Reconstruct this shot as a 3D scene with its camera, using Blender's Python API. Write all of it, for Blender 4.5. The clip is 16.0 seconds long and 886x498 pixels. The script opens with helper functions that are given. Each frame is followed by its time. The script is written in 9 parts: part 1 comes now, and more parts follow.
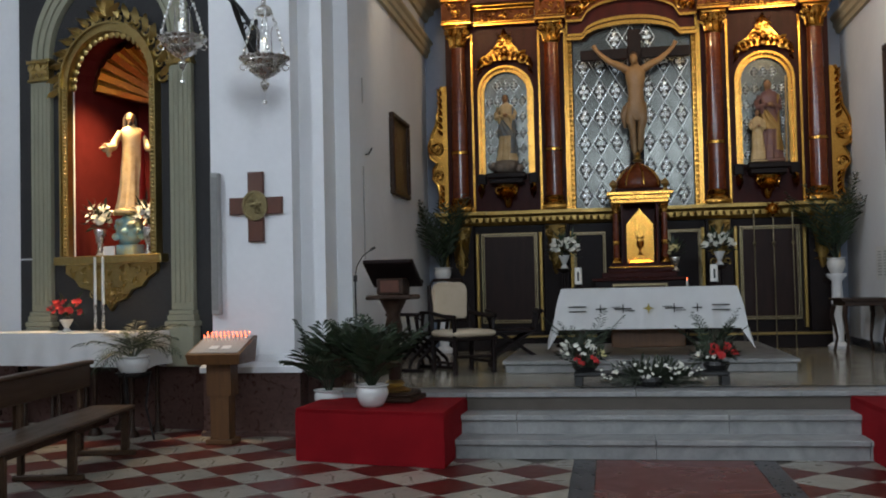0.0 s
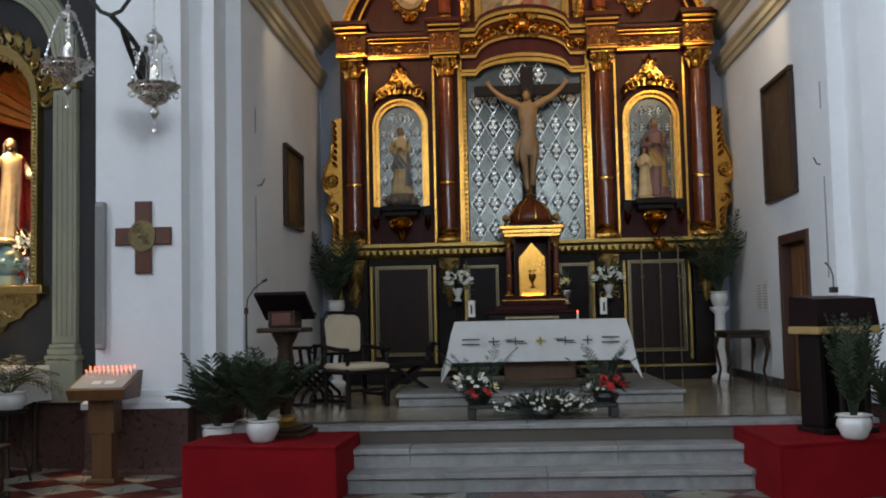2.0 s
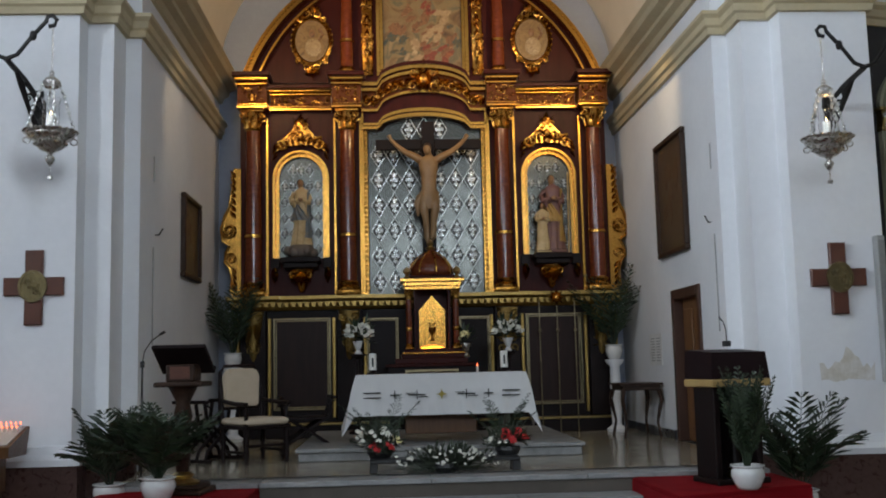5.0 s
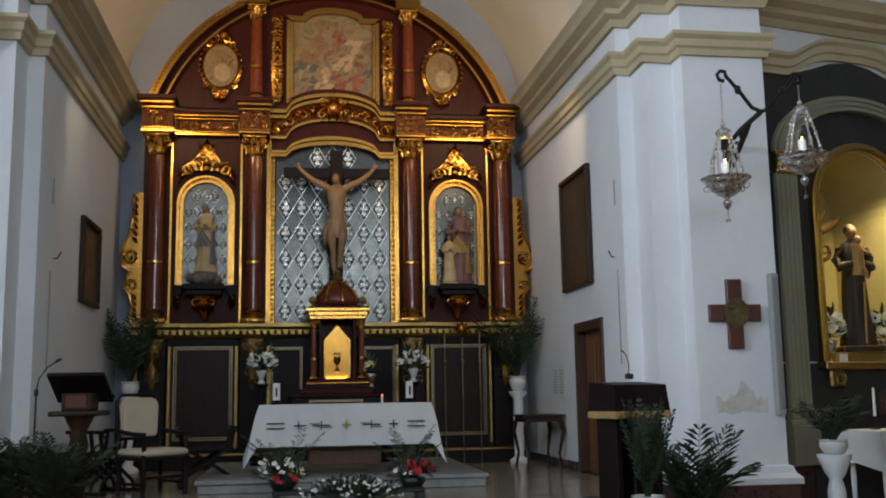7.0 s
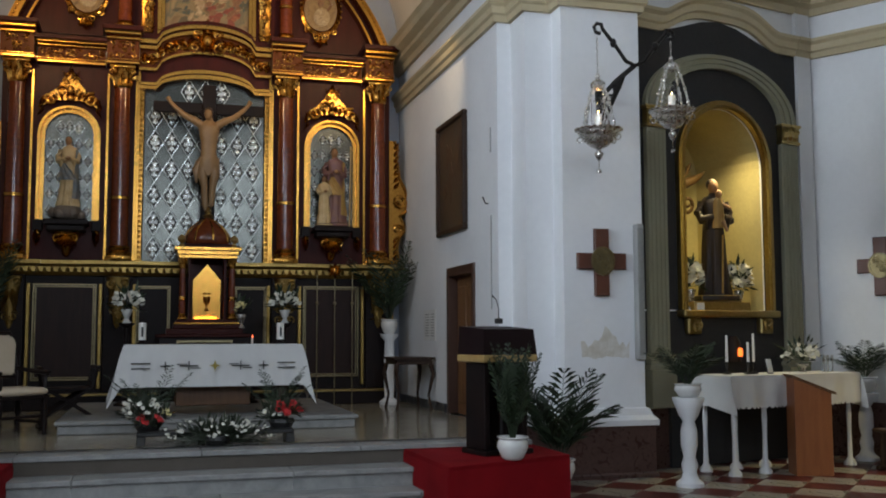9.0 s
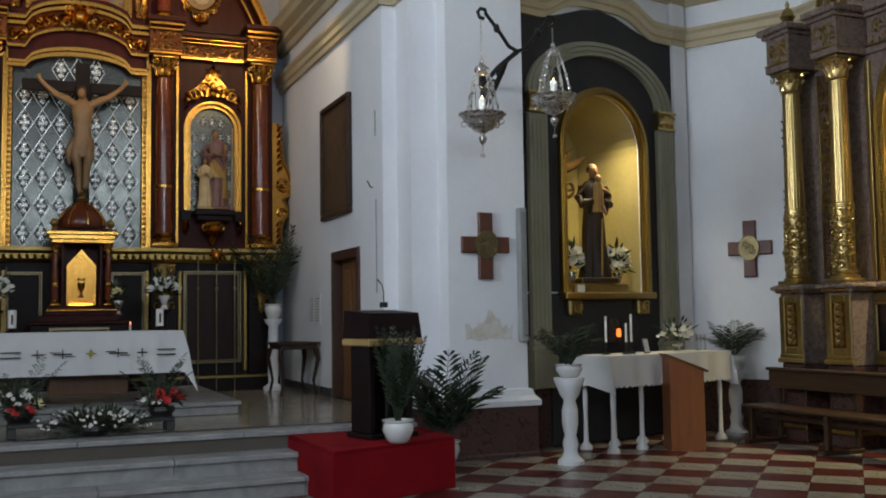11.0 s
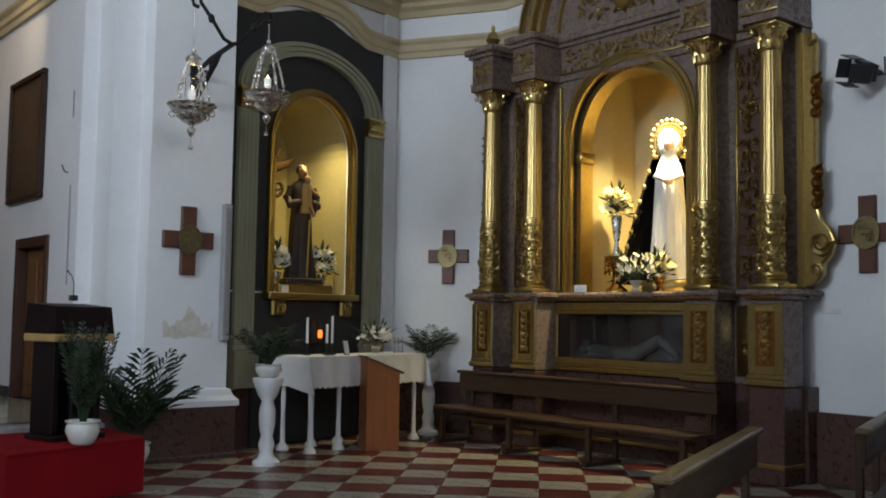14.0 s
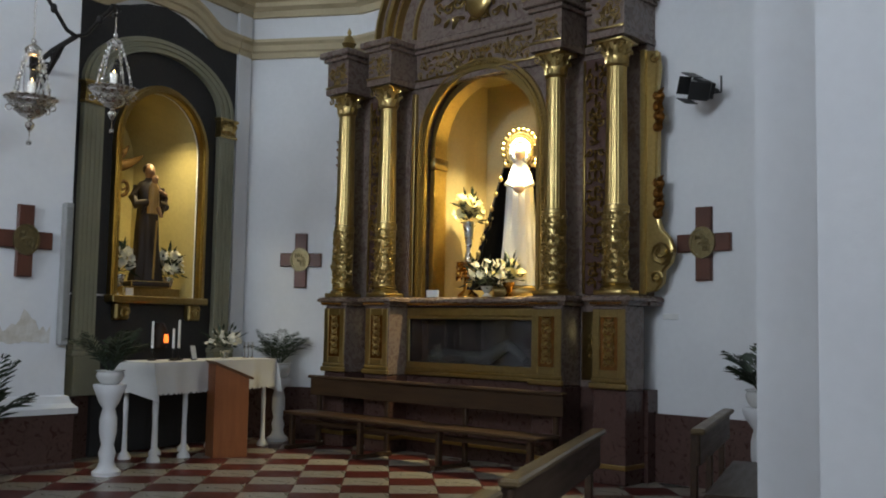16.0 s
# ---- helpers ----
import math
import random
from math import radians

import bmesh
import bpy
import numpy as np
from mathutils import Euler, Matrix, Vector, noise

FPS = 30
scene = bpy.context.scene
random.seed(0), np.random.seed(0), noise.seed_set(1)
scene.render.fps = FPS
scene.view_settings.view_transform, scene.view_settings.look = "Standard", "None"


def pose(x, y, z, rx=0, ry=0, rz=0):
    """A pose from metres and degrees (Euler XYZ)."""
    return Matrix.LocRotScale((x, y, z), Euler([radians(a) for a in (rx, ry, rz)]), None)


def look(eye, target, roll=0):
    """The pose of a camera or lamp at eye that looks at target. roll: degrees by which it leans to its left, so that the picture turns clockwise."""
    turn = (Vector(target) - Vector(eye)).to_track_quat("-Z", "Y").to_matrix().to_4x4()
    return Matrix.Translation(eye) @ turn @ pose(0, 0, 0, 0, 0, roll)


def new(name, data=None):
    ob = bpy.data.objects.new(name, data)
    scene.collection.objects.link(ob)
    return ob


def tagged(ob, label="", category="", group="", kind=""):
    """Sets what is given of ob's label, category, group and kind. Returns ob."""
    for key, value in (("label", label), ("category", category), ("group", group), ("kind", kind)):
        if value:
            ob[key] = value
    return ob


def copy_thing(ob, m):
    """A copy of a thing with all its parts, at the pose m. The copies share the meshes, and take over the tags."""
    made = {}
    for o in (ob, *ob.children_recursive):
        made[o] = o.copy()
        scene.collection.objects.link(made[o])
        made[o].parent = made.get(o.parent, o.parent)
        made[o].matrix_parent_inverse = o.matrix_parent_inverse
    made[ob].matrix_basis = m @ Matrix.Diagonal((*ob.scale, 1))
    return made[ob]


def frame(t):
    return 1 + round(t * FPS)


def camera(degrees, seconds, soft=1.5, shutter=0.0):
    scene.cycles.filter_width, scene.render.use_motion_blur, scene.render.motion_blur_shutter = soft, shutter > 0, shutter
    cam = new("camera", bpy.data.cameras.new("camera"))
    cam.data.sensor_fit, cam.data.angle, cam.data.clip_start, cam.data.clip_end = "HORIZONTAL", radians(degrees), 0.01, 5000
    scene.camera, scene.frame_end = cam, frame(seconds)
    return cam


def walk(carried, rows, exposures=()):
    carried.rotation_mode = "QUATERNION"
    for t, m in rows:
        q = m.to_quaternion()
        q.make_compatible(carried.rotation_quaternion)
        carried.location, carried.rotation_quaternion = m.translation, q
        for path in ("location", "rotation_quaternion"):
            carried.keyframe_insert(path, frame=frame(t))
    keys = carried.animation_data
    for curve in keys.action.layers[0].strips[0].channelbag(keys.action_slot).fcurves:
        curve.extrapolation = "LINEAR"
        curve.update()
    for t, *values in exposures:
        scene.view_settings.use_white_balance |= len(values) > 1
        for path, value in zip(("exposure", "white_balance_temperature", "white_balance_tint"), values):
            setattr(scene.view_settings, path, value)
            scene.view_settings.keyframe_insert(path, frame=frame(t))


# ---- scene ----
cam = camera(48.2, 16.0, soft=1.9)
PATH = [
    (0.0, pose(0.107, -0.017, 1.539, 92.04, 1.28, 9.37)),
    (0.5, pose(0.115, -0.010, 1.530, 92.56, 1.53, 7.47)),
    (1.0, pose(0.118, 0.000, 1.527, 93.16, 1.76, 5.74)),
    (1.5, pose(0.118, 0.005, 1.529, 93.54, 1.47, 4.52)),
    (2.0, pose(0.111, 0.008, 1.532, 93.83, 1.28, 3.27)),
    (2.5, pose(0.097, 0.010, 1.537, 94.22, 1.26, 1.97)),
    (3.0, pose(0.085, 0.010, 1.543, 94.67, 1.18, 0.87)),
    (3.5, pose(0.074, 0.006, 1.546, 95.12, 1.08, -0.29)),
    (4.0, pose(0.056, 0.000, 1.546, 95.66, 1.09, -1.25)),
    (6.5, pose(-0.052, -0.014, 1.546, 98.01, 1.26, -6.70)),
    (7.0, pose(-0.055, -0.015, 1.546, 98.32, 0.93, -8.62)),
    (7.5, pose(-0.055, -0.014, 1.546, 98.23, 0.59, -10.37)),
    (8.0, pose(-0.056, -0.013, 1.546, 96.39, 0.07, -12.20)),
    (8.5, pose(-0.056, -0.011, 1.547, 95.36, 0.02, -13.99)),
    (9.0, pose(-0.055, -0.008, 1.547, 94.97, 0.19, -16.00)),
    (11.5, pose(-0.051, 0.000, 1.548, 93.66, 0.76, -25.92)),
    (12.0, pose(-0.051, 0.000, 1.548, 93.66, 0.56, -29.76)),
    (12.5, pose(-0.051, 0.000, 1.548, 93.82, 0.21, -31.36)),
    (13.0, pose(-0.051, 0.000, 1.549, 93.98, -0.28, -34.32)),
    (13.5, pose(-0.051, 0.000, 1.549, 94.00, -0.74, -37.08)),
    (14.0, pose(-0.050, 0.001, 1.549, 94.00, -0.88, -39.66)),
    (14.5, pose(-0.049, 0.002, 1.549, 94.05, -0.96, -41.86)),
    (15.0, pose(-0.049, 0.003, 1.549, 94.12, -1.22, -44.26)),
    (15.5, pose(-0.048, 0.004, 1.549, 94.23, -1.01, -45.93)),
    (16.0, pose(-0.047, 0.006, 1.549, 94.41, -1.01, -48.17)),
]
walk(cam, PATH, exposures=[(0.0, 0.24), (4.0, 0.14), (7.0, 0.02), (9.0, -0.04), (12.5, -0.06), (16.0, -0.14)])

# ---- world and large lights ----
world = bpy.data.worlds.new("world")
scene.world = world
world.use_nodes = True
wn = world.node_tree
sky = wn.nodes.new("ShaderNodeTexSky")
sky.sky_type, sky.sun_disc = "NISHITA", False
sky.sun_elevation, sky.sun_rotation = radians(40), radians(200)
wn.nodes["Background"].inputs["Strength"].default_value = 0.08
wn.links.new(sky.outputs["Color"], wn.nodes["Background"].inputs["Color"])


def lamp(name, kind, m, energy, colour, size=1.0, size_y=None, angle=None, blend=0.6, spread=180):
    data = bpy.data.lights.new(name, kind)
    data.energy, data.color = energy, colour
    if kind == "AREA":
        data.shape, data.size, data.size_y = "RECTANGLE", size, size_y or size
        data.spread = radians(spread)
    elif kind == "SPOT":
        data.spot_size, data.spot_blend, data.shadow_soft_size = radians(angle), blend, size
    else:
        data.shadow_soft_size = size
    ob = new(name, data)
    ob.matrix_world = m
    return ob


COOL, WARM = (0.78, 0.88, 1.0), (1.0, 0.66, 0.31)
# daylight: west window; added lamps for unseen nave windows, crossing lantern and left transept
lamp("window_light", "AREA", look((1.2, -6.3, 5.3), (0.6, 9, 3.6)), 230, COOL, 2.0, 2.0)
lamp("window_light", "AREA", look((-2.6, -5.6, 7.0), (0.5, 9, 3.6)), 130, COOL, 1.4, 2.2)
lamp("window_light", "AREA", look((3.6, -5.6, 7.0), (0.5, 9, 3.6)), 210, COOL, 1.4, 2.2)
lamp("lantern_light", "AREA", look((0.5, 5.0, 10.4), (0.5, 5.01, 0)), 15, COOL, 2.4, 2.4)
# two unseen transept lamps, added to brighten the side altarpiece and left pier
lamp("window_light", "AREA", look((-7.6, 5.4, 5.8), (9.0, 7.8, 5.8)), 125, COOL, 1.6, 2.4, spread=72)
lamp("window_light", "AREA", look((-7.0, 1.9, 7.2), (4, 10, 3.4)), 280, COOL, 1.4, 2.0)
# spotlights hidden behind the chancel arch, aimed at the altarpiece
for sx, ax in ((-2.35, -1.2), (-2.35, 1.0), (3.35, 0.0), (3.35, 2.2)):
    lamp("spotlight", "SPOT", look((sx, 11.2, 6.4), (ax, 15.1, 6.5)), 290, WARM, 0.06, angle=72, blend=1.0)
# two unseen warm spots added beside them, to brighten the chancel walls
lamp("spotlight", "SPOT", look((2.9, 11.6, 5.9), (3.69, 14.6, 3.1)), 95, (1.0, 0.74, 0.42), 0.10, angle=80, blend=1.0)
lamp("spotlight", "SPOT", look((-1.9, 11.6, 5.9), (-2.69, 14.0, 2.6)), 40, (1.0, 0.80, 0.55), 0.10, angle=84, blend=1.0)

# ---- materials ----
def mat(name, colour, rough=0.6, metal=0.0, second=None, scale=4.0, amount=0.5, grain=60.0, bump=0.05, fine=0.06,
        random_value=0.0, stretch=None, detail=6.0, island=False, spec=0.5, coat=0.0, rough_vary=0.12):
    """A surface with stains at one scale, grain at another, and relief."""
    m = bpy.data.materials.new(name)
    m.use_nodes = True
    t = m.node_tree
    n, l = t.nodes, t.links
    b = n["Principled BSDF"]
    b.inputs["Metallic"].default_value = metal
    b.inputs["Specular IOR Level"].default_value = spec
    b.inputs["Coat Weight"].default_value = coat
    co = n.new("ShaderNodeTexCoord")
    vec = co.outputs["Object"]
    if stretch:
        mp = n.new("ShaderNodeMapping")
        mp.inputs["Scale"].default_value = stretch
        l.new(vec, mp.inputs["Vector"])
        vec = mp.outputs["Vector"]
    big = n.new("ShaderNodeTexNoise")
    big.inputs["Scale"].default_value, big.inputs["Detail"].default_value = scale, detail
    l.new(vec, big.inputs["Vector"])
    small = n.new("ShaderNodeTexNoise")
    small.inputs["Scale"].default_value, small.inputs["Detail"].default_value = grain, 4.0
    l.new(vec, small.inputs["Vector"])
    ramp = n.new("ShaderNodeMapRange")
    ramp.inputs["From Min"].default_value, ramp.inputs["From Max"].default_value = 0.35, 0.7
    ramp.inputs["To Max"].default_value = amount
    l.new(big.outputs["Fac"], ramp.inputs["Value"])
    mix = n.new("ShaderNodeMix")
    mix.data_type = "RGBA"
    mix.inputs["A"].default_value = (*colour, 1)
    mix.inputs["B"].default_value = (*(second or [c * 0.75 for c in colour]), 1)
    l.new(ramp.outputs["Result"], mix.inputs["Factor"])
    hsv = n.new("ShaderNodeHueSaturation")
    l.new(mix.outputs["Result"], hsv.inputs["Color"])
    val = n.new("ShaderNodeMapRange")
    val.inputs["To Min"].default_value, val.inputs["To Max"].default_value = 1 - fine * 2, 1 + fine * 2
    l.new(small.outputs["Fac"], val.inputs["Value"])
    out = val.outputs["Result"]
    if random_value:
        src = n.new("ShaderNodeNewGeometry").outputs["Random Per Island"] if island else n.new("ShaderNodeObjectInfo").outputs["Random"]
        rv = n.new("ShaderNodeMapRange")
        rv.inputs["To Min"].default_value, rv.inputs["To Max"].default_value = 1 - random_value, 1 + random_value
        l.new(src, rv.inputs["Value"])
        mul = n.new("ShaderNodeMath")
        mul.operation = "MULTIPLY"
        l.new(out, mul.inputs[0])
        l.new(rv.outputs["Result"], mul.inputs[1])
        out = mul.outputs["Value"]
    l.new(out, hsv.inputs["Value"])
    l.new(hsv.outputs["Color"], b.inputs["Base Color"])
    rr = n.new("ShaderNodeMapRange")
    rr.inputs["To Min"].default_value, rr.inputs["To Max"].default_value = max(0.03, rough - rough_vary), min(1.0, rough + rough_vary)
    l.new(big.outputs["Fac"], rr.inputs["Value"])
    l.new(rr.outputs["Result"], b.inputs["Roughness"])
    if bump:
        bp = n.new("ShaderNodeBump")
        bp.inputs["Strength"].default_value, bp.inputs["Distance"].default_value = min(1.0, bump * 6), 0.006
        l.new(small.outputs["Fac"], bp.inputs["Height"])
        l.new(bp.outputs["Normal"], b.inputs["Normal"])
    return m


def glow(name, colour, strength):
    m = bpy.data.materials.new(name)
    m.use_nodes = True
    b = m.node_tree.nodes["Principled BSDF"]
    b.inputs["Base Color"].default_value = (*colour, 1)
    b.inputs["Emission Color"].default_value = (*colour, 1)
    b.inputs["Emission Strength"].default_value = strength
    return m


def marble(name, base, vein, scale=2.5, rough=0.25, amount=0.8, random_value=0.0, spec=0.5):
    """Polished stone with veins."""
    m = mat(name, base, rough, second=vein, scale=scale, amount=amount, grain=25, bump=0.0, fine=0.1, random_value=random_value, detail=12, spec=spec)
    for nd in m.node_tree.nodes:
        if nd.type == "TEX_NOISE" and abs(nd.inputs["Scale"].default_value - scale) < 1e-4:
            nd.inputs["Distortion"].default_value = 2.2
    return m


def glass(name, tint=(1, 1, 1), rough=0.02):
    m = bpy.data.materials.new(name)
    m.use_nodes = True
    b = m.node_tree.nodes["Principled BSDF"]
    b.inputs["Base Color"].default_value = (*tint, 1)
    b.inputs["Transmission Weight"].default_value = 1.0
    b.inputs["Roughness"].default_value = rough
    b.inputs["IOR"].default_value = 1.45
    return m


PLASTER = mat("white_plaster", (0.78, 0.79, 0.80), 0.85, second=(0.68, 0.69, 0.71), scale=0.9, amount=0.7, grain=14, bump=0.05, fine=0.02)
CREAM = mat("cream_plaster", (0.74, 0.68, 0.56), 0.85, second=(0.64, 0.58, 0.46), scale=1.2, amount=0.6, grain=16, bump=0.04, fine=0.02)
TAN = mat("tan_moulding", (0.52, 0.44, 0.28), 0.75, second=(0.43, 0.355, 0.22), scale=2.0, amount=0.6, grain=20, bump=0.04, fine=0.04)
BLUEGREY = mat("blue_grey_plaster", (0.30, 0.34, 0.42), 0.85, second=(0.24, 0.27, 0.34), scale=1.2, amount=0.6, grain=16, bump=0.04, fine=0.03)
BLACKWALL = mat("black_plaster", (0.036, 0.036, 0.037), 0.8, second=(0.048, 0.046, 0.045), spec=0.2, scale=1.5, amount=0.7, grain=30, bump=0.05, fine=0.08)
SAGE = mat("sage_painted_stone", (0.285, 0.28, 0.20), 0.75, second=(0.235, 0.23, 0.165), scale=2.0, amount=0.6, grain=30, bump=0.05, fine=0.04)
WAINSCOT = marble("red_brown_marble", (0.066, 0.033, 0.027), (0.120, 0.070, 0.058), 9.0, 0.30, 0.6)
WHITETILE = marble("cream_marble_tile", (0.300, 0.275, 0.225), (0.225, 0.20, 0.16), 3.0, 0.30, 0.6, 0.12, spec=0.35)
REDTILE = marble("red_marble_tile", (0.078, 0.012, 0.010), (0.115, 0.028, 0.022), 4.0, 0.36, 0.7, 0.18, spec=0.3)
GROUT = mat("dark_joint", (0.10, 0.085, 0.07), 0.9, grain=90)
RUNNER = marble("red_marble_strip", (0.15, 0.034, 0.026), (0.09, 0.018, 0.014), 2.0, 0.3, 0.8)
BLACKSTONE = marble("black_marble", (0.018, 0.019, 0.021), (0.16, 0.16, 0.17), 6.0, 0.3, 0.35)
STEPSTONE = marble("grey_white_marble", (0.305, 0.305, 0.295), (0.185, 0.19, 0.19), 2.2, 0.42, 0.8, 0.08)
CREAMFLOOR = marble("cream_polished_marble", (0.34, 0.30, 0.225), (0.26, 0.22, 0.16), 1.6, 0.16, 0.7, 0.06)
REDCLOTH = mat("red_carpet", (0.235, 0.006, 0.010), 0.95, second=(0.165, 0.005, 0.008), scale=3, amount=0.7, grain=180, bump=0.12, fine=0.10, spec=0.12)
GOLD = mat("gilding", (0.52, 0.275, 0.058), 0.22, 1.0, second=(0.34, 0.155, 0.028), scale=30, amount=0.55, grain=70, bump=0.03, fine=0.10, rough_vary=0.07)
OLDGOLD = mat("dull_gilding", (0.48, 0.36, 0.145), 0.31, 1.0, second=(0.34, 0.24, 0.085), scale=26, amount=0.5, grain=70, bump=0.02, fine=0.10, rough_vary=0.07)
DARKGOLD = mat("darkened_gilding", (0.34, 0.23, 0.075), 0.34, 1.0, second=(0.20, 0.125, 0.035), scale=26, amount=0.6, grain=90, bump=0.06, fine=0.10)
REDWOOD = mat("dark_red_lacquered_wood", (0.046, 0.0072, 0.005), 0.40, second=(0.026, 0.0045, 0.0032), spec=0.12, scale=3, amount=0.8, grain=40, bump=0.01, fine=0.08, stretch=(3, 3, 0.6))
SHAFT = marble("red_jasper_lacquer", (0.150, 0.034, 0.011), (0.080, 0.015, 0.006), 7.0, 0.13, 0.8)
BLACKWOOD = mat("black_lacquered_wood", (0.009, 0.006, 0.006), 0.45, second=(0.016, 0.009, 0.008), spec=0.14, scale=3, amount=0.7, grain=50, bump=0.02, fine=0.1)
PURPLEWOOD = marble("grey_brown_marbled_wood", (0.155, 0.112, 0.092), (0.215, 0.165, 0.140), 9.0, 0.28, 0.6)
DARKWOOD = mat("dark_stained_wood", (0.024, 0.012, 0.007), 0.45, spec=0.25, second=(0.050, 0.026, 0.015), scale=3, amount=0.8, grain=40, bump=0.06, fine=0.12, stretch=(1, 8, 8))
PEWWOOD = mat("brown_varnished_wood", (0.060, 0.033, 0.017), 0.36, second=(0.032, 0.017, 0.009), spec=0.35, scale=2.5, amount=0.8, grain=30, bump=0.05, fine=0.12, stretch=(1, 9, 9))
# lighter rail wood: the highlight along the near pews' top is in its colour
LITRAIL = mat("highlit_olive_brown_rail", (0.150, 0.105, 0.050), 0.34, second=(0.085, 0.056, 0.026), spec=0.4, scale=2.5, amount=0.8, grain=30, bump=0.04, fine=0.12, stretch=(1, 9, 9))
OAK = mat("honey_oak", (0.125, 0.056, 0.019), 0.42, second=(0.085, 0.036, 0.012), scale=2.5, amount=0.8, grain=30, bump=0.05, fine=0.10, stretch=(8, 8, 1))
DOORWOOD = mat("brown_door_wood", (0.20, 0.092, 0.034), 0.45, second=(0.14, 0.060, 0.022), scale=2.5, amount=0.8, grain=30, bump=0.05, fine=0.10, stretch=(8, 8, 1))
CROSSWOOD = mat("reddish_cross_wood", (0.115, 0.038, 0.020), 0.42, second=(0.075, 0.024, 0.013), scale=5, amount=0.8, grain=40, bump=0.06, fine=0.12)
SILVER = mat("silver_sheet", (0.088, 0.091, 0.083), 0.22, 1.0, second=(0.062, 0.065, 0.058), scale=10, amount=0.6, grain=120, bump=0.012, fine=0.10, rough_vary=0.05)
SILVERLIGHT = mat("bright_silver", (0.66, 0.67, 0.65), 0.28, 1.0, second=(0.60, 0.61, 0.60), scale=14, amount=0.6, grain=120, bump=0.10, fine=0.10)
LAMPSILVER = mat("tarnished_silver", (0.62, 0.60, 0.56), 0.27, 1.0, second=(0.36, 0.34, 0.31), scale=20, amount=0.7, grain=90, bump=0.10, fine=0.12)
IRON = mat("black_iron", (0.022, 0.020, 0.019), 0.5, 0.6, grain=90, bump=0.08)
LINEN = mat("white_linen", (0.70, 0.70, 0.69), 0.95, second=(0.62, 0.62, 0.61), scale=5, amount=0.5, grain=240, bump=0.10, fine=0.03, spec=0.2)
BLACKTHREAD = mat("black_embroidery", (0.04, 0.04, 0.035), 0.9, grain=200, bump=0.1)
GOLDTHREAD = mat("gold_embroidery", (0.38, 0.30, 0.06), 0.7, grain=200, bump=0.1)
UPHOLSTERY = mat("cream_upholstery", (0.56, 0.47, 0.35), 0.95, second=(0.48, 0.39, 0.28), scale=8, amount=0.6, grain=200, bump=0.12, fine=0.05, spec=0.2)
WHITEPOT = mat("white_glazed_pot", (0.66, 0.66, 0.64), 0.25, scale=6, grain=60, bump=0.02, fine=0.02, coat=0.4)
LEAF = mat("palm_leaf", (0.028, 0.060, 0.020), 0.5, second=(0.050, 0.085, 0.030), scale=12, amount=0.8, grain=60, bump=0.04, fine=0.12, random_value=0.35, island=True)
LEAFDARK = mat("dark_leaf", (0.014, 0.028, 0.012), 0.5, second=(0.028, 0.044, 0.018), scale=12, amount=0.8, grain=60, bump=0.04, fine=0.12, random_value=0.35, island=True)
LEAFGREY = mat("grey_green_leaf", (0.030, 0.042, 0.024), 0.55, second=(0.055, 0.066, 0.042), scale=12, amount=0.8, grain=60, bump=0.04, fine=0.12, random_value=0.4, island=True)
PETAL = mat("white_petal", (0.70, 0.69, 0.62), 0.7, second=(0.55, 0.55, 0.42), scale=20, amount=0.6, grain=80, bump=0.04, random_value=0.12, island=True)
PETALYELLOW = mat("cream_yellow_petal", (0.74, 0.66, 0.34), 0.7, second=(0.68, 0.60, 0.26), scale=20, amount=0.6, grain=80, bump=0.04, random_value=0.15, island=True)
PETALRED = mat("red_petal", (0.50, 0.022, 0.022), 0.7, second=(0.36, 0.012, 0.015), scale=20, amount=0.6, grain=80, bump=0.04, random_value=0.2, island=True)
SOIL = mat("soil", (0.03, 0.022, 0.016), 0.95, grain=60, bump=0.15)
SKIN = mat("painted_flesh", (0.30, 0.165, 0.080), 0.5, second=(0.21, 0.11, 0.05), scale=8, amount=0.6, grain=60, bump=0.03)
DARKCANVAS = mat("dark_oil_painting", (0.030, 0.022, 0.015), 0.45, second=(0.10, 0.055, 0.030), scale=3.2, amount=0.7, grain=50, bump=0.06, fine=0.15)
WAX = mat("white_wax", (0.80, 0.78, 0.72), 0.5, grain=40, bump=0.01, fine=0.02)
FLAME = glow("flame", (1.0, 0.62, 0.22), 14)
REDFLAME = glow("red_candle_glow", (1.0, 0.13, 0.04), 5)
FACEPALE = mat("pale_painted_face", (0.72, 0.52, 0.38), 0.45, second=(0.62, 0.42, 0.29), scale=8, amount=0.5, grain=60, bump=0.02)
CORPUS = mat("weathered_painted_flesh", (0.30, 0.185, 0.085), 0.45, second=(0.20, 0.115, 0.050), scale=6, amount=0.7, grain=60, bump=0.03)
WINGBROWN = mat("brown_gilded_wood", (0.060, 0.032, 0.010), 0.6, spec=0.15, second=(0.10, 0.055, 0.018), scale=7, amount=0.8, grain=40, bump=0.05)
LOZENGE = mat("dulled_silver_relief", (0.50, 0.51, 0.48), 0.26, 1.0, second=(0.34, 0.345, 0.32), scale=22, amount=0.6, grain=120, bump=0.02, fine=0.12)
SHADEDCLOTH = mat("shaded_cloth", (0.016, 0.015, 0.014), 0.9, grain=80)
CRYSTAL = glass("crystal")
PANE = glass("clear_pane")
SPEAKERGREY = mat("grey_speaker_enamel", (0.36, 0.36, 0.35), 0.6, grain=120, bump=0.05)
PAPER = mat("white_paper", (0.76, 0.76, 0.74), 0.9, grain=60, bump=0.01, fine=0.02)
BLACKPLASTIC = mat("black_plastic", (0.02, 0.02, 0.02), 0.45, grain=90, bump=0.03)
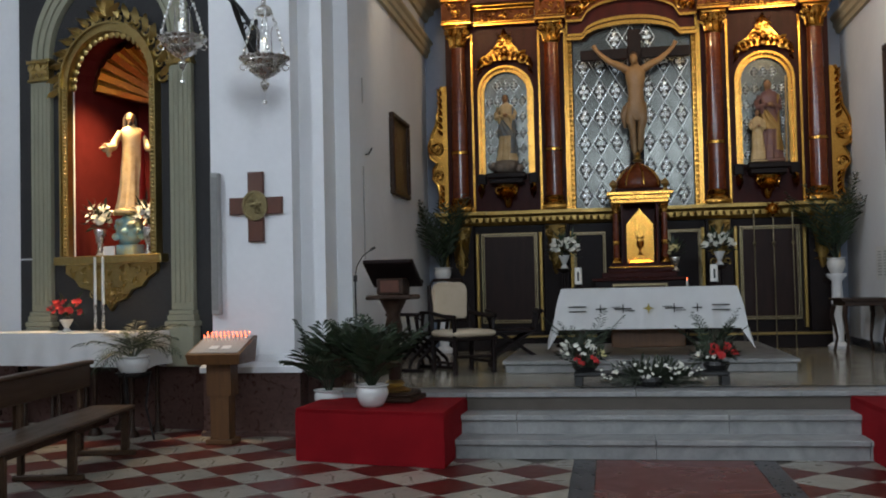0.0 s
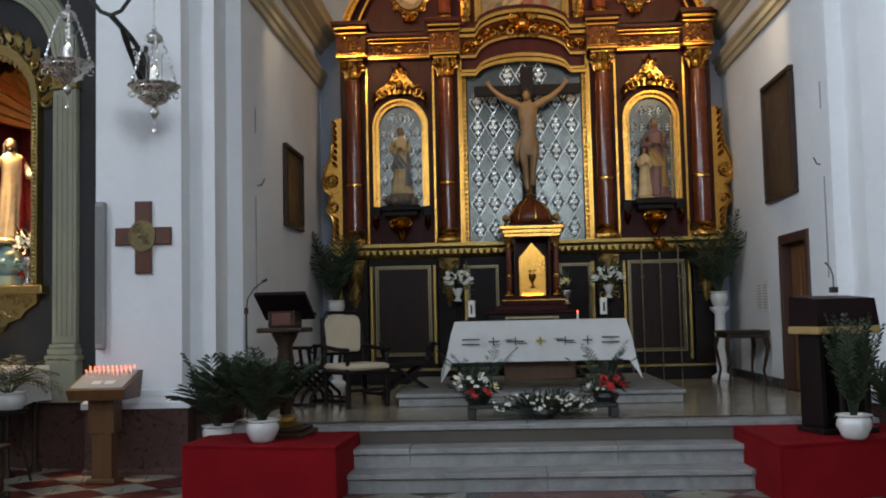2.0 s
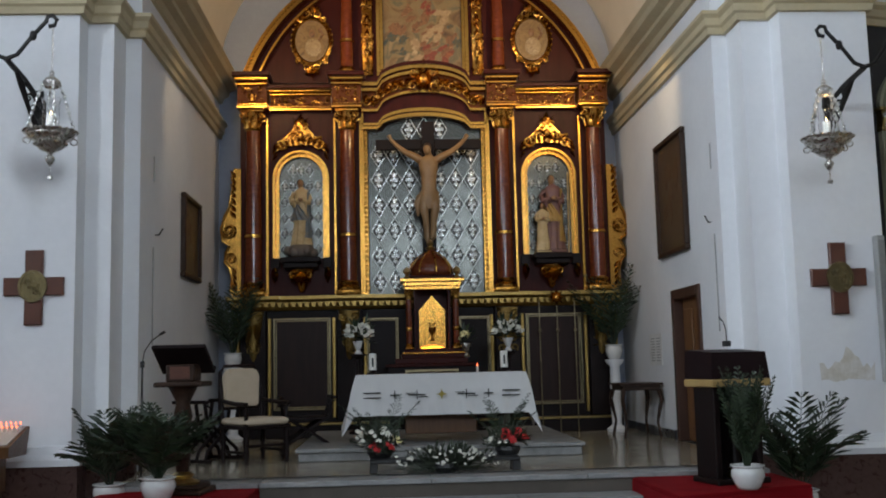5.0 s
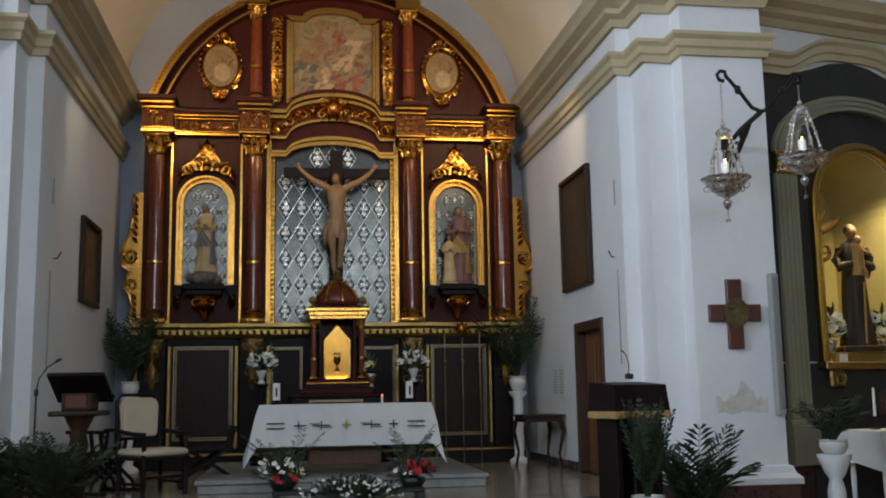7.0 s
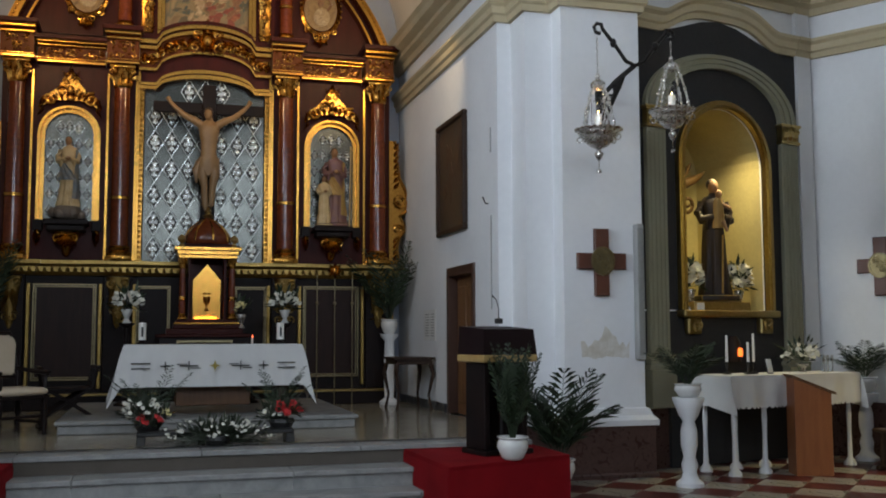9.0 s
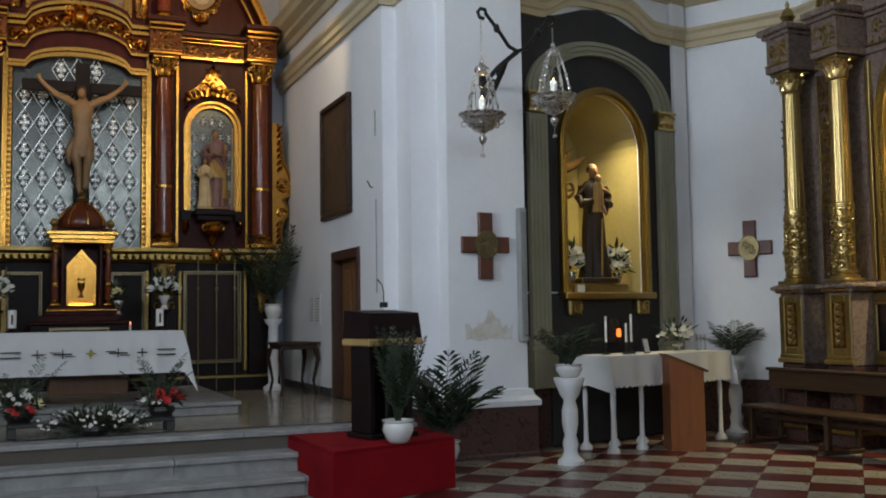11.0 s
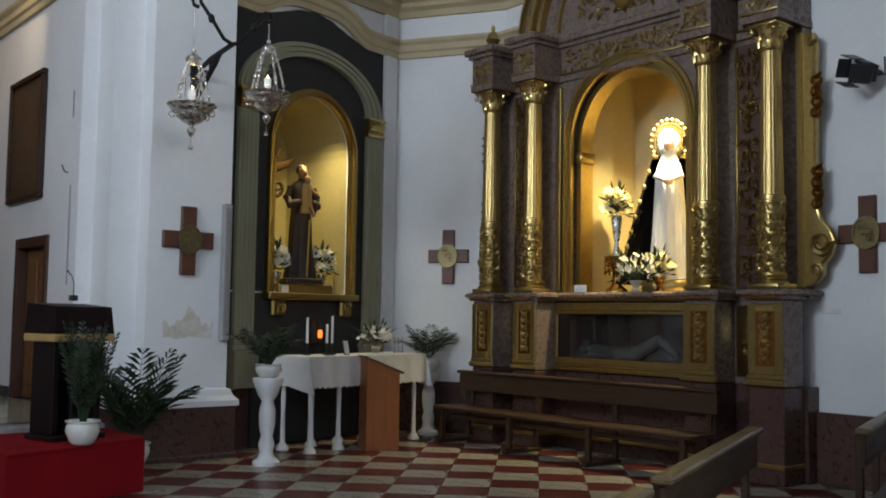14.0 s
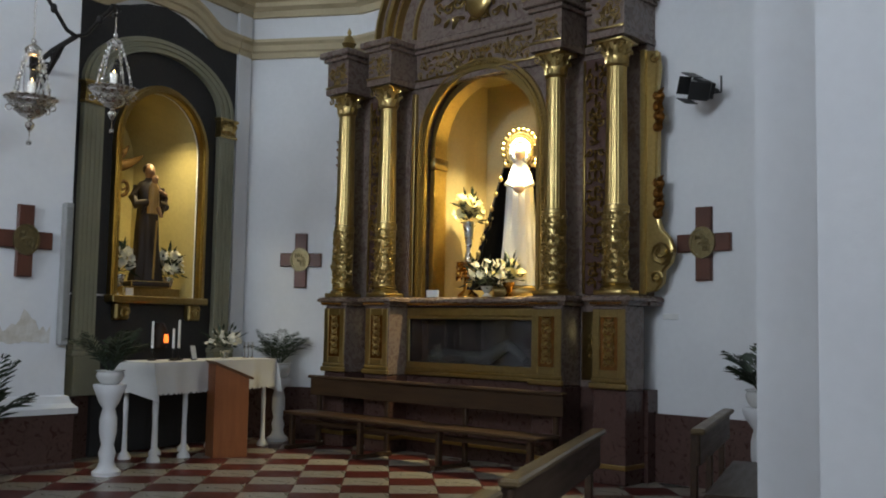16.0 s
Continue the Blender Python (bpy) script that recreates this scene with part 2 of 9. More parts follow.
DARKNAVE = mat("dark_unseen_nave_wall", (0.115, 0.095, 0.075), 0.85, second=(0.08, 0.065, 0.05), scale=1.2, amount=0.7, grain=16, bump=0.05)
DAMP = mat("damp_stained_plaster", (0.55, 0.51, 0.43), 0.95, second=(0.70, 0.69, 0.66), scale=7, amount=0.9, grain=30, bump=0.1, fine=0.06)
DEEPRED = mat("deep_red_velvet", (0.10, 0.008, 0.007), 0.95, second=(0.07, 0.006, 0.005), scale=4, amount=0.6, grain=120, bump=0.05, spec=0.2)
YELLOWWALL = mat("ochre_plaster", (0.48, 0.40, 0.17), 0.85, second=(0.36, 0.30, 0.14), scale=2, amount=0.6, grain=24, bump=0.05)

# ---- building helpers ----
OFFSET = {}


def thing(name, m, label, category, group="", kind=""):
    """An empty at a thing's base, which holds its parts."""
    ob = new(name)
    ob.matrix_world = m
    ob.empty_display_size = 0.05
    return tagged(ob, label, category, group, kind)


def part(name, bm, material, parent=None, label="", smooth=False):
    me = bpy.data.meshes.new(name)
    if smooth:
        for f in bm.faces:
            f.smooth = True
    bm.to_mesh(me)
    bm.free()
    for mm in material if isinstance(material, (list, tuple)) else [material]:
        me.materials.append(mm)
    if smooth:
        me.set_sharp_from_angle(angle=radians(50))
    ob = new(name, me)
    if parent is not None:
        ob.parent = parent
    return tagged(ob, label)


def single(name, bm, material, m, label, category, group="", kind="", smooth=False):
    ob = part(name, bm, material, None, "", smooth)
    ob.matrix_world = m
    return tagged(ob, label, category, group, kind)


def structure(name, bm, material, label="", smooth=False):
    return tagged(part(name, bm, material, None, label, smooth), kind="structure")


def B():
    return bmesh.new()


def box(bm, x0, x1, y0, y1, z0, z1, bevel=0.0, mi=0):
    vs = [bm.verts.new((x, y, z)) for z in (z0, z1) for y in (y0, y1) for x in (x0, x1)]
    fs = [bm.faces.new([vs[i] for i in q]) for q in ((0, 2, 3, 1), (4, 5, 7, 6), (0, 1, 5, 4), (2, 6, 7, 3), (0, 4, 6, 2), (1, 3, 7, 5))]
    for f in fs:
        f.material_index = mi
    if bevel:
        r = bmesh.ops.bevel(bm, geom=list({e for f in fs for e in f.edges}), offset=bevel, segments=1, affect="EDGES", profile=0.5)
        for f in r["faces"]:
            f.material_index = mi
    return bm


def rotbox(bm, centre, size, m3):
    """A box turned by the 3x3 matrix m3."""
    vs = [bm.verts.new(Vector(centre) + m3 @ Vector((sx * size[0] / 2, sy * size[1] / 2, sz * size[2] / 2))) for sz in (-1, 1) for sy in (-1, 1) for sx in (-1, 1)]
    for q in ((0, 2, 3, 1), (4, 5, 7, 6), (0, 1, 5, 4), (2, 6, 7, 3), (0, 4, 6, 2), (1, 3, 7, 5)):
        bm.faces.new([vs[i] for i in q])
    return bm


def lathe(bm, profile, at=(0, 0, 0), segs=16, sx=1.0, sy=1.0, flute=0, depth=0.0):
    """Turns (radius, height) pairs about the z axis at a point."""
    rings = []
    for r, z in profile:
        ring = []
        for i in range(segs):
            a = 2 * math.pi * i / segs
            k = r * (1 - depth * (0.5 + 0.5 * math.cos(a * flute))) if flute else r
            ring.append(bm.verts.new((at[0] + k * sx * math.cos(a), at[1] + k * sy * math.sin(a), at[2] + z)))
        rings.append(ring)
    for a, b in zip(rings, rings[1:]):
        for i in range(segs):
            j = (i + 1) % segs
            bm.faces.new((a[i], a[j], b[j], b[i]))
    bm.faces.new(list(reversed(rings[0])))
    bm.faces.new(rings[-1])
    return bm


def tube(bm, points, radius, segs=6, taper=None):
    """A round bar along points."""
    pts = [Vector(p) for p in points]
    rings = []
    for i, p in enumerate(pts):
        d = (pts[min(i + 1, len(pts) - 1)] - pts[max(i - 1, 0)])
        d = d.normalized() if d.length > 1e-9 else Vector((0, 0, 1))
        u = d.cross(Vector((0.13, 0.31, 0.94)))
        u = (u if u.length > 0.05 else d.cross(Vector((1, 0, 0)))).normalized()
        v = d.cross(u)
        r = radius * (taper[i] if taper else 1)
        rings.append([bm.verts.new(p + r * (math.cos(2 * math.pi * k / segs) * u + math.sin(2 * math.pi * k / segs) * v)) for k in range(segs)])
    for a, b in zip(rings, rings[1:]):
        for i in range(segs):
            j = (i + 1) % segs
            bm.faces.new((a[i], a[j], b[j], b[i]))
    bm.faces.new(list(reversed(rings[0])))
    bm.faces.new(rings[-1])
    return bm


def blob(bm, c, r, u=8, v=6):
    """An ellipsoid with radii r."""
    c = Vector(c)
    top, bot = bm.verts.new(c + Vector((0, 0, r[2]))), bm.verts.new(c - Vector((0, 0, r[2])))
    rings = []
    for j in range(1, v):
        t = math.pi * j / v
        rings.append([bm.verts.new(c + Vector((r[0] * math.sin(t) * math.cos(2 * math.pi * i / u), r[1] * math.sin(t) * math.sin(2 * math.pi * i / u), r[2] * math.cos(t)))) for i in range(u)])
    for i in range(u):
        j = (i + 1) % u
        bm.faces.new((top, rings[0][i], rings[0][j]))
        bm.faces.new((bot, rings[-1][j], rings[-1][i]))
        for a, b in zip(rings, rings[1:]):
            bm.faces.new((a[i], b[i], b[j], a[j]))
    return bm


def slab(bm, outline, y0, y1, mi=0):
    """An upright slab: an outline in x and z, from y0 to y1."""
    a = [bm.verts.new((x, y0, z)) for x, z in outline]
    b = [bm.verts.new((x, y1, z)) for x, z in outline]
    n = len(outline)
    fs = [bm.faces.new(a), bm.faces.new(list(reversed(b)))]
    for i in range(n):
        j = (i + 1) % n
        fs.append(bm.faces.new((a[j], a[i], b[i], b[j])))
    for f in fs:
        f.material_index = mi
    return bm


def flat(bm, outline, z0, z1):
    """A level slab: an outline in x and y, from z0 to z1."""
    a = [bm.verts.new((x, y, z0)) for x, y in outline]
    b = [bm.verts.new((x, y, z1)) for x, y in outline]
    n = len(outline)
    bm.faces.new(list(reversed(a)))
    bm.faces.new(b)
    for i in range(n):
        j = (i + 1) % n
        bm.faces.new((a[i], a[j], b[j], b[i]))
    return bm


def arc(cx, cz, r, a0, a1, n=16, rz=None):
    return [(cx + r * math.cos(radians(a0 + (a1 - a0) * i / n)), cz + (rz or r) * math.sin(radians(a0 + (a1 - a0) * i / n))) for i in range(n + 1)]


def band(bm, inner, outer, y0, y1):
    """A strip between two open lines in x and z, from y0 to y1."""
    q = []
    for (x, z), (u, w) in zip(inner, outer):
        q.append([bm.verts.new(p) for p in ((x, y0, z), (u, y0, w), (u, y1, w), (x, y1, z))])
    for a, b in zip(q, q[1:]):
        for i in range(4):
            j = (i + 1) % 4
            bm.faces.new((a[i], a[j], b[j], b[i]))
    bm.faces.new(list(reversed(q[0])))
    bm.faces.new(q[-1])
    return bm


def arch_line(half, z0, spring, n=16, rise=None):
    """An open line up one side of a round-headed opening and down the other."""
    return [(half, z0)] + arc(0, spring, half, 0, 180, n, rise) + [(-half, z0)]


def sweep(bm, profile, path, closed=False):
    """A moulding: a profile of (out, z) carried along a level path of (x, y), mitred; out is to the right of the way."""
    pts = [Vector(p) for p in path]
    rings = []
    for i, p in enumerate(pts):
        a = (pts[i] - pts[i - 1]).normalized() if i else (pts[1] - pts[0]).normalized()
        b = (pts[i + 1] - pts[i]).normalized() if i + 1 < len(pts) else a
        na, nb = Vector((a.y, -a.x)), Vector((b.y, -b.x))
        m = (na + nb).normalized()
        m = m / max(0.3, m.dot(na))
        rings.append([bm.verts.new((p.x + m.x * o, p.y + m.y * o, z)) for o, z in profile])
    k = len(profile)
    for a, b in zip(rings, rings[1:]):
        for i in range(k):
            j = (i + 1) % k
            bm.faces.new((a[i], b[i], b[j], a[j]))
    bm.faces.new(rings[0])
    bm.faces.new(list(reversed(rings[-1])))
    return bm


def tidy(bm):
    bmesh.ops.recalc_face_normals(bm, faces=bm.faces[:])
    return bm


def scroll(bm, cx, y, cz, r, turn=1, start=0.0, turns=1.4, thick=0.22):
    """A carved volute that uncurls, in the plane of x and z."""
    n = 14
    pts, tp = [], []
    for i in range(n + 1):
        k = i / n
        a = start + turn * k * turns * 2 * math.pi
        q = r * (1 - 0.82 * k)
        pts.append((cx + q * math.cos(a), y - 0.25 * r * k, cz + q * math.sin(a)))
        tp.append(1.0 - 0.5 * k)
    tube(bm, pts, r * thick, 5, tp)


def leaf(bm, cx, y, cz, length, ang, width=0.38, out=0.35):
    """A carved acanthus leaf, raised along its middle."""
    d, s = Vector((math.cos(ang), 0, math.sin(ang))), Vector((-math.sin(ang), 0, math.cos(ang)))
    c = Vector((cx, y, cz))
    prev = None
    for k, w in ((0, 0.25), (0.3, 0.95), (0.6, 0.8), (1.0, 0.02)):
        bow = Vector((0, -out * length * math.sin(k * 2.6), 0))
        row = [bm.verts.new(c + d * (length * k) - s * (w * width * length * 0.5)), bm.verts.new(c + d * (length * k) + bow), bm.verts.new(c + d * (length * k) + s * (w * width * length * 0.5))]
        if prev:
            for i in range(2):
                bm.faces.new((prev[i], prev[i + 1], row[i + 1], row[i]))
        prev = row


def carving(bm, x0, x1, z0, z1, y, seed=1, size=0.09, mirror=True):
    """Symmetrical carved foliage that fills a field."""
    rnd = random.Random(seed)
    w, h = x1 - x0, z1 - z0
    cx = (x0 + x1) / 2
    cols = max(1, round(w / 2 / size / 1.5))
    rows = max(1, round(h / size / 1.5))
    for i in range(cols):
        for j in range(rows):
            px = (i + 0.5 + rnd.uniform(-0.2, 0.2)) * w / 2 / cols
            pz = z0 + (j + 0.5 + rnd.uniform(-0.2, 0.2)) * h / rows
            r = size * rnd.uniform(0.55, 0.85)
            t, a0, la = rnd.choice((-1, 1)), rnd.uniform(0, 6.28), rnd.uniform(0, 6.28)
            for sgn in (-1, 1):
                ang0 = a0 if sgn > 0 else math.pi - a0
                lang = la if sgn > 0 else math.pi - la
                if rnd.random() < 0.75 or not mirror:
                    scroll(bm, cx + sgn * px, y, pz, r, t * sgn, ang0, 1.1, 0.24)
                leaf(bm, cx + sgn * px, y, pz, size * 1.3, lang)
    for j in range(rows):
        pz = z0 + (j + 0.5) * h / rows
        blob(bm, (cx, y - size * 0.1, pz), (size * 0.3, size * 0.25, size * 0.38), 6, 4)
        leaf(bm, cx, y, pz, size * 1.1, math.pi / 2 if j % 2 else -math.pi / 2)
    return bm


# ---- the building ----
AX = 0.57                     # the axis of the chancel
WL, WR = -2.69, 3.69          # chancel walls
PF = 9.98                     # front of the chancel piers
BACK = 15.65                  # end wall of the chancel
PLAT = 0.51                   # height of the chancel floor
ZC = 5.20                     # underside of the cornice
GX = 9.07                     # east wall of the right transept
LX = -7.95                    # end wall of the left transept
ROOF = 10.8

# ground slab, stepped up to the chancel
bm = B()
box(bm, -9, 10.2, -7, BACK + 1.2, -0.3, -0.012)
floor = structure("floor", bm, GROUT, "red and cream marble tiled church floor laid diagonally")
bm = B()
flat(bm, [(-2.60, 9.34), (3.54, 9.34), (3.54, 10.7), (WR + 0.4, 10.7), (WR + 0.4, BACK), (WL - 0.5, BACK), (WL - 0.5, 10.7), (-2.60, 10.7)], -0.01, PLAT - 0.02)
chancel_floor = structure("chancel_floor", bm, GROUT, "raised cream polished marble chancel floor")


def wall(name, outline, z0, z1, material=PLASTER, label="white plastered church wall"):
    bm = B()
    flat(bm, outline, z0, z1)
    return structure(name, tidy(bm), material, label)


# chancel side walls, with the doorway through the right one
wall("wall_chancel_left", [(WL, PF + 0.75), (WL, BACK), (WL - 0.6, BACK), (WL - 0.6, PF + 0.75)], -0.1, 6.2)
D0, D1, DT = 11.60, 12.78, 2.44
wall("wall_chancel_right_front", [(WR, PF + 0.75), (WR + 0.6, PF + 0.75), (WR + 0.6, D0), (WR, D0)], -0.1, 6.2)
wall("wall_chancel_right_back", [(WR, D1), (WR + 0.6, D1), (WR + 0.6, BACK), (WR, BACK)], -0.1, 6.2)
wall("wall_chancel_right_over_door", [(WR, D0), (WR + 0.6, D0), (WR + 0.6, D1), (WR, D1)], DT, 6.2)
wall("wall_chancel_end", [(WL - 0.6, BACK), (WL - 0.6, BACK + 0.4), (WR + 0.6, BACK + 0.4), (WR + 0.6, BACK)], -0.1, ROOF, BLUEGREY, "blue-grey plastered end wall")

# barrel vault of the chancel
bm = B()
hw = (WR - WL) / 2
inn = arc((WL + WR) / 2, 6.2, hw, 0, 180, 28, 2.75)
out = arc((WL + WR) / 2, 6.2, hw + 0.6, 0, 180, 28, 3.3)
band(bm, inn, out, PF + 0.5, BACK)
structure("ceiling_chancel", tidy(bm), CREAM, "cream plastered barrel vault", True)

# piers beside the chancel arch, with their stepped jambs
bm = B()
flat(bm, [(-3.13, PF), (-3.13, PF + 0.28), (-2.86, PF + 0.28), (-2.86, PF + 0.75), (WL - 0.6, PF + 0.75), (-4.03, 10.75), (-4.03, PF)], -0.1, 8.9)
pier_left = structure("pier_left", tidy(bm), PLASTER, "white plastered pier beside the chancel arch")
bm = B()
flat(bm, [(4.18, PF), (5.13, PF), (5.13, 10.75), (WR + 0.6, PF + 0.75), (3.86, PF + 0.75), (3.86, PF + 0.28), (4.18, PF + 0.28)], -0.1, 8.9)
pier_right = structure("pier_right", tidy(bm), PLASTER, "white plastered pier beside the chancel arch, damp patch below")

# slanted niche walls of the transepts; each has a niche opening cut through
SL = 14.0
NR0, NR1 = Vector((9.07, 11.34)), Vector((5.13, 10.40))
dR = (NR0 - NR1).normalized()


def niche_wall(name, m, length, half, z0, spring, centre, top, label):
    """A wall along local x with a round-headed hole, front at y=0, 0.5 thick."""
    bm = B()
    t = 0.5
    box(bm, 0, centre - half, 0, t, -0.1, top)
    box(bm, centre + half, length, 0, t, -0.1, top)
    box(bm, centre - half, centre + half, 0, t, -0.1, z0)
    inner = arc(centre, spring, half, 0, 180, 20)
    outer = [(x, top) for x, z in inner]
    band(bm, inner, outer, 0, t)
    ob = structure(name, tidy(bm), PLASTER, label)
    ob.matrix_world = m
    return ob


MR = Matrix.Translation((NR1.x, NR1.y, 0)) @ Matrix.Rotation(math.atan2(dR.y, dR.x), 4, "Z")
LENR = (NR0 - NR1).length
CR, HR = 1.555, 0.69
niche_wall("wall_transept_right_niche", MR, LENR, HR, 1.84, 3.66, CR, ROOF, "white plastered transept wall with a round-headed niche")
NL0, NL1 = Vector((-4.03, 10.30)), Vector((LX, 11.25))
dL = (NL0 - NL1).normalized()
ML = Matrix.Translation((NL1.x, NL1.y, 0)) @ Matrix.Rotation(math.atan2(dL.y, dL.x), 4, "Z")
LENL = (NL0 - NL1).length
CL, HL = LENL - 1.50, 0.60
niche_wall("wall_transept_left_niche", ML, LENL, HL, 1.96, 3.96, CL, ROOF, "white plastered transept wall with a round-headed niche")

# transept end walls, nave walls and the walls behind the camera
GN0, GN1 = 6.64, 8.30         # the deep niche in the right transept's end wall
for y0, y1, z0, z1 in ((1.0, GN0, -0.1, ROOF), (GN1, 12.2, -0.1, ROOF), (GN0, GN1, -0.1, 1.86), (GN0, GN1, 4.75, ROOF)):
    bm = B()
    box(bm, GX, GX + 0.5, y0, y1, z0, z1)
    structure("wall_transept_right_end", tidy(bm), PLASTER, "white plastered transept end wall")
wall("wall_transept_left_end", [(LX - 0.5, 1.0), (LX, 1.0), (LX, 12), (LX - 0.5, 12)], -0.1, ROOF)
# near piers between nave and transepts, with stepped faces
bm = B()
flat(bm, [(4.30, 1.97), (4.30, 1.55), (3.95, 1.55), (3.95, -6.5), (9.6, -6.5), (9.6, 1.97), (5.20, 1.97), (5.20, 2.06), (4.52, 2.06), (4.52, 1.97)], -0.1, ROOF)
pier_nave_right = structure("pier_nave_right", tidy(bm), PLASTER, "white plastered nave pier with stepped edges")
wall("pier_nave_left", [(-3.4, 1.6), (-3.4, -6.5), (-8.4, -6.5), (-8.4, 1.6)], -0.1, ROOF)
# unseen closing wall, coloured dark so the silver and gilding reflect less
bm = B()
box(bm, -3.4, 3.95, -7.0, -6.5, -0.1, 4.1)
box(bm, -3.4, 3.95, -7.0, -6.5, 6.5, ROOF)
box(bm, -3.4, 3.95, -7.0, -6.9, 4.1, 6.5)
structure("wall_nave_end", tidy(bm), DARKNAVE, "unseen nave end wall, darkened to dim reflections")
bm = B()
box(bm, -9, 10, -7, 16.2, ROOF, ROOF + 0.3)
structure("ceiling", bm, PLASTER, "white plastered ceiling")
bm = B()
box(bm, -4.1, -2.86, PF + 0.1, PF + 0.7, 8.9, ROOF)
box(bm, 3.86, 5.2, PF + 0.1, PF + 0.7, 8.9, ROOF)
inn = arc((WL + WR) / 2, 6.2, hw, 0, 180, 28, 2.75)
band(bm, inn, [(x, ROOF) for x, z in inn], PF + 0.3, PF + 0.74)
structure("wall_chancel_arch", tidy(bm), CREAM, "plastered wall over the chancel arch")

# entablature: architrave, frieze and cornice in tan, carried round piers and walls
ARCHI = [(-0.02, 5.20), (0.05, 5.20), (0.06, 5.27), (0.09, 5.29), (0.09, 5.37), (0.13, 5.41), (0.13, 5.45), (-0.02, 5.45)]
CORN = [(-0.02, 5.78), (0.05, 5.78), (0.08, 5.86), (0.16, 5.90), (0.16, 5.96), (0.27, 6.02), (0.29, 6.10), (0.33, 6.16), (-0.02, 6.16)]
right_line = [(WR, BACK), (WR, 10.73), (3.86, 10.73), (3.86, PF + 0.28), (4.18, PF + 0.28), (4.18, PF), (5.13, PF), (5.13, 10.42)]
left_line = [(-4.03, 10.32), (-4.03, PF), (-3.13, PF), (-3.13, PF + 0.28), (-2.86, PF + 0.28), (-2.86, 10.73), (WL, 10.73), (WL, BACK)]
for nm, line in (("right", right_line), ("left", left_line)):
    for kind, prof in (("architrave", ARCHI), ("cornice", CORN)):
        bm = B()
        sweep(bm, prof, line)
        structure("trim_%s_%s" % (kind, nm), tidy(bm), TAN, "tan painted %s moulding" % kind)

# the same mouldings over the right niche wall (swelling over the niche) and along the end wall
def bump_line(prof, m, length, c, half, rise):
    bm = B()
    n = 40
    rings = []
    for i in range(n + 1):
        x = length * i / n
        k = max(0.0, 1 - ((x - c) / half) ** 2)
        dz = rise * (k * k * (3 - 2 * k)) if k else 0
        rings.append([bm.verts.new((x, -o, z + dz)) for o, z in prof])
    kk = len(prof)
    for a, b in zip(rings, rings[1:]):
        for i in range(kk):
            j = (i + 1) % kk
            bm.faces.new((a[i], a[j], b[j], b[i]))
    bm.faces.new(rings[0])
    bm.faces.new(list(reversed(rings[-1])))
    return tidy(bm)


for nm, m, length, c in (("right", MR, LENR - 0.86, CR), ("left", ML, LENL, CL)):
    ob = structure("trim_niche_architrave_%s" % nm, bump_line(ARCHI, m, length, c, 1.0, 0.26), TAN, "tan moulding swelling over the niche")
    ob.matrix_world = m
    ob = structure("trim_niche_cornice_%s" % nm, bump_line(CORN, m, length, c, 0.01, 0.0), TAN, "tan cornice moulding")
    ob.matrix_world = m
# slanted corner wall between niche wall and end wall
Q0, Q1 = Vector((8.25, 11.13)), Vector((GX, 9.75))
bm = B()
flat(bm, [tuple(Q0), tuple(Q1), (GX + 0.3, 9.75), (GX + 0.3, 11.6), (8.25, 11.6)], -0.1, ROOF)
structure("wall_transept_right_corner", tidy(bm), PLASTER, "slanted white plastered corner wall")
nrm = Vector((dR.y, -dR.x))
cn = Q0 - dR * 0.30
bm = B()
flat(bm, [tuple(cn), tuple(cn + nrm * 0.05), tuple(Q0 + nrm * 0.05 - dR * 0.04), tuple(Q0 - dR * 0.04)], 0.0, ROOF)
structure("wall_corner_pilaster", tidy(bm), PLASTER, "shallow white corner pilaster")
corner = [(GX, 1.98), tuple(Q1), tuple(Q0), tuple(cn)]
for kind, prof in (("architrave", ARCHI), ("cornice", CORN)):
    bm = B()
    sweep(bm, prof, corner[::-1])
    structure("trim_%s_transept" % kind, tidy(bm), TAN, "tan painted %s moulding" % kind)

# wainscot and white base mouldings
WAIN = [(-0.02, 0.0), (0.10, 0.0), (0.10, 0.04), (0.08, 0.06), (0.08, 0.66), (-0.02, 0.66)]
BASEM = [(-0.02, 0.66), (0.11, 0.66), (0.11, 0.72), (0.06, 0.77), (0.035, 0.84), (-0.02, 0.86)]
for nm, line in (("right", right_line[1:]), ("left", left_line[:-1])):
    dz = -0.10 if nm == "right" else 0.0
    bm = B()
    sweep(bm, [(o, z + dz if z > 0.5 else z) for o, z in WAIN], line)
    structure("baseboard_pier_%s" % nm, tidy(bm), WAINSCOT, "polished red-brown marble wainscot")
    bm = B()
    sweep(bm, [(o, z + dz) for o, z in BASEM], line)
    structure("trim_pier_base_%s" % nm, tidy(bm), PLASTER, "white moulded pier base")
LOWW = [(-0.02, 0.0), (0.05, 0.0), (0.05, 0.69), (-0.02, 0.69)]
for nm, line in (("end_right", [(GX, 1.98), (GX, 9.78)]), ("corner_right", [tuple(Q1), tuple(Q0)]), ("niche_right", [tuple(Q0), tuple(NR1)]), ("niche_left", [tuple(NL0), tuple(NL1)]), ("end_left", [(LX, 11.2), (LX, 1.6)])):
    bm = B()
    sweep(bm, LOWW, line[::-1])
    structure("baseboard_%s" % nm, tidy(bm), WAINSCOT, "polished red-brown marble wainscot")
bm = B()
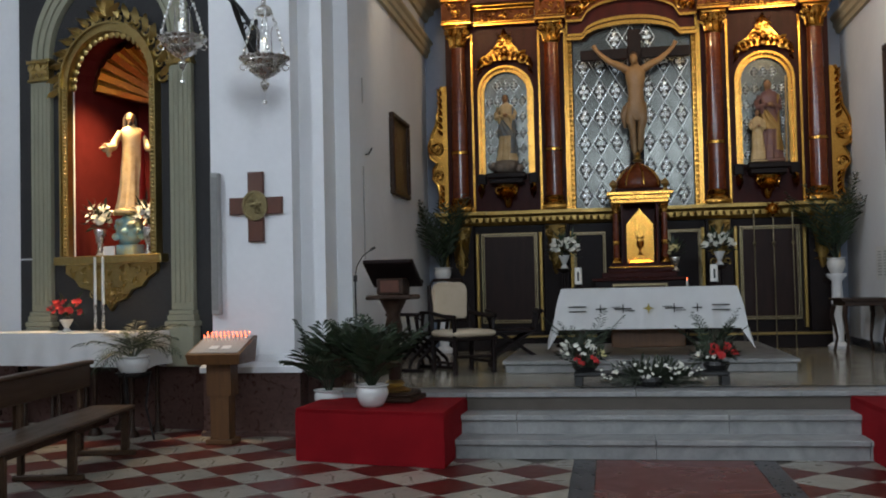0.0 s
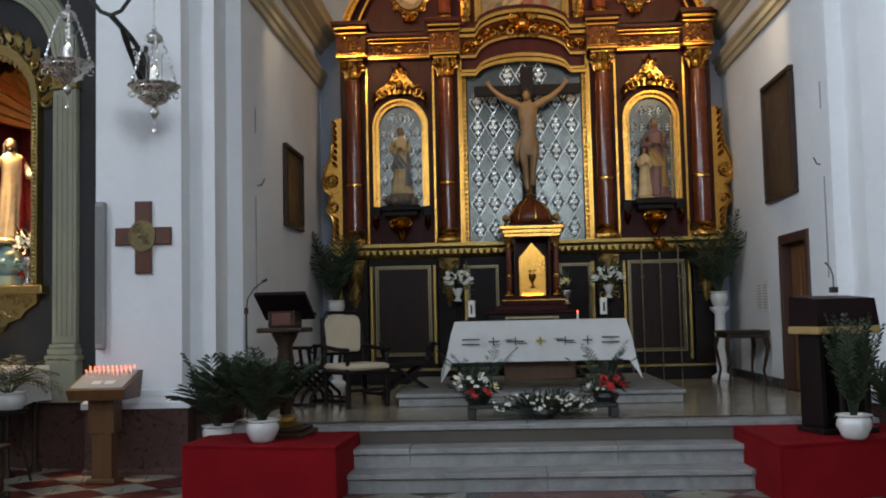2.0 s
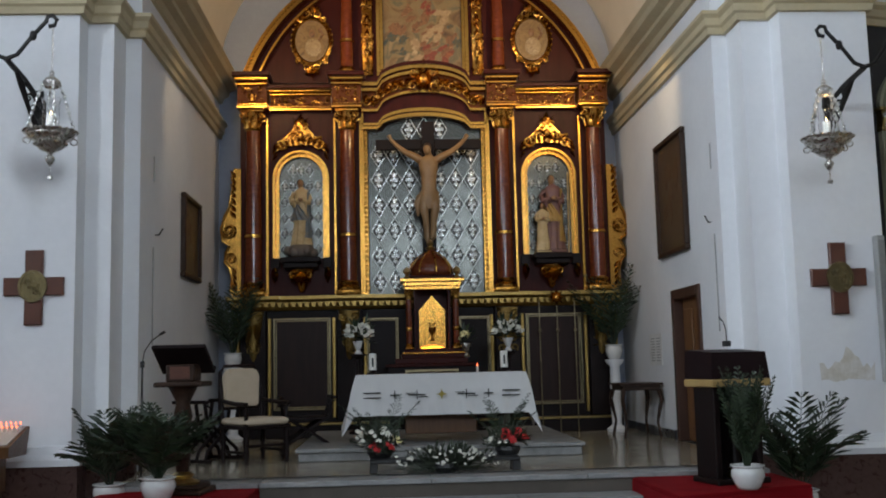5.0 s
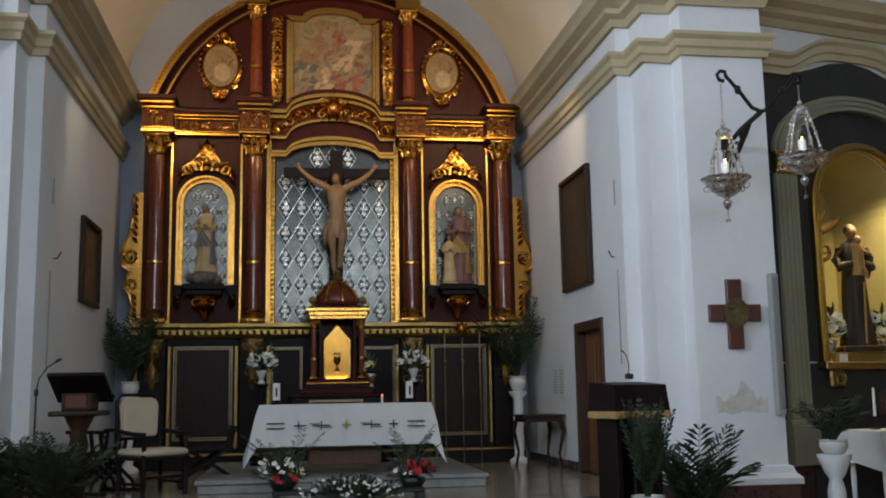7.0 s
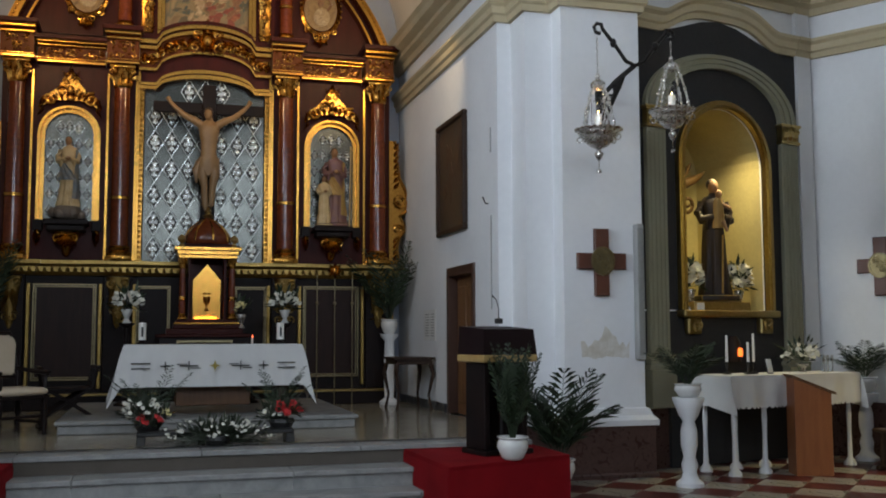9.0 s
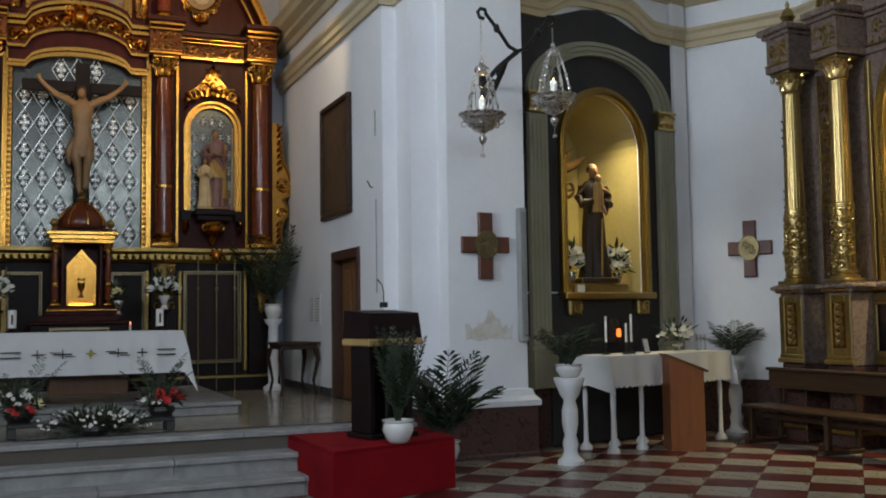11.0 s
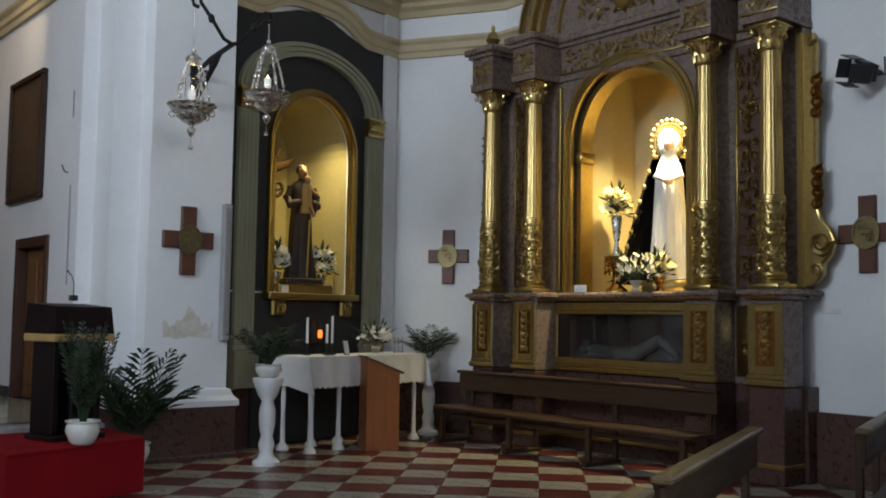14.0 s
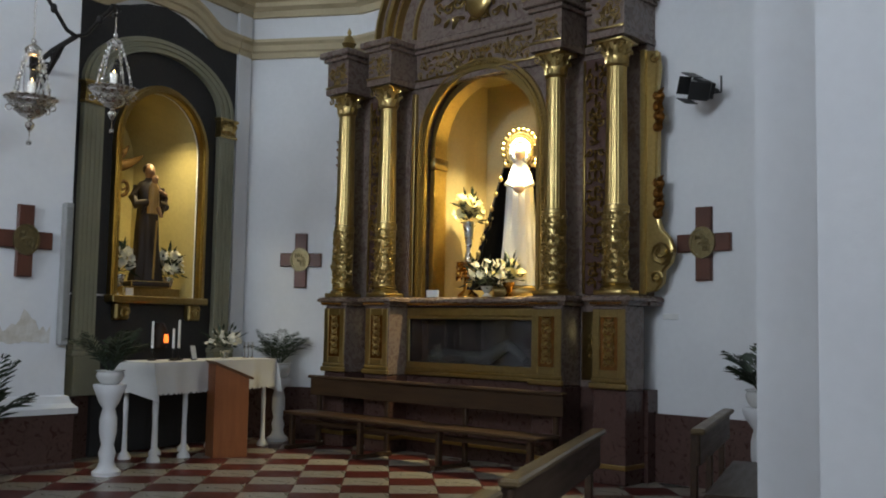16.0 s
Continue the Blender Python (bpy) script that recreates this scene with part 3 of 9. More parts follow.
sweep(bm, [(-0.02, 0.0), (0.10, 0.0), (0.10, 0.30), (0.05, 0.36), (-0.02, 0.38)], [(3.95, 0.0), (3.95, 1.55), (4.30, 1.55), (4.30, 1.97), (4.52, 1.97), (4.52, 2.06), (5.2, 2.06), (5.2, 1.97), (9.0, 1.97)][::-1])
structure("trim_nave_pier_base", tidy(bm), PLASTER, "white moulded pier base")
bm = B()
for x in (WL, WR):
    s = 1 if x < 0 else -1
    for y0, y1 in ((10.8, D0 - 0.1), (D1 + 0.1, BACK)) if x > 0 else ((10.8, BACK),):
        box(bm, min(x, x + s * 0.03), max(x, x + s * 0.03), y0, y1, PLAT, PLAT + 0.12)
structure("baseboard_chancel", bm, BLACKSTONE, "dark stone skirting in the chancel")

# steps up to the chancel, each of several marble blocks
def step_row(name, y0, y1, z0, z1, seed):
    rnd = random.Random(seed)
    base = thing(name, Matrix.Translation((0, y0, z0)), "grey-white veined marble step up to the chancel", "step", kind="structure")
    x = -2.60
    while x < 3.54:
        w = min(rnd.uniform(1.2, 1.9), 3.54 - x)
        if 3.54 - x - w < 0.4:
            w = 3.54 - x
        bm = B()
        box(bm, x + 0.002, x + w - 0.002, 0.02, y1 - y0, 0, z1 - z0 - 0.05)
        box(bm, x + 0.002, x + w - 0.002, -0.015, y1 - y0, z1 - z0 - 0.05, z1 - z0, 0.008)
        part("step_block", bm, STEPSTONE, base)
        x += w


step_row("step_1", 8.66, 9.06, 0.0, 0.17, 1)
step_row("step_2", 8.99, 9.38, 0.17, 0.34, 2)
step_row("step_3", 9.33, 9.62, 0.34, PLAT, 3)
bm = B()
box(bm, -2.6, 3.54, 9.625, 9.78, PLAT - 0.03, PLAT)
structure("floor_inlay", bm, BLACKSTONE, "black marble strip along the chancel edge")

# chancel paving slabs
rnd = random.Random(5)
y = 9.785
while y < BACK - 0.1:
    x = WL if y > 10.7 else -2.60
    d = min(0.93, BACK - y)
    xe = WR if y > 10.7 else 3.54
    while x < xe - 0.01:
        w = min(1.06, xe - x)
        bm = B()
        box(bm, x + 0.001, x + w - 0.001, y + 0.001, y + d - 0.001, PLAT - 0.03, PLAT - 0.001)
        part("paving_slab", bm, CREAMFLOOR, chancel_floor)
        x += w
    y += d
# low marble platform under the altar
bm = B()
box(bm, -1.05, 2.12, 11.2, 14.3, PLAT, PLAT + 0.10, 0.01)
box(bm, -1.08, 2.15, 11.17, 14.3, PLAT + 0.10, PLAT + 0.145, 0.008)
structure("altar_platform", bm, STEPSTONE, "low grey-white marble platform under the altar")


# ---- gilded altarpiece behind the altar ----
def column(parent, x, y, z0, z1, r, shaft_mat, ring_z=None, cap_h=0.30, base_h=0.20, gold=GOLD, fluted=False, sleeve=None, name="column"):
    bm = B()
    lathe(bm, [(r * 1.05, z0 + base_h), (r * 1.02, z0 + (z1 - z0) * 0.4), (r * 0.88, z1 - cap_h)], (x, y, 0), 80 if fluted else 28, flute=20 if fluted else 0, depth=0.055)
    col = part(name, bm, shaft_mat, parent, smooth=True)
    bm = B()
    box(bm, x - r * 1.45, x + r * 1.45, y - r * 1.45, y + r * 1.45, z0, z0 + base_h * 0.35, 0.006)
    lathe(bm, [(r * 1.4, z0 + base_h * 0.35), (r * 1.45, z0 + base_h * 0.5), (r * 1.15, z0 + base_h * 0.68), (r * 1.3, z0 + base_h * 0.85), (r * 1.08, z0 + base_h)], (x, y, 0), 20)
    part("column_base", bm, gold, col, "gilded moulded base", True)
    bm = B()
    zc = z1 - cap_h
    lathe(bm, [(r * 0.92, zc - 0.02), (r * 1.05, zc), (r * 0.92, zc + 0.03), (r * 1.0, zc + cap_h * 0.4), (r * 1.35, zc + cap_h * 0.85)], (x, y, 0), 20)
    box(bm, x - r * 1.45, x + r * 1.45, y - r * 1.45, y + r * 1.45, z1 - cap_h * 0.15, z1, 0.008)
    for tier, (zz, ln, n) in enumerate(((zc + 0.02, cap_h * 0.5, 8), (zc + cap_h * 0.35, cap_h * 0.5, 8))):
        for i in range(n):
            a = 2 * math.pi * (i + 0.5 * tier) / n
            px, py = x + r * 0.95 * math.cos(a), y + r * 0.95 * math.sin(a)
            qx, qy = x + r * 1.45 * math.cos(a), y + r * 1.45 * math.sin(a)
            tube(bm, [(px, py, zz), (px, py, zz + ln * 0.7), (qx, qy, zz + ln), (qx, qy, zz + ln * 0.8)], r * 0.22, 4, [0.8, 1.2, 0.9, 0.4])
    for sx in (-1, 1):
        scroll(bm, x + sx * r * 1.25, y - r * 1.3, z1 - cap_h * 0.32, r * 0.38, sx, 1.57, 1.2, 0.3)
    part("capital", tidy(bm), gold, col, "gilded leafy capital", True)
    if ring_z:
        bm = B()
        for zz in ring_z:
            lathe(bm, [(r * 1.02, zz - 0.03), (r * 1.16, zz - 0.02), (r * 1.16, zz + 0.02), (r * 1.0, zz + 0.03)], (x, y, 0), 20)
        part("shaft_ring", bm, gold, col, "gilded ring", True)
    if sleeve:
        bm = B()
        lathe(bm, [(r * 1.06, sleeve[0]), (r * 1.10, sleeve[1])], (x, y, 0), 20)
        rnd = random.Random(int(x * 100))
        for k in range(7):
            for q in range(8):
                a = math.pi * 0.9 + math.pi * 1.2 * (q + 0.5 * (k % 2)) / 8
                zz = sleeve[0] + (k + 0.5) * (sleeve[1] - sleeve[0]) / 7
                spin = rnd.choice((-1, 1))
                tube(bm, [(x + r * (1.14 + 0.08 * math.sin(u * 2)) * math.cos(a + 0.22 * spin * math.cos(u * 1.3)), y + r * (1.14 + 0.08 * math.sin(u * 2)) * math.sin(a + 0.22 * spin * math.cos(u * 1.3)), zz + 0.042 * math.sin(u * 1.3)) for u in range(5)], r * 0.13, 4, [0.7, 1.0, 1.1, 0.9, 0.4])
                if rnd.random() < 0.6:
                    blob(bm, (x + r * 1.16 * math.cos(a), y + r * 1.16 * math.sin(a), zz), (r * 0.16, r * 0.16, r * rnd.uniform(0.16, 0.34)), 6, 4)
        for zz in sleeve:
            lathe(bm, [(r * 1.02, zz - 0.018), (r * 1.2, zz - 0.012), (r * 1.2, zz + 0.012), (r * 1.02, zz + 0.018)], (x, y, 0), 20)
        part("carved_sleeve", tidy(bm), gold, col, "gilded carved lower shaft", True)
    return col


RY = 15.10
RT = thing("altarpiece", Matrix.Translation((AX, RY, PLAT)), "tall dark red and gilded wooden altarpiece filling the chancel end", "altarpiece")


def rz(v):
    return v - PLAT


def framed(parent, name, x0, x1, z0, z1, y, field, border, width=0.07, gold=GOLD, label=""):
    """A sunk panel in a moulded frame."""
    bm = B()
    box(bm, x0 + width * 0.6, x1 - width * 0.6, y - 0.012, y + 0.02, z0 + width * 0.6, z1 - width * 0.6)
    p = part(name, bm, field, parent, label)
    bm = B()
    for a, d, ww in ((0.0, 0.045, 0.4), (width * 0.55, 0.028, 0.3)):
        w = width * ww
        box(bm, x0 + a, x1 - a, y - d, y + 0.015, z0 + a, z0 + a + w, 0.004)
        box(bm, x0 + a, x1 - a, y - d, y + 0.015, z1 - a - w, z1 - a, 0.004)
        box(bm, x0 + a, x0 + a + w, y - d, y + 0.015, z0 + a + w + 0.001, z1 - a - w - 0.001, 0.004)
        box(bm, x1 - a - w, x1 - a, y - d, y + 0.015, z0 + a + w + 0.001, z1 - a - w - 0.001, 0.004)
    part("frame", bm, gold, p, "gilded moulded frame")
    return p


# the body: lower storey black, middle red-brown, top a lunette
bm = B()
box(bm, -2.86, 2.86, 0.06, 0.50, 0, rz(2.42))
part("lower_body", bm, BLACKWOOD, RT, "black lacquered lower storey")
for a, b, d in ((-2.86, -0.981, 0.12), (-0.98, 0.98, 0.22), (0.981, 2.86, 0.12)):
    bm = B()
    box(bm, a, b, d, 0.50, rz(2.42), rz(5.52))
    part("middle_body", bm, BLACKWOOD if d > 0.2 else REDWOOD, RT, "dark lacquered middle storey")
lun = [(x, rz(z)) for x, z in arc(0, 5.10, 2.90, 18, 162, 40)]
bm = B()
slab(bm, lun, 0.14, 0.48)
part("lunette", tidy(bm), REDWOOD, RT, "dark red lunette")
bm = B()
for r0, r1, d in ((2.90, 2.98, -0.06), (2.855, 2.90, -0.09), (2.72, 2.75, -0.05)):
    band(bm, [(x, rz(z)) for x, z in arc(0, 5.10, r0, 17, 163, 48)], [(x, rz(z)) for x, z in arc(0, 5.10, r1, 17, 163, 48)], d, 0.49)
for i in range(110):
    a = radians(18 + 144 * i / 109)
    blob(bm, (2.94 * math.cos(a), -0.062, rz(5.10 + 2.94 * math.sin(a))), (0.026, 0.016, 0.026), 6, 4)
part("arch_moulding", tidy(bm), GOLD, RT, "gilded arched moulding", True)

BROWNPANEL = mat("dark_brown_stained_panel", (0.016, 0.0065, 0.005), 0.42, second=(0.026, 0.011, 0.008), spec=0.2, scale=3, amount=0.8, grain=40, bump=0.03, stretch=(6, 6, 0.8))
BRASS = mat("dull_brass_moulding", (0.30, 0.25, 0.15), 0.34, 1.0, second=(0.21, 0.17, 0.09), scale=20, amount=0.5, grain=80, bump=0.04)
# plinth and gilded ledge
bm = B()
box(bm, -2.92, 2.92, -0.10, 0.06, 0, rz(0.70), 0.01)
part("plinth", bm, BLACKWOOD, RT)
bm = B()
box(bm, -2.90, 2.90, -0.11, 0.05, rz(0.70), rz(0.735), 0.006)
part("plinth_moulding", bm, OLDGOLD, RT)
bm = B()
sweep(bm, [(0, rz(2.42)), (0.05, rz(2.42)), (0.09, rz(2.47)), (0.09, rz(2.54)), (0.16, rz(2.58)), (0.16, rz(2.63)), (0, rz(2.63))],
      [(-2.88, 0.06), (-2.88, 0.00), (-2.40, 0.00), (-2.40, 0.06), (-1.45, 0.06), (-1.45, 0.0), (-0.95, 0.0), (-0.95, 0.06), (0.95, 0.06), (0.95, 0.0), (1.45, 0.0), (1.45, 0.06), (2.40, 0.06), (2.40, 0.0), (2.88, 0.0), (2.88, 0.06)])
for i in range(56):
    leaf(bm, -2.80 + i * 5.6 / 55, -0.09, rz(2.46), 0.08, 1.57, 0.8)
part("ledge", tidy(bm), DARKGOLD, RT, "gilded carved ledge")
for x in (-2.64, -1.2, 1.2, 2.64):
    bm = B()
    box(bm, x - 0.19, x + 0.19, -0.06, 0.06, rz(0.74), rz(2.42), 0.01)
    ped = part("pedestal", bm, BLACKWOOD, RT)
    bm = B()
    carving(bm, x - 0.13, x + 0.13, rz(1.75), rz(2.34), -0.08, int(x * 10) + 40, 0.075)
    lathe(bm, [(0.02, rz(1.66)), (0.05, rz(1.72)), (0.07, rz(1.86)), (0.11, rz(2.10)), (0.15, rz(2.30)), (0.17, rz(2.40))], (x, -0.05, 0), 14, 1.0, 0.6)
    for q in (-1, 1):
        scroll(bm, x + q * 0.10, -0.13, rz(2.30), 0.075, q, 1.0, 1.4, 0.3)
        leaf(bm, x + q * 0.04, -0.13, rz(2.22), 0.30, -1.57 + q * 0.18, 0.4)
    part("carved_bracket", tidy(bm), DARKGOLD, ped, "gilded carved bracket", True)
    for s in (-1, 1):
        bm = B()
        box(bm, x + s * 0.235 - 0.025, x + s * 0.235 + 0.025, -0.02, 0.061, rz(0.80), rz(2.30), 0.006)
        part("pedestal_strip", bm, DARKGOLD, ped)
    column(RT, x, -0.02, rz(2.63), rz(5.50), 0.125, SHAFT, [rz(3.55)], 0.30, 0.22)
    # gilded strip beside the shaft
    for s in (-1, 1):
        if abs(x) > 2 and s * x > 0:
            continue
        bm = B()
        box(bm, x + s * 0.20 - 0.02, x + s * 0.20 + 0.02, 0.06, 0.121, rz(2.64), rz(5.42), 0.004)
        part("gilded_strip", bm, GOLD, RT)
for x0, x1 in ((-2.38, -1.46), (1.46, 2.38)):
    framed(RT, "lower_panel", x0 + 0.03, x1 - 0.03, rz(0.92), rz(2.30), 0.05, BROWNPANEL, None, 0.06, BRASS)
for x0, x1 in ((-0.94, -0.46), (0.46, 0.94)):
    framed(RT, "lower_panel", x0, x1, rz(0.92), rz(2.28), 0.05, BLACKWOOD, None, 0.05, BRASS)

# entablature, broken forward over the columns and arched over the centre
# darker copy of the gilding, with the shade of sunk fields in its colour
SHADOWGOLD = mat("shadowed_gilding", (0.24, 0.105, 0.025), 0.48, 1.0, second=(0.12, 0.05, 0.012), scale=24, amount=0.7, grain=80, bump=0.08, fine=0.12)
REDGROUND = mat("dark_red_frieze_ground", (0.13, 0.042, 0.012), 0.5, second=(0.08, 0.022, 0.007), spec=0.12, scale=8, amount=0.7, grain=60, bump=0.03)


def ent(x0, x1, y, top=6.0):
    z0, h = 5.52, top - 5.52
    bm = B()
    box(bm, x0 - 0.02, x1 + 0.02, y - 0.12, 0.13, rz(top - 0.16 * h), rz(top - 0.05 * h), 0.012)
    e = part("entablature", bm, GOLD, RT, "gilded cornice")
    for za, zb, yy in ((z0, z0 + 0.04, y), (z0 + 0.055, z0 + 0.075, y + 0.008), (top - 0.27 * h, top - 0.20 * h, y - 0.05)):
        bm = B()
        box(bm, x0, x1, yy, 0.13, rz(za), rz(zb), 0.006)
        part("moulding", bm, GOLD, e)
    bm = B()
    box(bm, x0 + 0.01, x1 - 0.01, y + 0.02, 0.13, rz(z0 + 0.04), rz(top - 0.16 * h))
    f = part("frieze", bm, REDGROUND, e)
    bm = B()
    hz_ = top - 0.28 * h - z0 - 0.09
    carving(bm, x0 + 0.03, x1 - 0.03, rz(z0 + 0.085), rz(z0 + 0.085 + hz_), y + 0.01, int(x0 * 31) + 90, 0.056)
    part("frieze_carving", tidy(bm), GOLD, e, "gilded carved foliage", True)
    bm = B()
    box(bm, x0 - 0.05, x1 + 0.05, y - 0.17, 0.13, rz(top - 0.05 * h), rz(top + 0.05), 0.010)
    part("cornice_top", bm, REDWOOD, e)


for x in (-2.64, -1.2, 1.2, 2.64):
    ent(x - 0.235, x + 0.235, -0.19)
for x0, x1 in ((-2.40, -1.44), (1.44, 2.40)):
    ent(x0, x1, 0.0, 5.84)
# arched centre: three mouldings and a carved frieze
def bow(half, zs, zr, n=24):
    """A flat-ended arch line: ears, then a raised middle."""
    pts = []
    for i in range(n + 1):
        x = -half + 2 * half * i / n
        k = max(0.0, 1 - (x / (half * 0.74)) ** 2)
        pts.append((x, rz(zs + zr * math.sqrt(k) if k > 0 else zs)))
    return pts


bm = B()
band(bm, bow(0.97, 5.22, 0.20), bow(0.97, 5.265, 0.215), 0.02, 0.23)
band(bm, bow(0.97, 5.285, 0.225), bow(0.97, 5.325, 0.24), 0.05, 0.23)
band(bm, bow(0.97, 5.49, 0.30), bow(0.97, 5.53, 0.30), -0.02, 0.23)
band(bm, bow(0.97, 5.80, 0.28), bow(0.97, 5.85, 0.28), -0.08, 0.23)
band(bm, bow(0.97, 5.87, 0.28), bow(0.97, 5.93, 0.28), -0.14, 0.23)
part("arched_cornice", tidy(bm), GOLD, RT, "gilded arched cornice over the centre")
bm = B()
band(bm, bow(0.97, 5.26, 0.21), bow(0.97, 5.49, 0.30), 0.08, 0.22)
band(bm, bow(0.97, 5.93, 0.28), bow(0.97, 5.98, 0.28), -0.16, 0.23)
band(bm, bow(0.97, 5.84, 0.28), bow(0.97, 5.88, 0.28), -0.05, 0.22)
part("arched_band", tidy(bm), REDWOOD, RT)
bm = B()
band(bm, bow(0.97, 5.53, 0.30), bow(0.97, 5.80, 0.28), 0.03, 0.22)
part("arched_frieze", tidy(bm), REDGROUND, RT)
bm = B()
for s in (-1, 1):
    for i in range(7):
        x = s * (0.22 + 0.11 * i)
        k = max(0.0, 1 - (x / 0.72) ** 2)
        z = rz(5.665 + 0.29 * math.sqrt(k))
        leaf(bm, x, 0.0, z - 0.09, 0.15, 1.57 - s * 0.5, 0.6)
        leaf(bm, x, 0.0, z + 0.09, 0.15, -1.57 + s * 0.5, 0.6)
        scroll(bm, x, 0.0, z, 0.085, s * (1 if i % 2 else -1), 0.5 * i, 1.2, 0.24)
        leaf(bm, x, 0.0, z, 0.12, 1.2 + s * 1.0)
for i in range(16):
    leaf(bm, 0, -0.08, rz(5.98), 0.20 if i % 2 else 0.14, i * 6.283 / 16, 0.5)
blob(bm, (0, -0.11, rz(5.98)), (0.075, 0.05, 0.09), 10, 8)
for s in (-1, 1):
    scroll(bm, s * 0.15, -0.10, rz(6.08), 0.08, s, 0, 1.3)
    scroll(bm, s * 0.17, -0.10, rz(5.87), 0.09, -s, 0, 1.3)
    leaf(bm, s * 0.10, -0.10, rz(6.12), 0.14, 1.57 - s * 0.3, 0.6)
leaf(bm, 0, -0.10, rz(6.12), 0.20, 1.57, 0.6)
part("cartouche", tidy(bm), GOLD, RT, "gilded carved cartouche", True)

# centre panel: silver sheet with rows of lozenges in a gilded frame
bm = B()
slab(bm, [(-0.88, rz(2.64)), (0.88, rz(2.64))] + list(reversed(bow(0.88, 5.22, 0.20))), 0.19, 0.215)
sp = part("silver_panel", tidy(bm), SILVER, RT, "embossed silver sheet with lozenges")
bm = B()
hw_, hh_ = 0.121, 0.20
for i in range(4):
    a = [(-hw_, 0), (0, -hh_), (hw_, 0), (0, hh_)]
    (x0, z0), (x1, z1) = a[i], a[(i + 1) % 4]
    tube(bm, [(x0, 0, z0), (x1, 0, z1)], 0.0065, 4)
for k in (-1, 1):
    leaf(bm, 0, -0.008, k * 0.015, 0.118, k * math.pi / 2, 0.50, 0.03)
    for q in (-1, 1):
        scroll(bm, q * 0.033, -0.010, k * 0.042, 0.026, q * k, 1.57 * k, 1.2, 0.36)
        leaf(bm, q * 0.012, -0.008, k * 0.07, 0.05, k * (math.pi / 2 - q * 0.7), 0.6, 0.03)
        leaf(bm, q * 0.004, -0.008, 0, 0.074, (0.3 * k if q > 0 else math.pi - 0.3 * k), 0.6, 0.03)
blob(bm, (0, -0.006, 0), (0.014, 0.008, 0.018), 6, 4)
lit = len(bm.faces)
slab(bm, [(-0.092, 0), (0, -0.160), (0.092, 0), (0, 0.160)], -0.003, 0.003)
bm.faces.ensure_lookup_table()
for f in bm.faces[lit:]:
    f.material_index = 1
lozenge = bpy.data.meshes.new("lozenge")
tidy(bm).to_mesh(lozenge)
bm.free()
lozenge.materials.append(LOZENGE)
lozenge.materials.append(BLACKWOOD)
for j in range(7):
    for i in range(7):
        x, z = (i - 3) * 0.242, 2.84 + j * 0.40
        k = max(0.0, 1 - (x / 0.65) ** 2)
        if z + 0.13 > 5.22 + 0.20 * math.sqrt(k) or abs(x) > 0.80:
            continue
        o = new("lozenge", lozenge)
        o.parent = sp
        o.location = (x, 0.186, rz(z))
for s in (-1, 1):
    bm = B()
    for x, w, d in ((0.925, 0.035, 0.10), (0.965, 0.02, 0.05)):
        box(bm, s * x - w, s * x + w, d, 0.22, rz(2.64), rz(5.30) if x < 0.95 else rz(5.5), 0.006)
    for i in range(34):
        blob(bm, (s * 0.925, 0.095, rz(2.70 + i * 0.076)), (0.022, 0.02, 0.03), 6, 4)
    part("centre_frame", tidy(bm), GOLD, RT, "gilded beaded frame")

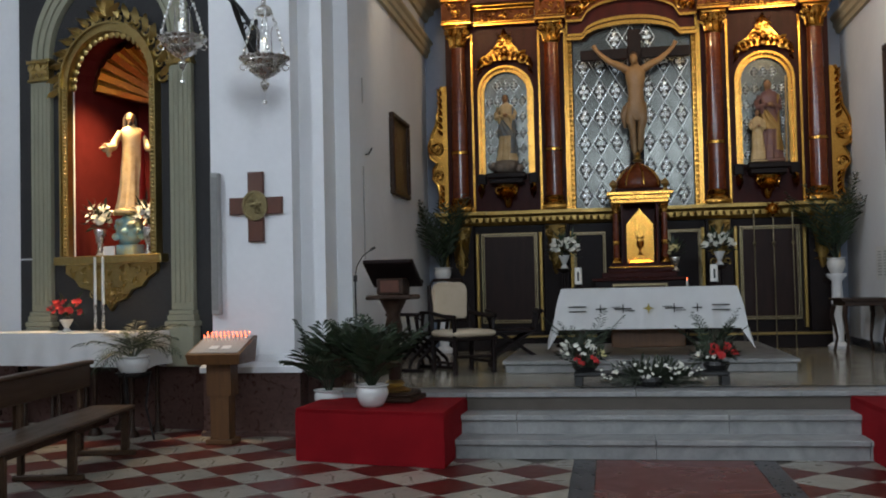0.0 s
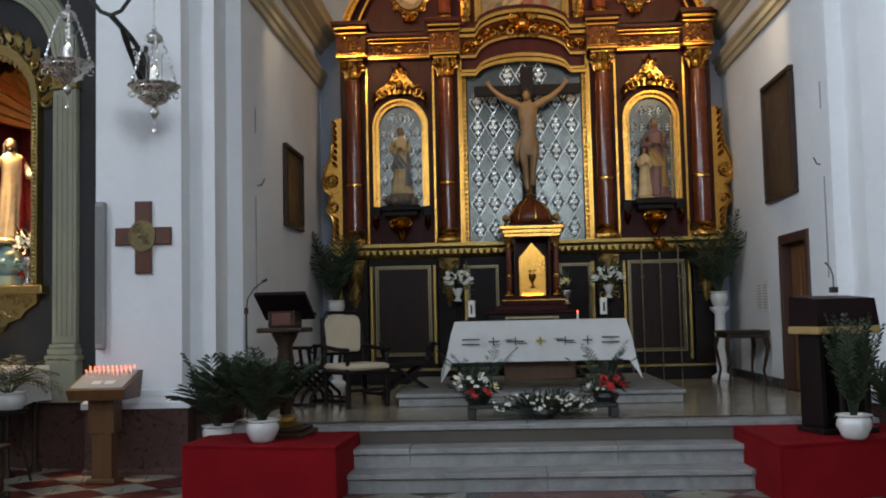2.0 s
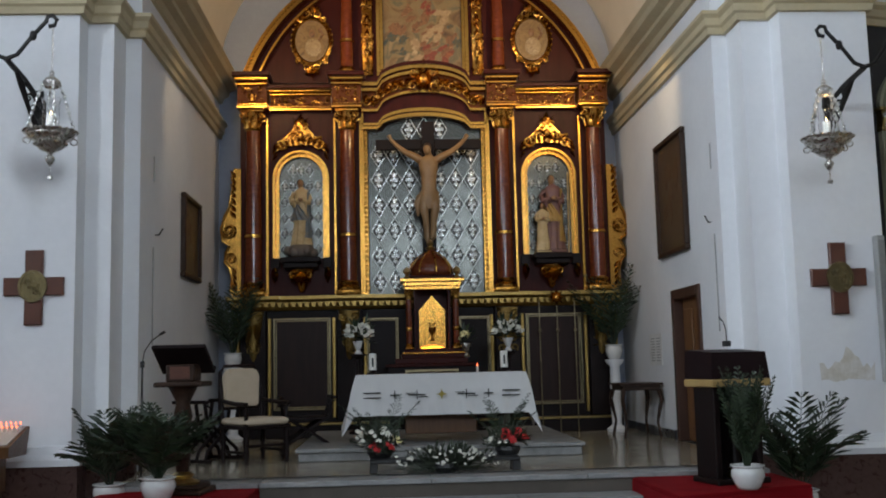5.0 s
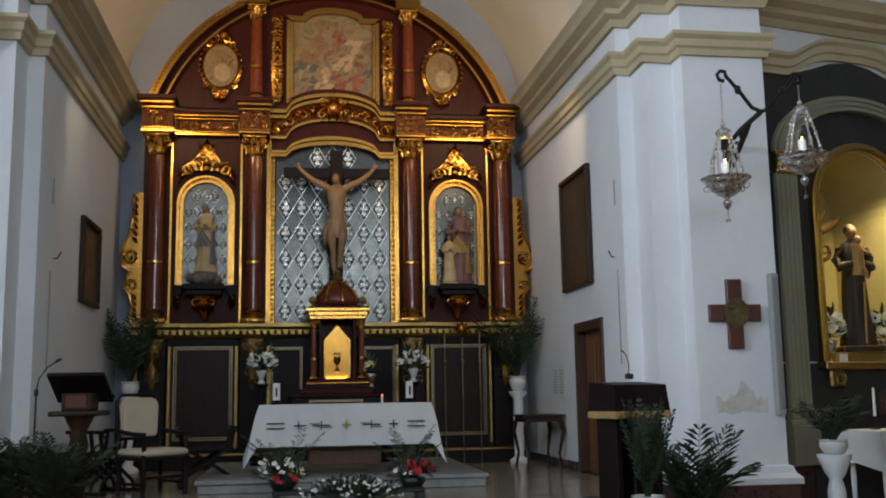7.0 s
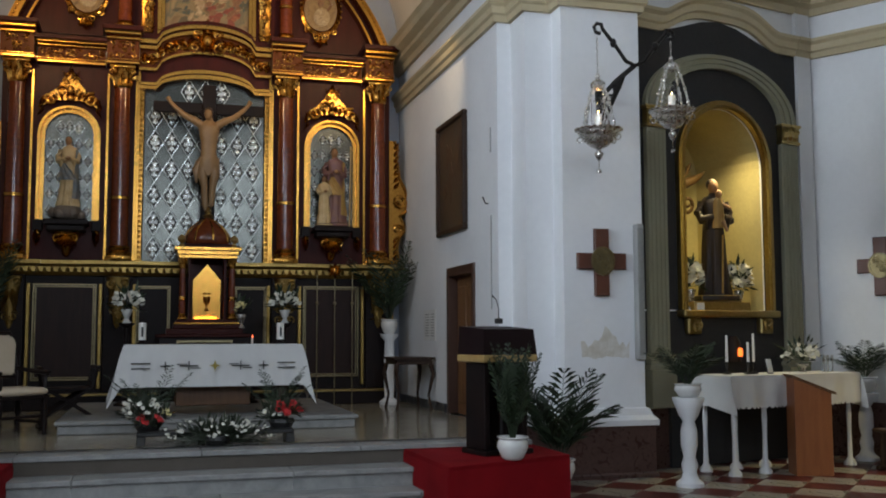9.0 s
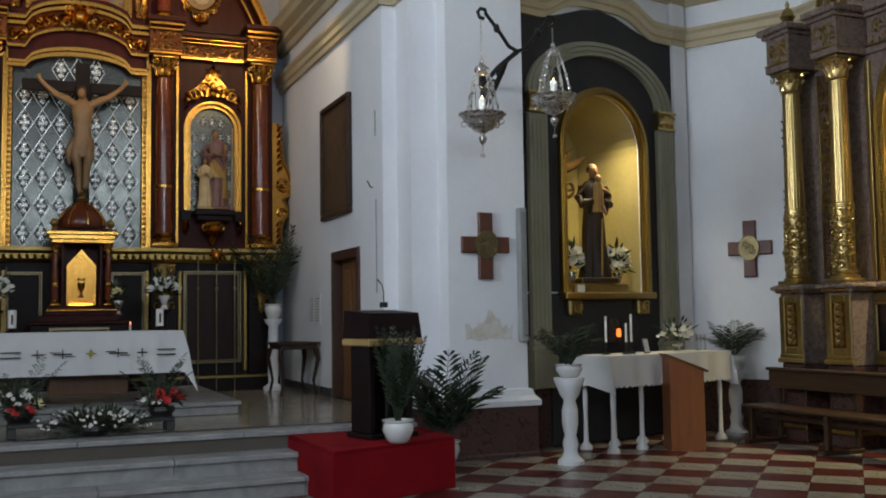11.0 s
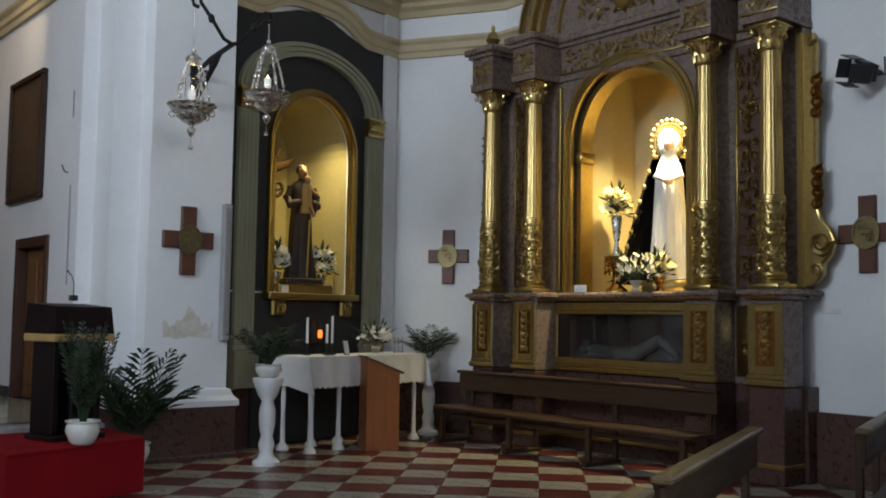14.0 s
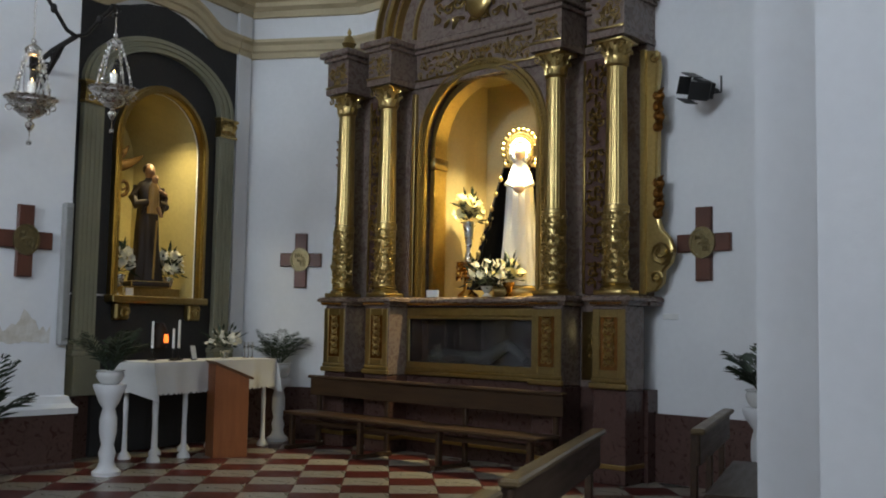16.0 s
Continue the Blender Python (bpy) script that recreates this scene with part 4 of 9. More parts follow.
# side niches with crests and corbels
for s in (-1, 1):
    cx = s * 1.92
    bm = B()
    outer = [(cx + x, z) for x, z in arch_line(0.43, rz(3.22), rz(4.46), 22)]
    inner = [(cx + x, z) for x, z in arch_line(0.395, rz(3.22), rz(4.46), 22)]
    band(bm, inner, outer, -0.01, 0.121)
    inner2 = [(cx + x, z) for x, z in arch_line(0.35, rz(3.22), rz(4.46), 22)]
    inner3 = [(cx + x, z) for x, z in arch_line(0.333, rz(3.22), rz(4.46), 22)]
    band(bm, inner2, inner, 0.06, 0.121)
    band(bm, inner3, inner2, 0.03, 0.121)
    ns = part("niche_frame", tidy(bm), GOLD, RT, "gilded round-headed niche frame", True)
    bm = B()
    slab(bm, [(cx - 0.345, rz(3.22)), (cx + 0.345, rz(3.22))] + [(cx + x, z) for x, z in arc(0, rz(4.46), 0.345, 0, 180, 18)], 0.10, 0.118)
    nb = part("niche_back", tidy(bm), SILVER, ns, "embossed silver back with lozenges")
    for j in range(6):
        for i in range(5):
            if j == 5 and i in (0, 4):
                continue
            o = new("lozenge", lozenge)
            o.parent = nb
            o.scale = (0.62, 1, 0.50)
            o.location = (cx + (i - 2) * 0.128, 0.098, rz(3.36 + j * 0.245))
    bm = B()
    slab(bm, [(cx + u, rz(v)) for u, v in ((-0.40, 4.86), (-0.30, 4.92), (-0.15, 4.97), (0.15, 4.97), (0.30, 4.92), (0.40, 4.86), (0.37, 5.02), (0.24, 5.10), (0.13, 5.22), (0.06, 5.36), (0, 5.42), (-0.06, 5.36), (-0.13, 5.22), (-0.24, 5.10), (-0.37, 5.02))], 0.02, 0.12)
    for q in (-1, 1):
        scroll(bm, cx + q * 0.29, 0.01, rz(4.99), 0.105, q, 1.2, 1.5, 0.26)
        scroll(bm, cx + q * 0.12, 0.0, rz(5.10), 0.085, -q, 0.3, 1.4, 0.26)
        scroll(bm, cx + q * 0.07, 0.0, rz(5.26), 0.055, q, 0.3, 1.3, 0.28)
        leaf(bm, cx + q * 0.42, 0.0, rz(4.84), 0.18, 1.57 + q * 0.3)
        leaf(bm, cx + q * 0.36, 0.0, rz(4.84), 0.14, -1.57 + q * 0.6)
        for i in range(5):
            leaf(bm, cx + q * (0.04 + 0.07 * i), -0.01, rz(4.98 - 0.014 * i), 0.13, 1.57 - q * 0.25 * i)
        leaf(bm, cx + q * 0.05, 0.0, rz(5.30), 0.13, 1.57 - q * 0.6)
    leaf(bm, cx, -0.01, rz(5.30), 0.17, 1.57, 0.6)
    blob(bm, (cx, -0.01, rz(5.12)), (0.05, 0.05, 0.07), 8, 6)
    blob(bm, (cx, -0.01, rz(5.00)), (0.06, 0.05, 0.05), 8, 6)
    part("niche_crest", tidy(bm), GOLD, ns, "gilded carved crest", True)
    bm = B()
    box(bm, cx - 0.30, cx + 0.30, -0.22, 0.12, rz(3.13), rz(3.21), 0.012)
    box(bm, cx - 0.26, cx + 0.26, -0.18, 0.12, rz(3.05), rz(3.129), 0.012)
    for q in (-1, 1):
        box(bm, cx + q * 0.40 - 0.07, cx + q * 0.40 + 0.07, 0.02, 0.12, rz(3.06), rz(3.22), 0.01)
    co = part("corbel", bm, BLACKWOOD, RT, "dark moulded bracket shelf")
    bm = B()
    lathe(bm, [(0.03, rz(2.70)), (0.06, rz(2.74)), (0.07, rz(2.80)), (0.15, rz(2.92)), (0.20, rz(3.04))], (cx, 0.06, 0), 14)
    for q in (-1, 1):
        scroll(bm, cx + q * 0.11, -0.08, rz(2.96), 0.09, q, 0.8, 1.4, 0.26)
        blob(bm, (cx + q * 0.40, 0.0, rz(2.98)), (0.05, 0.05, 0.10), 6, 5)
        leaf(bm, cx + q * 0.40, -0.03, rz(3.05), 0.22, -1.57, 0.5)
    for i in range(5):
        leaf(bm, cx, -0.09, rz(3.02), 0.24, -1.57 + (i - 2) * 0.35, 0.5)
    part("corbel_carving", tidy(bm), GOLD, co, "gilded leafy carving", True)
    # carved volutes down the outer edge
    bm = B()
    ex = s * 2.94
    rim = [(0.0, 4.62), (0.05, 4.52), (0.03, 4.34), (0.07, 4.18), (0.09, 4.02), (0.17, 3.86), (0.22, 3.68), (0.19, 3.50), (0.09, 3.42), (0.15, 3.32), (0.16, 3.18), (0.08, 3.08), (0.05, 2.90), (0.07, 2.72), (0.02, 2.66)]
    slab(bm, [(ex - s * 0.10, rz(2.66)), (ex - s * 0.10, rz(4.62))] + [(ex + s * (u - 0.02), rz(v)) for u, v in rim], 0.03, 0.11)
    tube(bm, [(ex + s * (u - 0.02), 0.03, rz(v)) for u, v in rim], 0.024, 6)
    scroll(bm, ex + s * 0.07, 0.01, rz(3.66), 0.12, -s, 1.57 - s * 1.57, 1.6, 0.24)
    scroll(bm, ex + s * 0.04, 0.01, rz(3.22), 0.085, s, 1.57 - s * 1.57, 1.5, 0.26)
    for i in range(7):
        leaf(bm, ex - s * 0.02, 0.01, rz(3.85 + i * 0.105), 0.14, 1.57 - s * 0.6, 0.5)
    for i in range(4):
        leaf(bm, ex - s * 0.03, 0.01, rz(2.72 + i * 0.09), 0.12, 1.57 - s * 0.5, 0.5)
    part("edge_volute", tidy(bm), GOLD, RT, "gilded carved side scroll", True)

# top storey: framed painting between small columns and carved strips; oval medallions
def painterly(name, colours, scale=3.0, warp=1.4, detail=5.0):
    """Brushed oil paint: warped patches of several colours."""
    m = bpy.data.materials.new(name)
    m.use_nodes = True
    n, l = m.node_tree.nodes, m.node_tree.links
    b = n["Principled BSDF"]
    b.inputs["Roughness"].default_value = 0.42
    co = n.new("ShaderNodeTexCoord")
    tex = n.new("ShaderNodeTexNoise")
    tex.inputs["Scale"].default_value, tex.inputs["Detail"].default_value, tex.inputs["Distortion"].default_value = scale, detail, warp
    l.new(co.outputs["Object"], tex.inputs["Vector"])
    ramp = n.new("ShaderNodeValToRGB")
    e = ramp.color_ramp.elements
    while len(e) < len(colours):
        e.new(0.5)
    for i, c in enumerate(colours):
        e[i].position, e[i].color = 0.30 + 0.42 * i / (len(colours) - 1), (*c, 1)
    l.new(tex.outputs["Fac"], ramp.inputs["Fac"])
    l.new(ramp.outputs["Color"], b.inputs["Base Color"])
    return m


PICT = painterly("painted_sky_and_cloud", [(0.060, 0.033, 0.014), (0.131, 0.081, 0.033), (0.178, 0.130, 0.060), (0.095, 0.088, 0.051), (0.215, 0.156, 0.079)], 2.6, 1.5)
PICT5 = painterly("painted_gold_ground", [(0.095, 0.049, 0.014), (0.203, 0.124, 0.042), (0.131, 0.075, 0.023), (0.250, 0.168, 0.065)], 5.0, 1.5)
PICT2 = painterly("painted_red_drapery", [(0.065, 0.014, 0.005), (0.178, 0.037, 0.014), (0.119, 0.026, 0.011), (0.238, 0.081, 0.028)], 5.0, 2.0)
PICT3 = painterly("painted_pale_drapery", [(0.133, 0.082, 0.037), (0.304, 0.225, 0.128), (0.218, 0.153, 0.081), (0.363, 0.284, 0.178)], 6.0, 2.0)
PICT4 = painterly("painted_blue_green", [(0.021, 0.021, 0.016), (0.035, 0.054, 0.051), (0.072, 0.054, 0.023), (0.054, 0.070, 0.056)], 5.0, 2.0)
PICT6 = painterly("painted_flesh_brown", [(0.060, 0.025, 0.011), (0.178, 0.091, 0.037), (0.119, 0.049, 0.018), (0.250, 0.140, 0.065)], 6.0, 2.0)
bm = B()
slab(bm, [(-0.66, rz(6.12)), (0.66, rz(6.12)), (0.66, rz(7.42))] + [(x, rz(z)) for x, z in arc(0, 7.42, 0.42, 0, 180, 10, 0.14)] + [(-0.66, rz(7.42))], 0.09, 0.15)
pn = part("painting", tidy(bm), PICT, RT, "old painted panel with a swirl of draped shapes")
daub = random.Random(42)
lift = 0.0
for mm, n_, x0, x1, z0, z1, a0, a1 in ((PICT4, 9, -0.58, -0.28, 6.20, 6.75, 0.05, 0.12), (PICT4, 4, 0.42, 0.58, 6.5, 6.9, 0.05, 0.10), (PICT6, 16, -0.45, 0.15, 6.75, 7.35, 0.05, 0.12), (PICT2, 8, 0.05, 0.50, 6.22, 6.60, 0.06, 0.12), (PICT6, 10, 0.05, 0.52, 6.40, 6.85, 0.05, 0.09),
                                       (PICT3, 12, -0.30, 0.10, 6.28, 6.70, 0.04, 0.09), (PICT3, 14, 0.0, 0.42, 6.60, 7.15, 0.05, 0.11), (PICT6, 9, -0.10, 0.25, 6.55, 6.95, 0.03, 0.06), (PICT2, 5, -0.05, 0.18, 7.10, 7.30, 0.04, 0.08)):
    for q in range(n_):
        u, v = daub.random(), daub.random()
        x, z, t = x0 + (x1 - x0) * (0.6 * u + 0.4 * v if mm is PICT3 else u), z0 + (z1 - z0) * v, daub.uniform(0.2, 1.4)
        a = daub.uniform(a0, a1)
        b_ = a * daub.uniform(0.35, 0.7)
        ph = [daub.uniform(0.7, 1.25) for _ in range(14)]
        lift += 0.00012
        bm = B()
        slab(bm, [(x + ph[i] * (a * math.cos(i * 0.4488) * math.cos(t) - b_ * math.sin(i * 0.4488) * math.sin(t)), rz(z) + ph[i] * (a * math.cos(i * 0.4488) * math.sin(t) + b_ * math.sin(i * 0.4488) * math.cos(t))) for i in range(14)], 0.0885 - lift, 0.0897)
        part("painted_shape", tidy(bm), mm, pn)
bm = B()
for w, d in ((0.0, 0.0), (0.05, 0.04)):
    ins = 0.66 + 0.07 - w
    lower = 6.06 + w
    box(bm, -ins, ins, d, 0.149, rz(lower), rz(lower + 0.06), 0.006)
    for s in (-1, 1):
        box(bm, s * (ins - 0.03) - 0.03, s * (ins - 0.03) + 0.03, d, 0.149, rz(lower + 0.061), rz(7.43), 0.006)
band(bm, [(x, rz(z)) for x, z in [(0.66, 7.42)] + arc(0, 7.42, 0.42, 0, 180, 14, 0.14) + [(-0.66, 7.42)]], [(x, rz(z)) for x, z in [(0.74, 7.50)] + arc(0, 7.49, 0.48, 0, 180, 14, 0.16) + [(-0.74, 7.50)]], 0.0, 0.149)
part("painting_frame", tidy(bm), GOLD, pn, "gilded moulded frame")
for s in (-1, 1):
    bm = B()
    carving(bm, s * 0.87 - 0.085, s * 0.87 + 0.085, rz(6.12), rz(7.52), 0.10, 7, 0.075)
    box(bm, s * 0.87 - 0.085, s * 0.87 + 0.085, 0.11, 0.149, rz(6.10), rz(7.55), 0.006)
    part("carved_strip", tidy(bm), GOLD, RT, "gilded carved foliage strip", True)
    column(RT, s * 1.19, 0.0, rz(6.08), rz(7.62), 0.095, SHAFT, [rz(6.62)], 0.22, 0.12)
    bm = B()
    box(bm, s * 1.19 - 0.20, s * 1.19 + 0.20, -0.14, 0.15, rz(7.62), rz(7.80), 0.02)
    part("upper_block", bm, GOLD, RT)
    bm = B()
    cx = s * 1.74
    lathe(bm, [(0.40, -0.03), (0.42, 0.0), (0.36, 0.03), (0.33, 0.0)], (0, 0, 0), 28, 0.78, 1.0)
    bmesh.ops.rotate(bm, verts=bm.verts[:], matrix=Matrix.Rotation(radians(90), 3, "X"))
    bmesh.ops.translate(bm, verts=bm.verts[:], vec=(cx, 0.10, rz(6.66)))
    for i in range(28):
        a = i * 6.283 / 28
        blob(bm, (cx + 0.325 * math.cos(a), 0.06, rz(6.66) + 0.41 * math.sin(a)), (0.022, 0.018, 0.022), 6, 4)
    for q in (-1, 1):
        scroll(bm, cx + q * 0.10, 0.06, rz(7.09), 0.075, q, 1.2, 1.4, 0.28)
        scroll(bm, cx + q * 0.17, 0.06, rz(7.00), 0.055, -q, 1.2, 1.4, 0.28)
        scroll(bm, cx + q * 0.08, 0.06, rz(6.22), 0.065, -q, 4.4, 1.4, 0.28)
        scroll(bm, cx + q * 0.20, 0.06, rz(6.34), 0.055, q, 4.4, 1.4, 0.28)
        leaf(bm, cx + q * 0.06, 0.05, rz(7.12), 0.13, 1.57 - q * 0.5, 0.6)
        leaf(bm, cx + q * 0.05, 0.05, rz(6.20), 0.12, -1.57 + q * 0.5, 0.6)
    leaf(bm, cx, 0.05, rz(7.10), 0.22, 1.57, 0.6)
    leaf(bm, cx, 0.05, rz(6.22), 0.18, -1.57, 0.6)
    md = part("medallion", tidy(bm), GOLD, RT, "gilded oval medallion frame", True)
    bm = B()
    slab(bm, [(cx + 0.26 * math.cos(i * 0.2618), rz(6.66) + 0.335 * math.sin(i * 0.2618)) for i in range(24)], 0.075, 0.10)
    mp_ = part("medallion_painting", tidy(bm), PICT5, md)
    bm = B()
    blob(bm, (cx + 0.02, 0.075, rz(6.55)), (0.13, 0.012, 0.15), 10, 6)
    part("painted_shape", tidy(bm), PICT3, mp_)
    bm = B()
    blob(bm, (cx, 0.072, rz(6.78)), (0.05, 0.012, 0.065), 10, 6)
    tube(bm, [(cx + 0.10, 0.072, rz(6.66)), (cx + 0.17, 0.072, rz(6.76)), (cx + 0.12, 0.072, rz(6.86))], 0.02, 6)
    part("painted_shape", tidy(bm), PICT6, mp_)

# ---- figures: each one plain mesh ----
def paint(bm, start, mi):
    for f in bm.faces[start:]:
        f.material_index = mi
    return len(bm.faces)


def limb(bm, pts, r, taper):
    tube(bm, pts, r, 8, taper)


def robe(bm, h, r0, r1, folds=9, depth=0.16, at=(0, 0, 0), sy=0.75, lean=0.0):
    """A hanging robe with uneven folds that open towards the hem."""
    segs, rows = 72, 16
    rings = []
    for j in range(rows + 1):
        k = j / rows
        r = r0 + (r1 - r0) * (k ** 0.8)
        if k > 0.85:
            r *= 1 - (k - 0.85) * 3.2
        ring = []
        for i in range(segs):
            a = 2 * math.pi * i / segs
            fold = math.cos(folds * a + 1.3 * math.sin(2 * a) + 1.1 * k) + 0.5 * math.cos(folds * 1.7 * a - 2.0 * k)
            q = r * (1 + depth * 0.7 * (1 - 0.8 * k) * fold + 0.04 * math.sin(3 * a + 4 * k))
            ring.append(bm.verts.new((at[0] + q * math.cos(a) + lean * k * h, at[1] + q * sy * math.sin(a), at[2] + h * k)))
        rings.append(ring)
    for a, b in zip(rings, rings[1:]):
        for i in range(segs):
            j = (i + 1) % segs
            bm.faces.new((a[i], a[j], b[j], b[i]))
    bm.faces.new(rings[-1])
    bm.faces.new(list(reversed(rings[0])))


BODY = ((0.0, 0.150, 0.115), (0.08, 0.135, 0.105), (0.25, 0.115, 0.090), (0.42, 0.108, 0.084), (0.55, 0.098, 0.076), (0.64, 0.094, 0.072), (0.74, 0.108, 0.076), (0.80, 0.112, 0.066), (0.835, 0.086, 0.052), (0.85, 0.045, 0.040), (0.87, 0.034, 0.034))


def body_point(k, a, h, z, slim, sway, out=0.0):
    """A point on a draped standing body at height k of its stature and angle a."""
    for (k0, w0, d0), (k1, w1, d1) in zip(BODY, BODY[1:]):
        if k <= k1:
            f = (k - k0) / (k1 - k0)
            w, d = w0 + (w1 - w0) * f, d0 + (d1 - d0) * f
            break
    low = max(0.0, 1 - k / 0.72)
    fold = 1 + 0.11 * low * (math.cos(8 * a + 2.4 * k + 1.2 * math.sin(2 * a)) + 0.6 * math.cos(13 * a - 3 * k)) + 0.02 * math.sin(5 * a + 9 * k)
    return Vector(((w * h * slim * fold + out) * math.cos(a) + sway * h * math.sin(math.pi * k * 0.9), (d * h * slim * fold + out) * math.sin(a), z + k * h))


def drape_shell(bm, k0, k1, left, right, h, z, slim, sway, out):
    """A cloth that wraps the body between two edges that run up it."""
    rows, cols = 14, 18
    grid = []
    for j in range(rows + 1):
        k = k0 + (k1 - k0) * j / rows
        a0, a1 = left(k), right(k)
        grid.append([bm.verts.new(body_point(k, a0 + (a1 - a0) * i / cols, h, z, slim, sway, out * (1 + 0.5 * math.sin(i * 1.1 + k * 14)))) for i in range(cols + 1)])
    for a, b in zip(grid, grid[1:]):
        for i in range(cols):
            bm.faces.new((a[i], a[i + 1], b[i + 1], b[i]))


def figure(name, m, mats, h, label, arms="fold", child=False, base=True, mantle=False, halo=False, ball=False, long_hair=False, slim=1.0):
    """A standing carved figure: base 0, robe 1, flesh 2, mantle 3, hair 4."""
    bm = B()
    n = 0
    z = 0.0
    if base:
        if ball:
            blob(bm, (0, 0, h * 0.09), (h * 0.17, h * 0.13, h * 0.10), 12, 8)
            for q in range(6):
                blob(bm, (h * 0.15 * math.cos(q * 1.05), -h * 0.09 * abs(math.sin(q * 1.05)), h * (0.06 + 0.03 * (q % 2))), (h * 0.06, h * 0.06, h * 0.06), 8, 6)
            z = h * 0.16
        else:
            box(bm, -h * 0.16, h * 0.16, -h * 0.12, h * 0.12, 0, h * 0.05, 0.01)
            z = h * 0.05
    n = paint(bm, n, 0)
    bh = h - z
    sway = 0.02 if mantle else 0.0
    segs, ks = 48, [0.0, 0.03, 0.08, 0.14, 0.2, 0.27, 0.34, 0.42, 0.5, 0.56, 0.61, 0.66, 0.71, 0.76, 0.80, 0.835, 0.85, 0.87]
    rings = [[bm.verts.new(body_point(k, 2 * math.pi * i / segs, bh, z, slim, sway)) for i in range(segs)] for k in ks]
    for a, b in zip(rings, rings[1:]):
        for i in range(segs):
            bm.faces.new((a[i], a[(i + 1) % segs], b[(i + 1) % segs], b[i]))
    bm.faces.new(rings[-1])
    bm.faces.new(list(reversed(rings[0])))
    n = paint(bm, n, 1)
    hz = z + bh * 0.925
    blob(bm, (0, -bh * 0.012, hz), (bh * 0.042, bh * 0.050, bh * 0.060), 14, 12)
    blob(bm, (0, -bh * 0.062, hz - bh * 0.006), (bh * 0.008, bh * 0.010, bh * 0.016), 6, 4)
    lathe(bm, [(bh * 0.034, 0), (bh * 0.028, bh * 0.05)], (0, 0, z + bh * 0.85), 12)
    if arms == "open":
        for s in (-1, 1):
            blob(bm, (s * bh * 0.28, -bh * 0.15, z + bh * 0.60), (bh * 0.034, bh * 0.040, bh * 0.016), 8, 6)
    else:
        blob(bm, (bh * 0.01, -bh * 0.125, z + bh * 0.665), (bh * 0.034, bh * 0.024, bh * 0.03), 8, 6)
    n = paint(bm, n, 2)
    for s in (-1, 1):
        if arms == "open":
            limb(bm, [(s * bh * 0.09, 0, z + bh * 0.79), (s * bh * 0.145, -bh * 0.01, z + bh * 0.70), (s * bh * 0.17, -bh * 0.04, z + bh * 0.635), (s * bh * 0.255, -bh * 0.13, z + bh * 0.605)], bh * 0.040, [1.0, 0.95, 1.1, 1.15])
            tube(bm, [(s * bh * 0.22, -bh * 0.10, z + bh * 0.60), (s * bh * 0.215, -bh * 0.09, z + bh * 0.52)], bh * 0.040, 8, [1.0, 0.35])
        else:
            limb(bm, [(s * bh * 0.10, 0, z + bh * 0.79), (s * bh * 0.135, -bh * 0.005, z + bh * 0.70), (s * bh * 0.125, -bh * 0.05, z + bh * 0.635), (s * bh * 0.035, -bh * 0.12, z + bh * 0.655)], bh * 0.040, [0.9, 1.0, 1.0, 0.75])
            tube(bm, [(s * bh * 0.085, -bh * 0.085, z + bh * 0.64), (s * bh * 0.088, -bh * 0.075, z + bh * 0.55)], bh * 0.036, 8, [1.0, 0.35])
    n = paint(bm, n, 1)
    if mantle:
        drape_shell(bm, 0.10, 0.80, lambda k: -1.15 + 0.5 * k, lambda k: 2.0 - 0.4 * k, bh, z, slim, sway, bh * 0.014)
        if arms != "open":
            drape_shell(bm, 0.36, 0.60, lambda k: -2.9 - 0.6 * (0.6 - k), lambda k: -1.9 + 5.5 * (0.60 - k), bh, z, slim, sway, bh * 0.022)
    n = paint(bm, n, 3)
    blob(bm, (0, bh * 0.012, hz + bh * 0.024), (bh * 0.050, bh * 0.052, bh * 0.050), 14, 10)
    if long_hair:
        for s in (-1, 1):
            tube(bm, [(s * bh * 0.035, -bh * 0.01, hz + bh * 0.05), (s * bh * 0.050, 0, hz), (s * bh * 0.052, -bh * 0.005, hz - bh * 0.075), (s * bh * 0.06, -bh * 0.02, hz - bh * 0.12)], bh * 0.020, 8, [0.7, 1.0, 1.0, 0.4])
        blob(bm, (0, -bh * 0.045, hz - bh * 0.050), (bh * 0.024, bh * 0.018, bh * 0.026), 8, 6)
    n = paint(bm, n, 4)
    if child:
        robe(bm, bh * 0.26, bh * 0.050, bh * 0.040, 7, 0.12, (-bh * 0.005, -bh * 0.13, z + bh * 0.56))
        n = paint(bm, n, 5)
        blob(bm, (-bh * 0.005, -bh * 0.14, z + bh * 0.845), (bh * 0.028, bh * 0.030, bh * 0.036), 10, 8)
        limb(bm, [(bh * 0.02, -bh * 0.14, z + bh * 0.76), (bh * 0.09, -bh * 0.17, z + bh * 0.72)], bh * 0.018, [1, 0.7])
        limb(bm, [(bh * 0.02, -bh * 0.16, z + bh * 0.61), (bh * 0.04, -bh * 0.19, z + bh * 0.53)], bh * 0.02, [1, 0.7])
        n = paint(bm, n, 2)
    if halo:
        for i in range(24):
            a = i * 6.283 / 24
            tube(bm, [(bh * 0.07 * math.cos(a), 0.02, hz + 0.01 + bh * 0.07 * math.sin(a)), (bh * 0.12 * math.cos(a), 0.02, hz + 0.01 + bh * 0.12 * math.sin(a))], 0.006, 4, [1, 0.3])
        paint(bm, n, 0)
    return single(name, tidy(bm), mats, m, label, "statue", smooth=True)


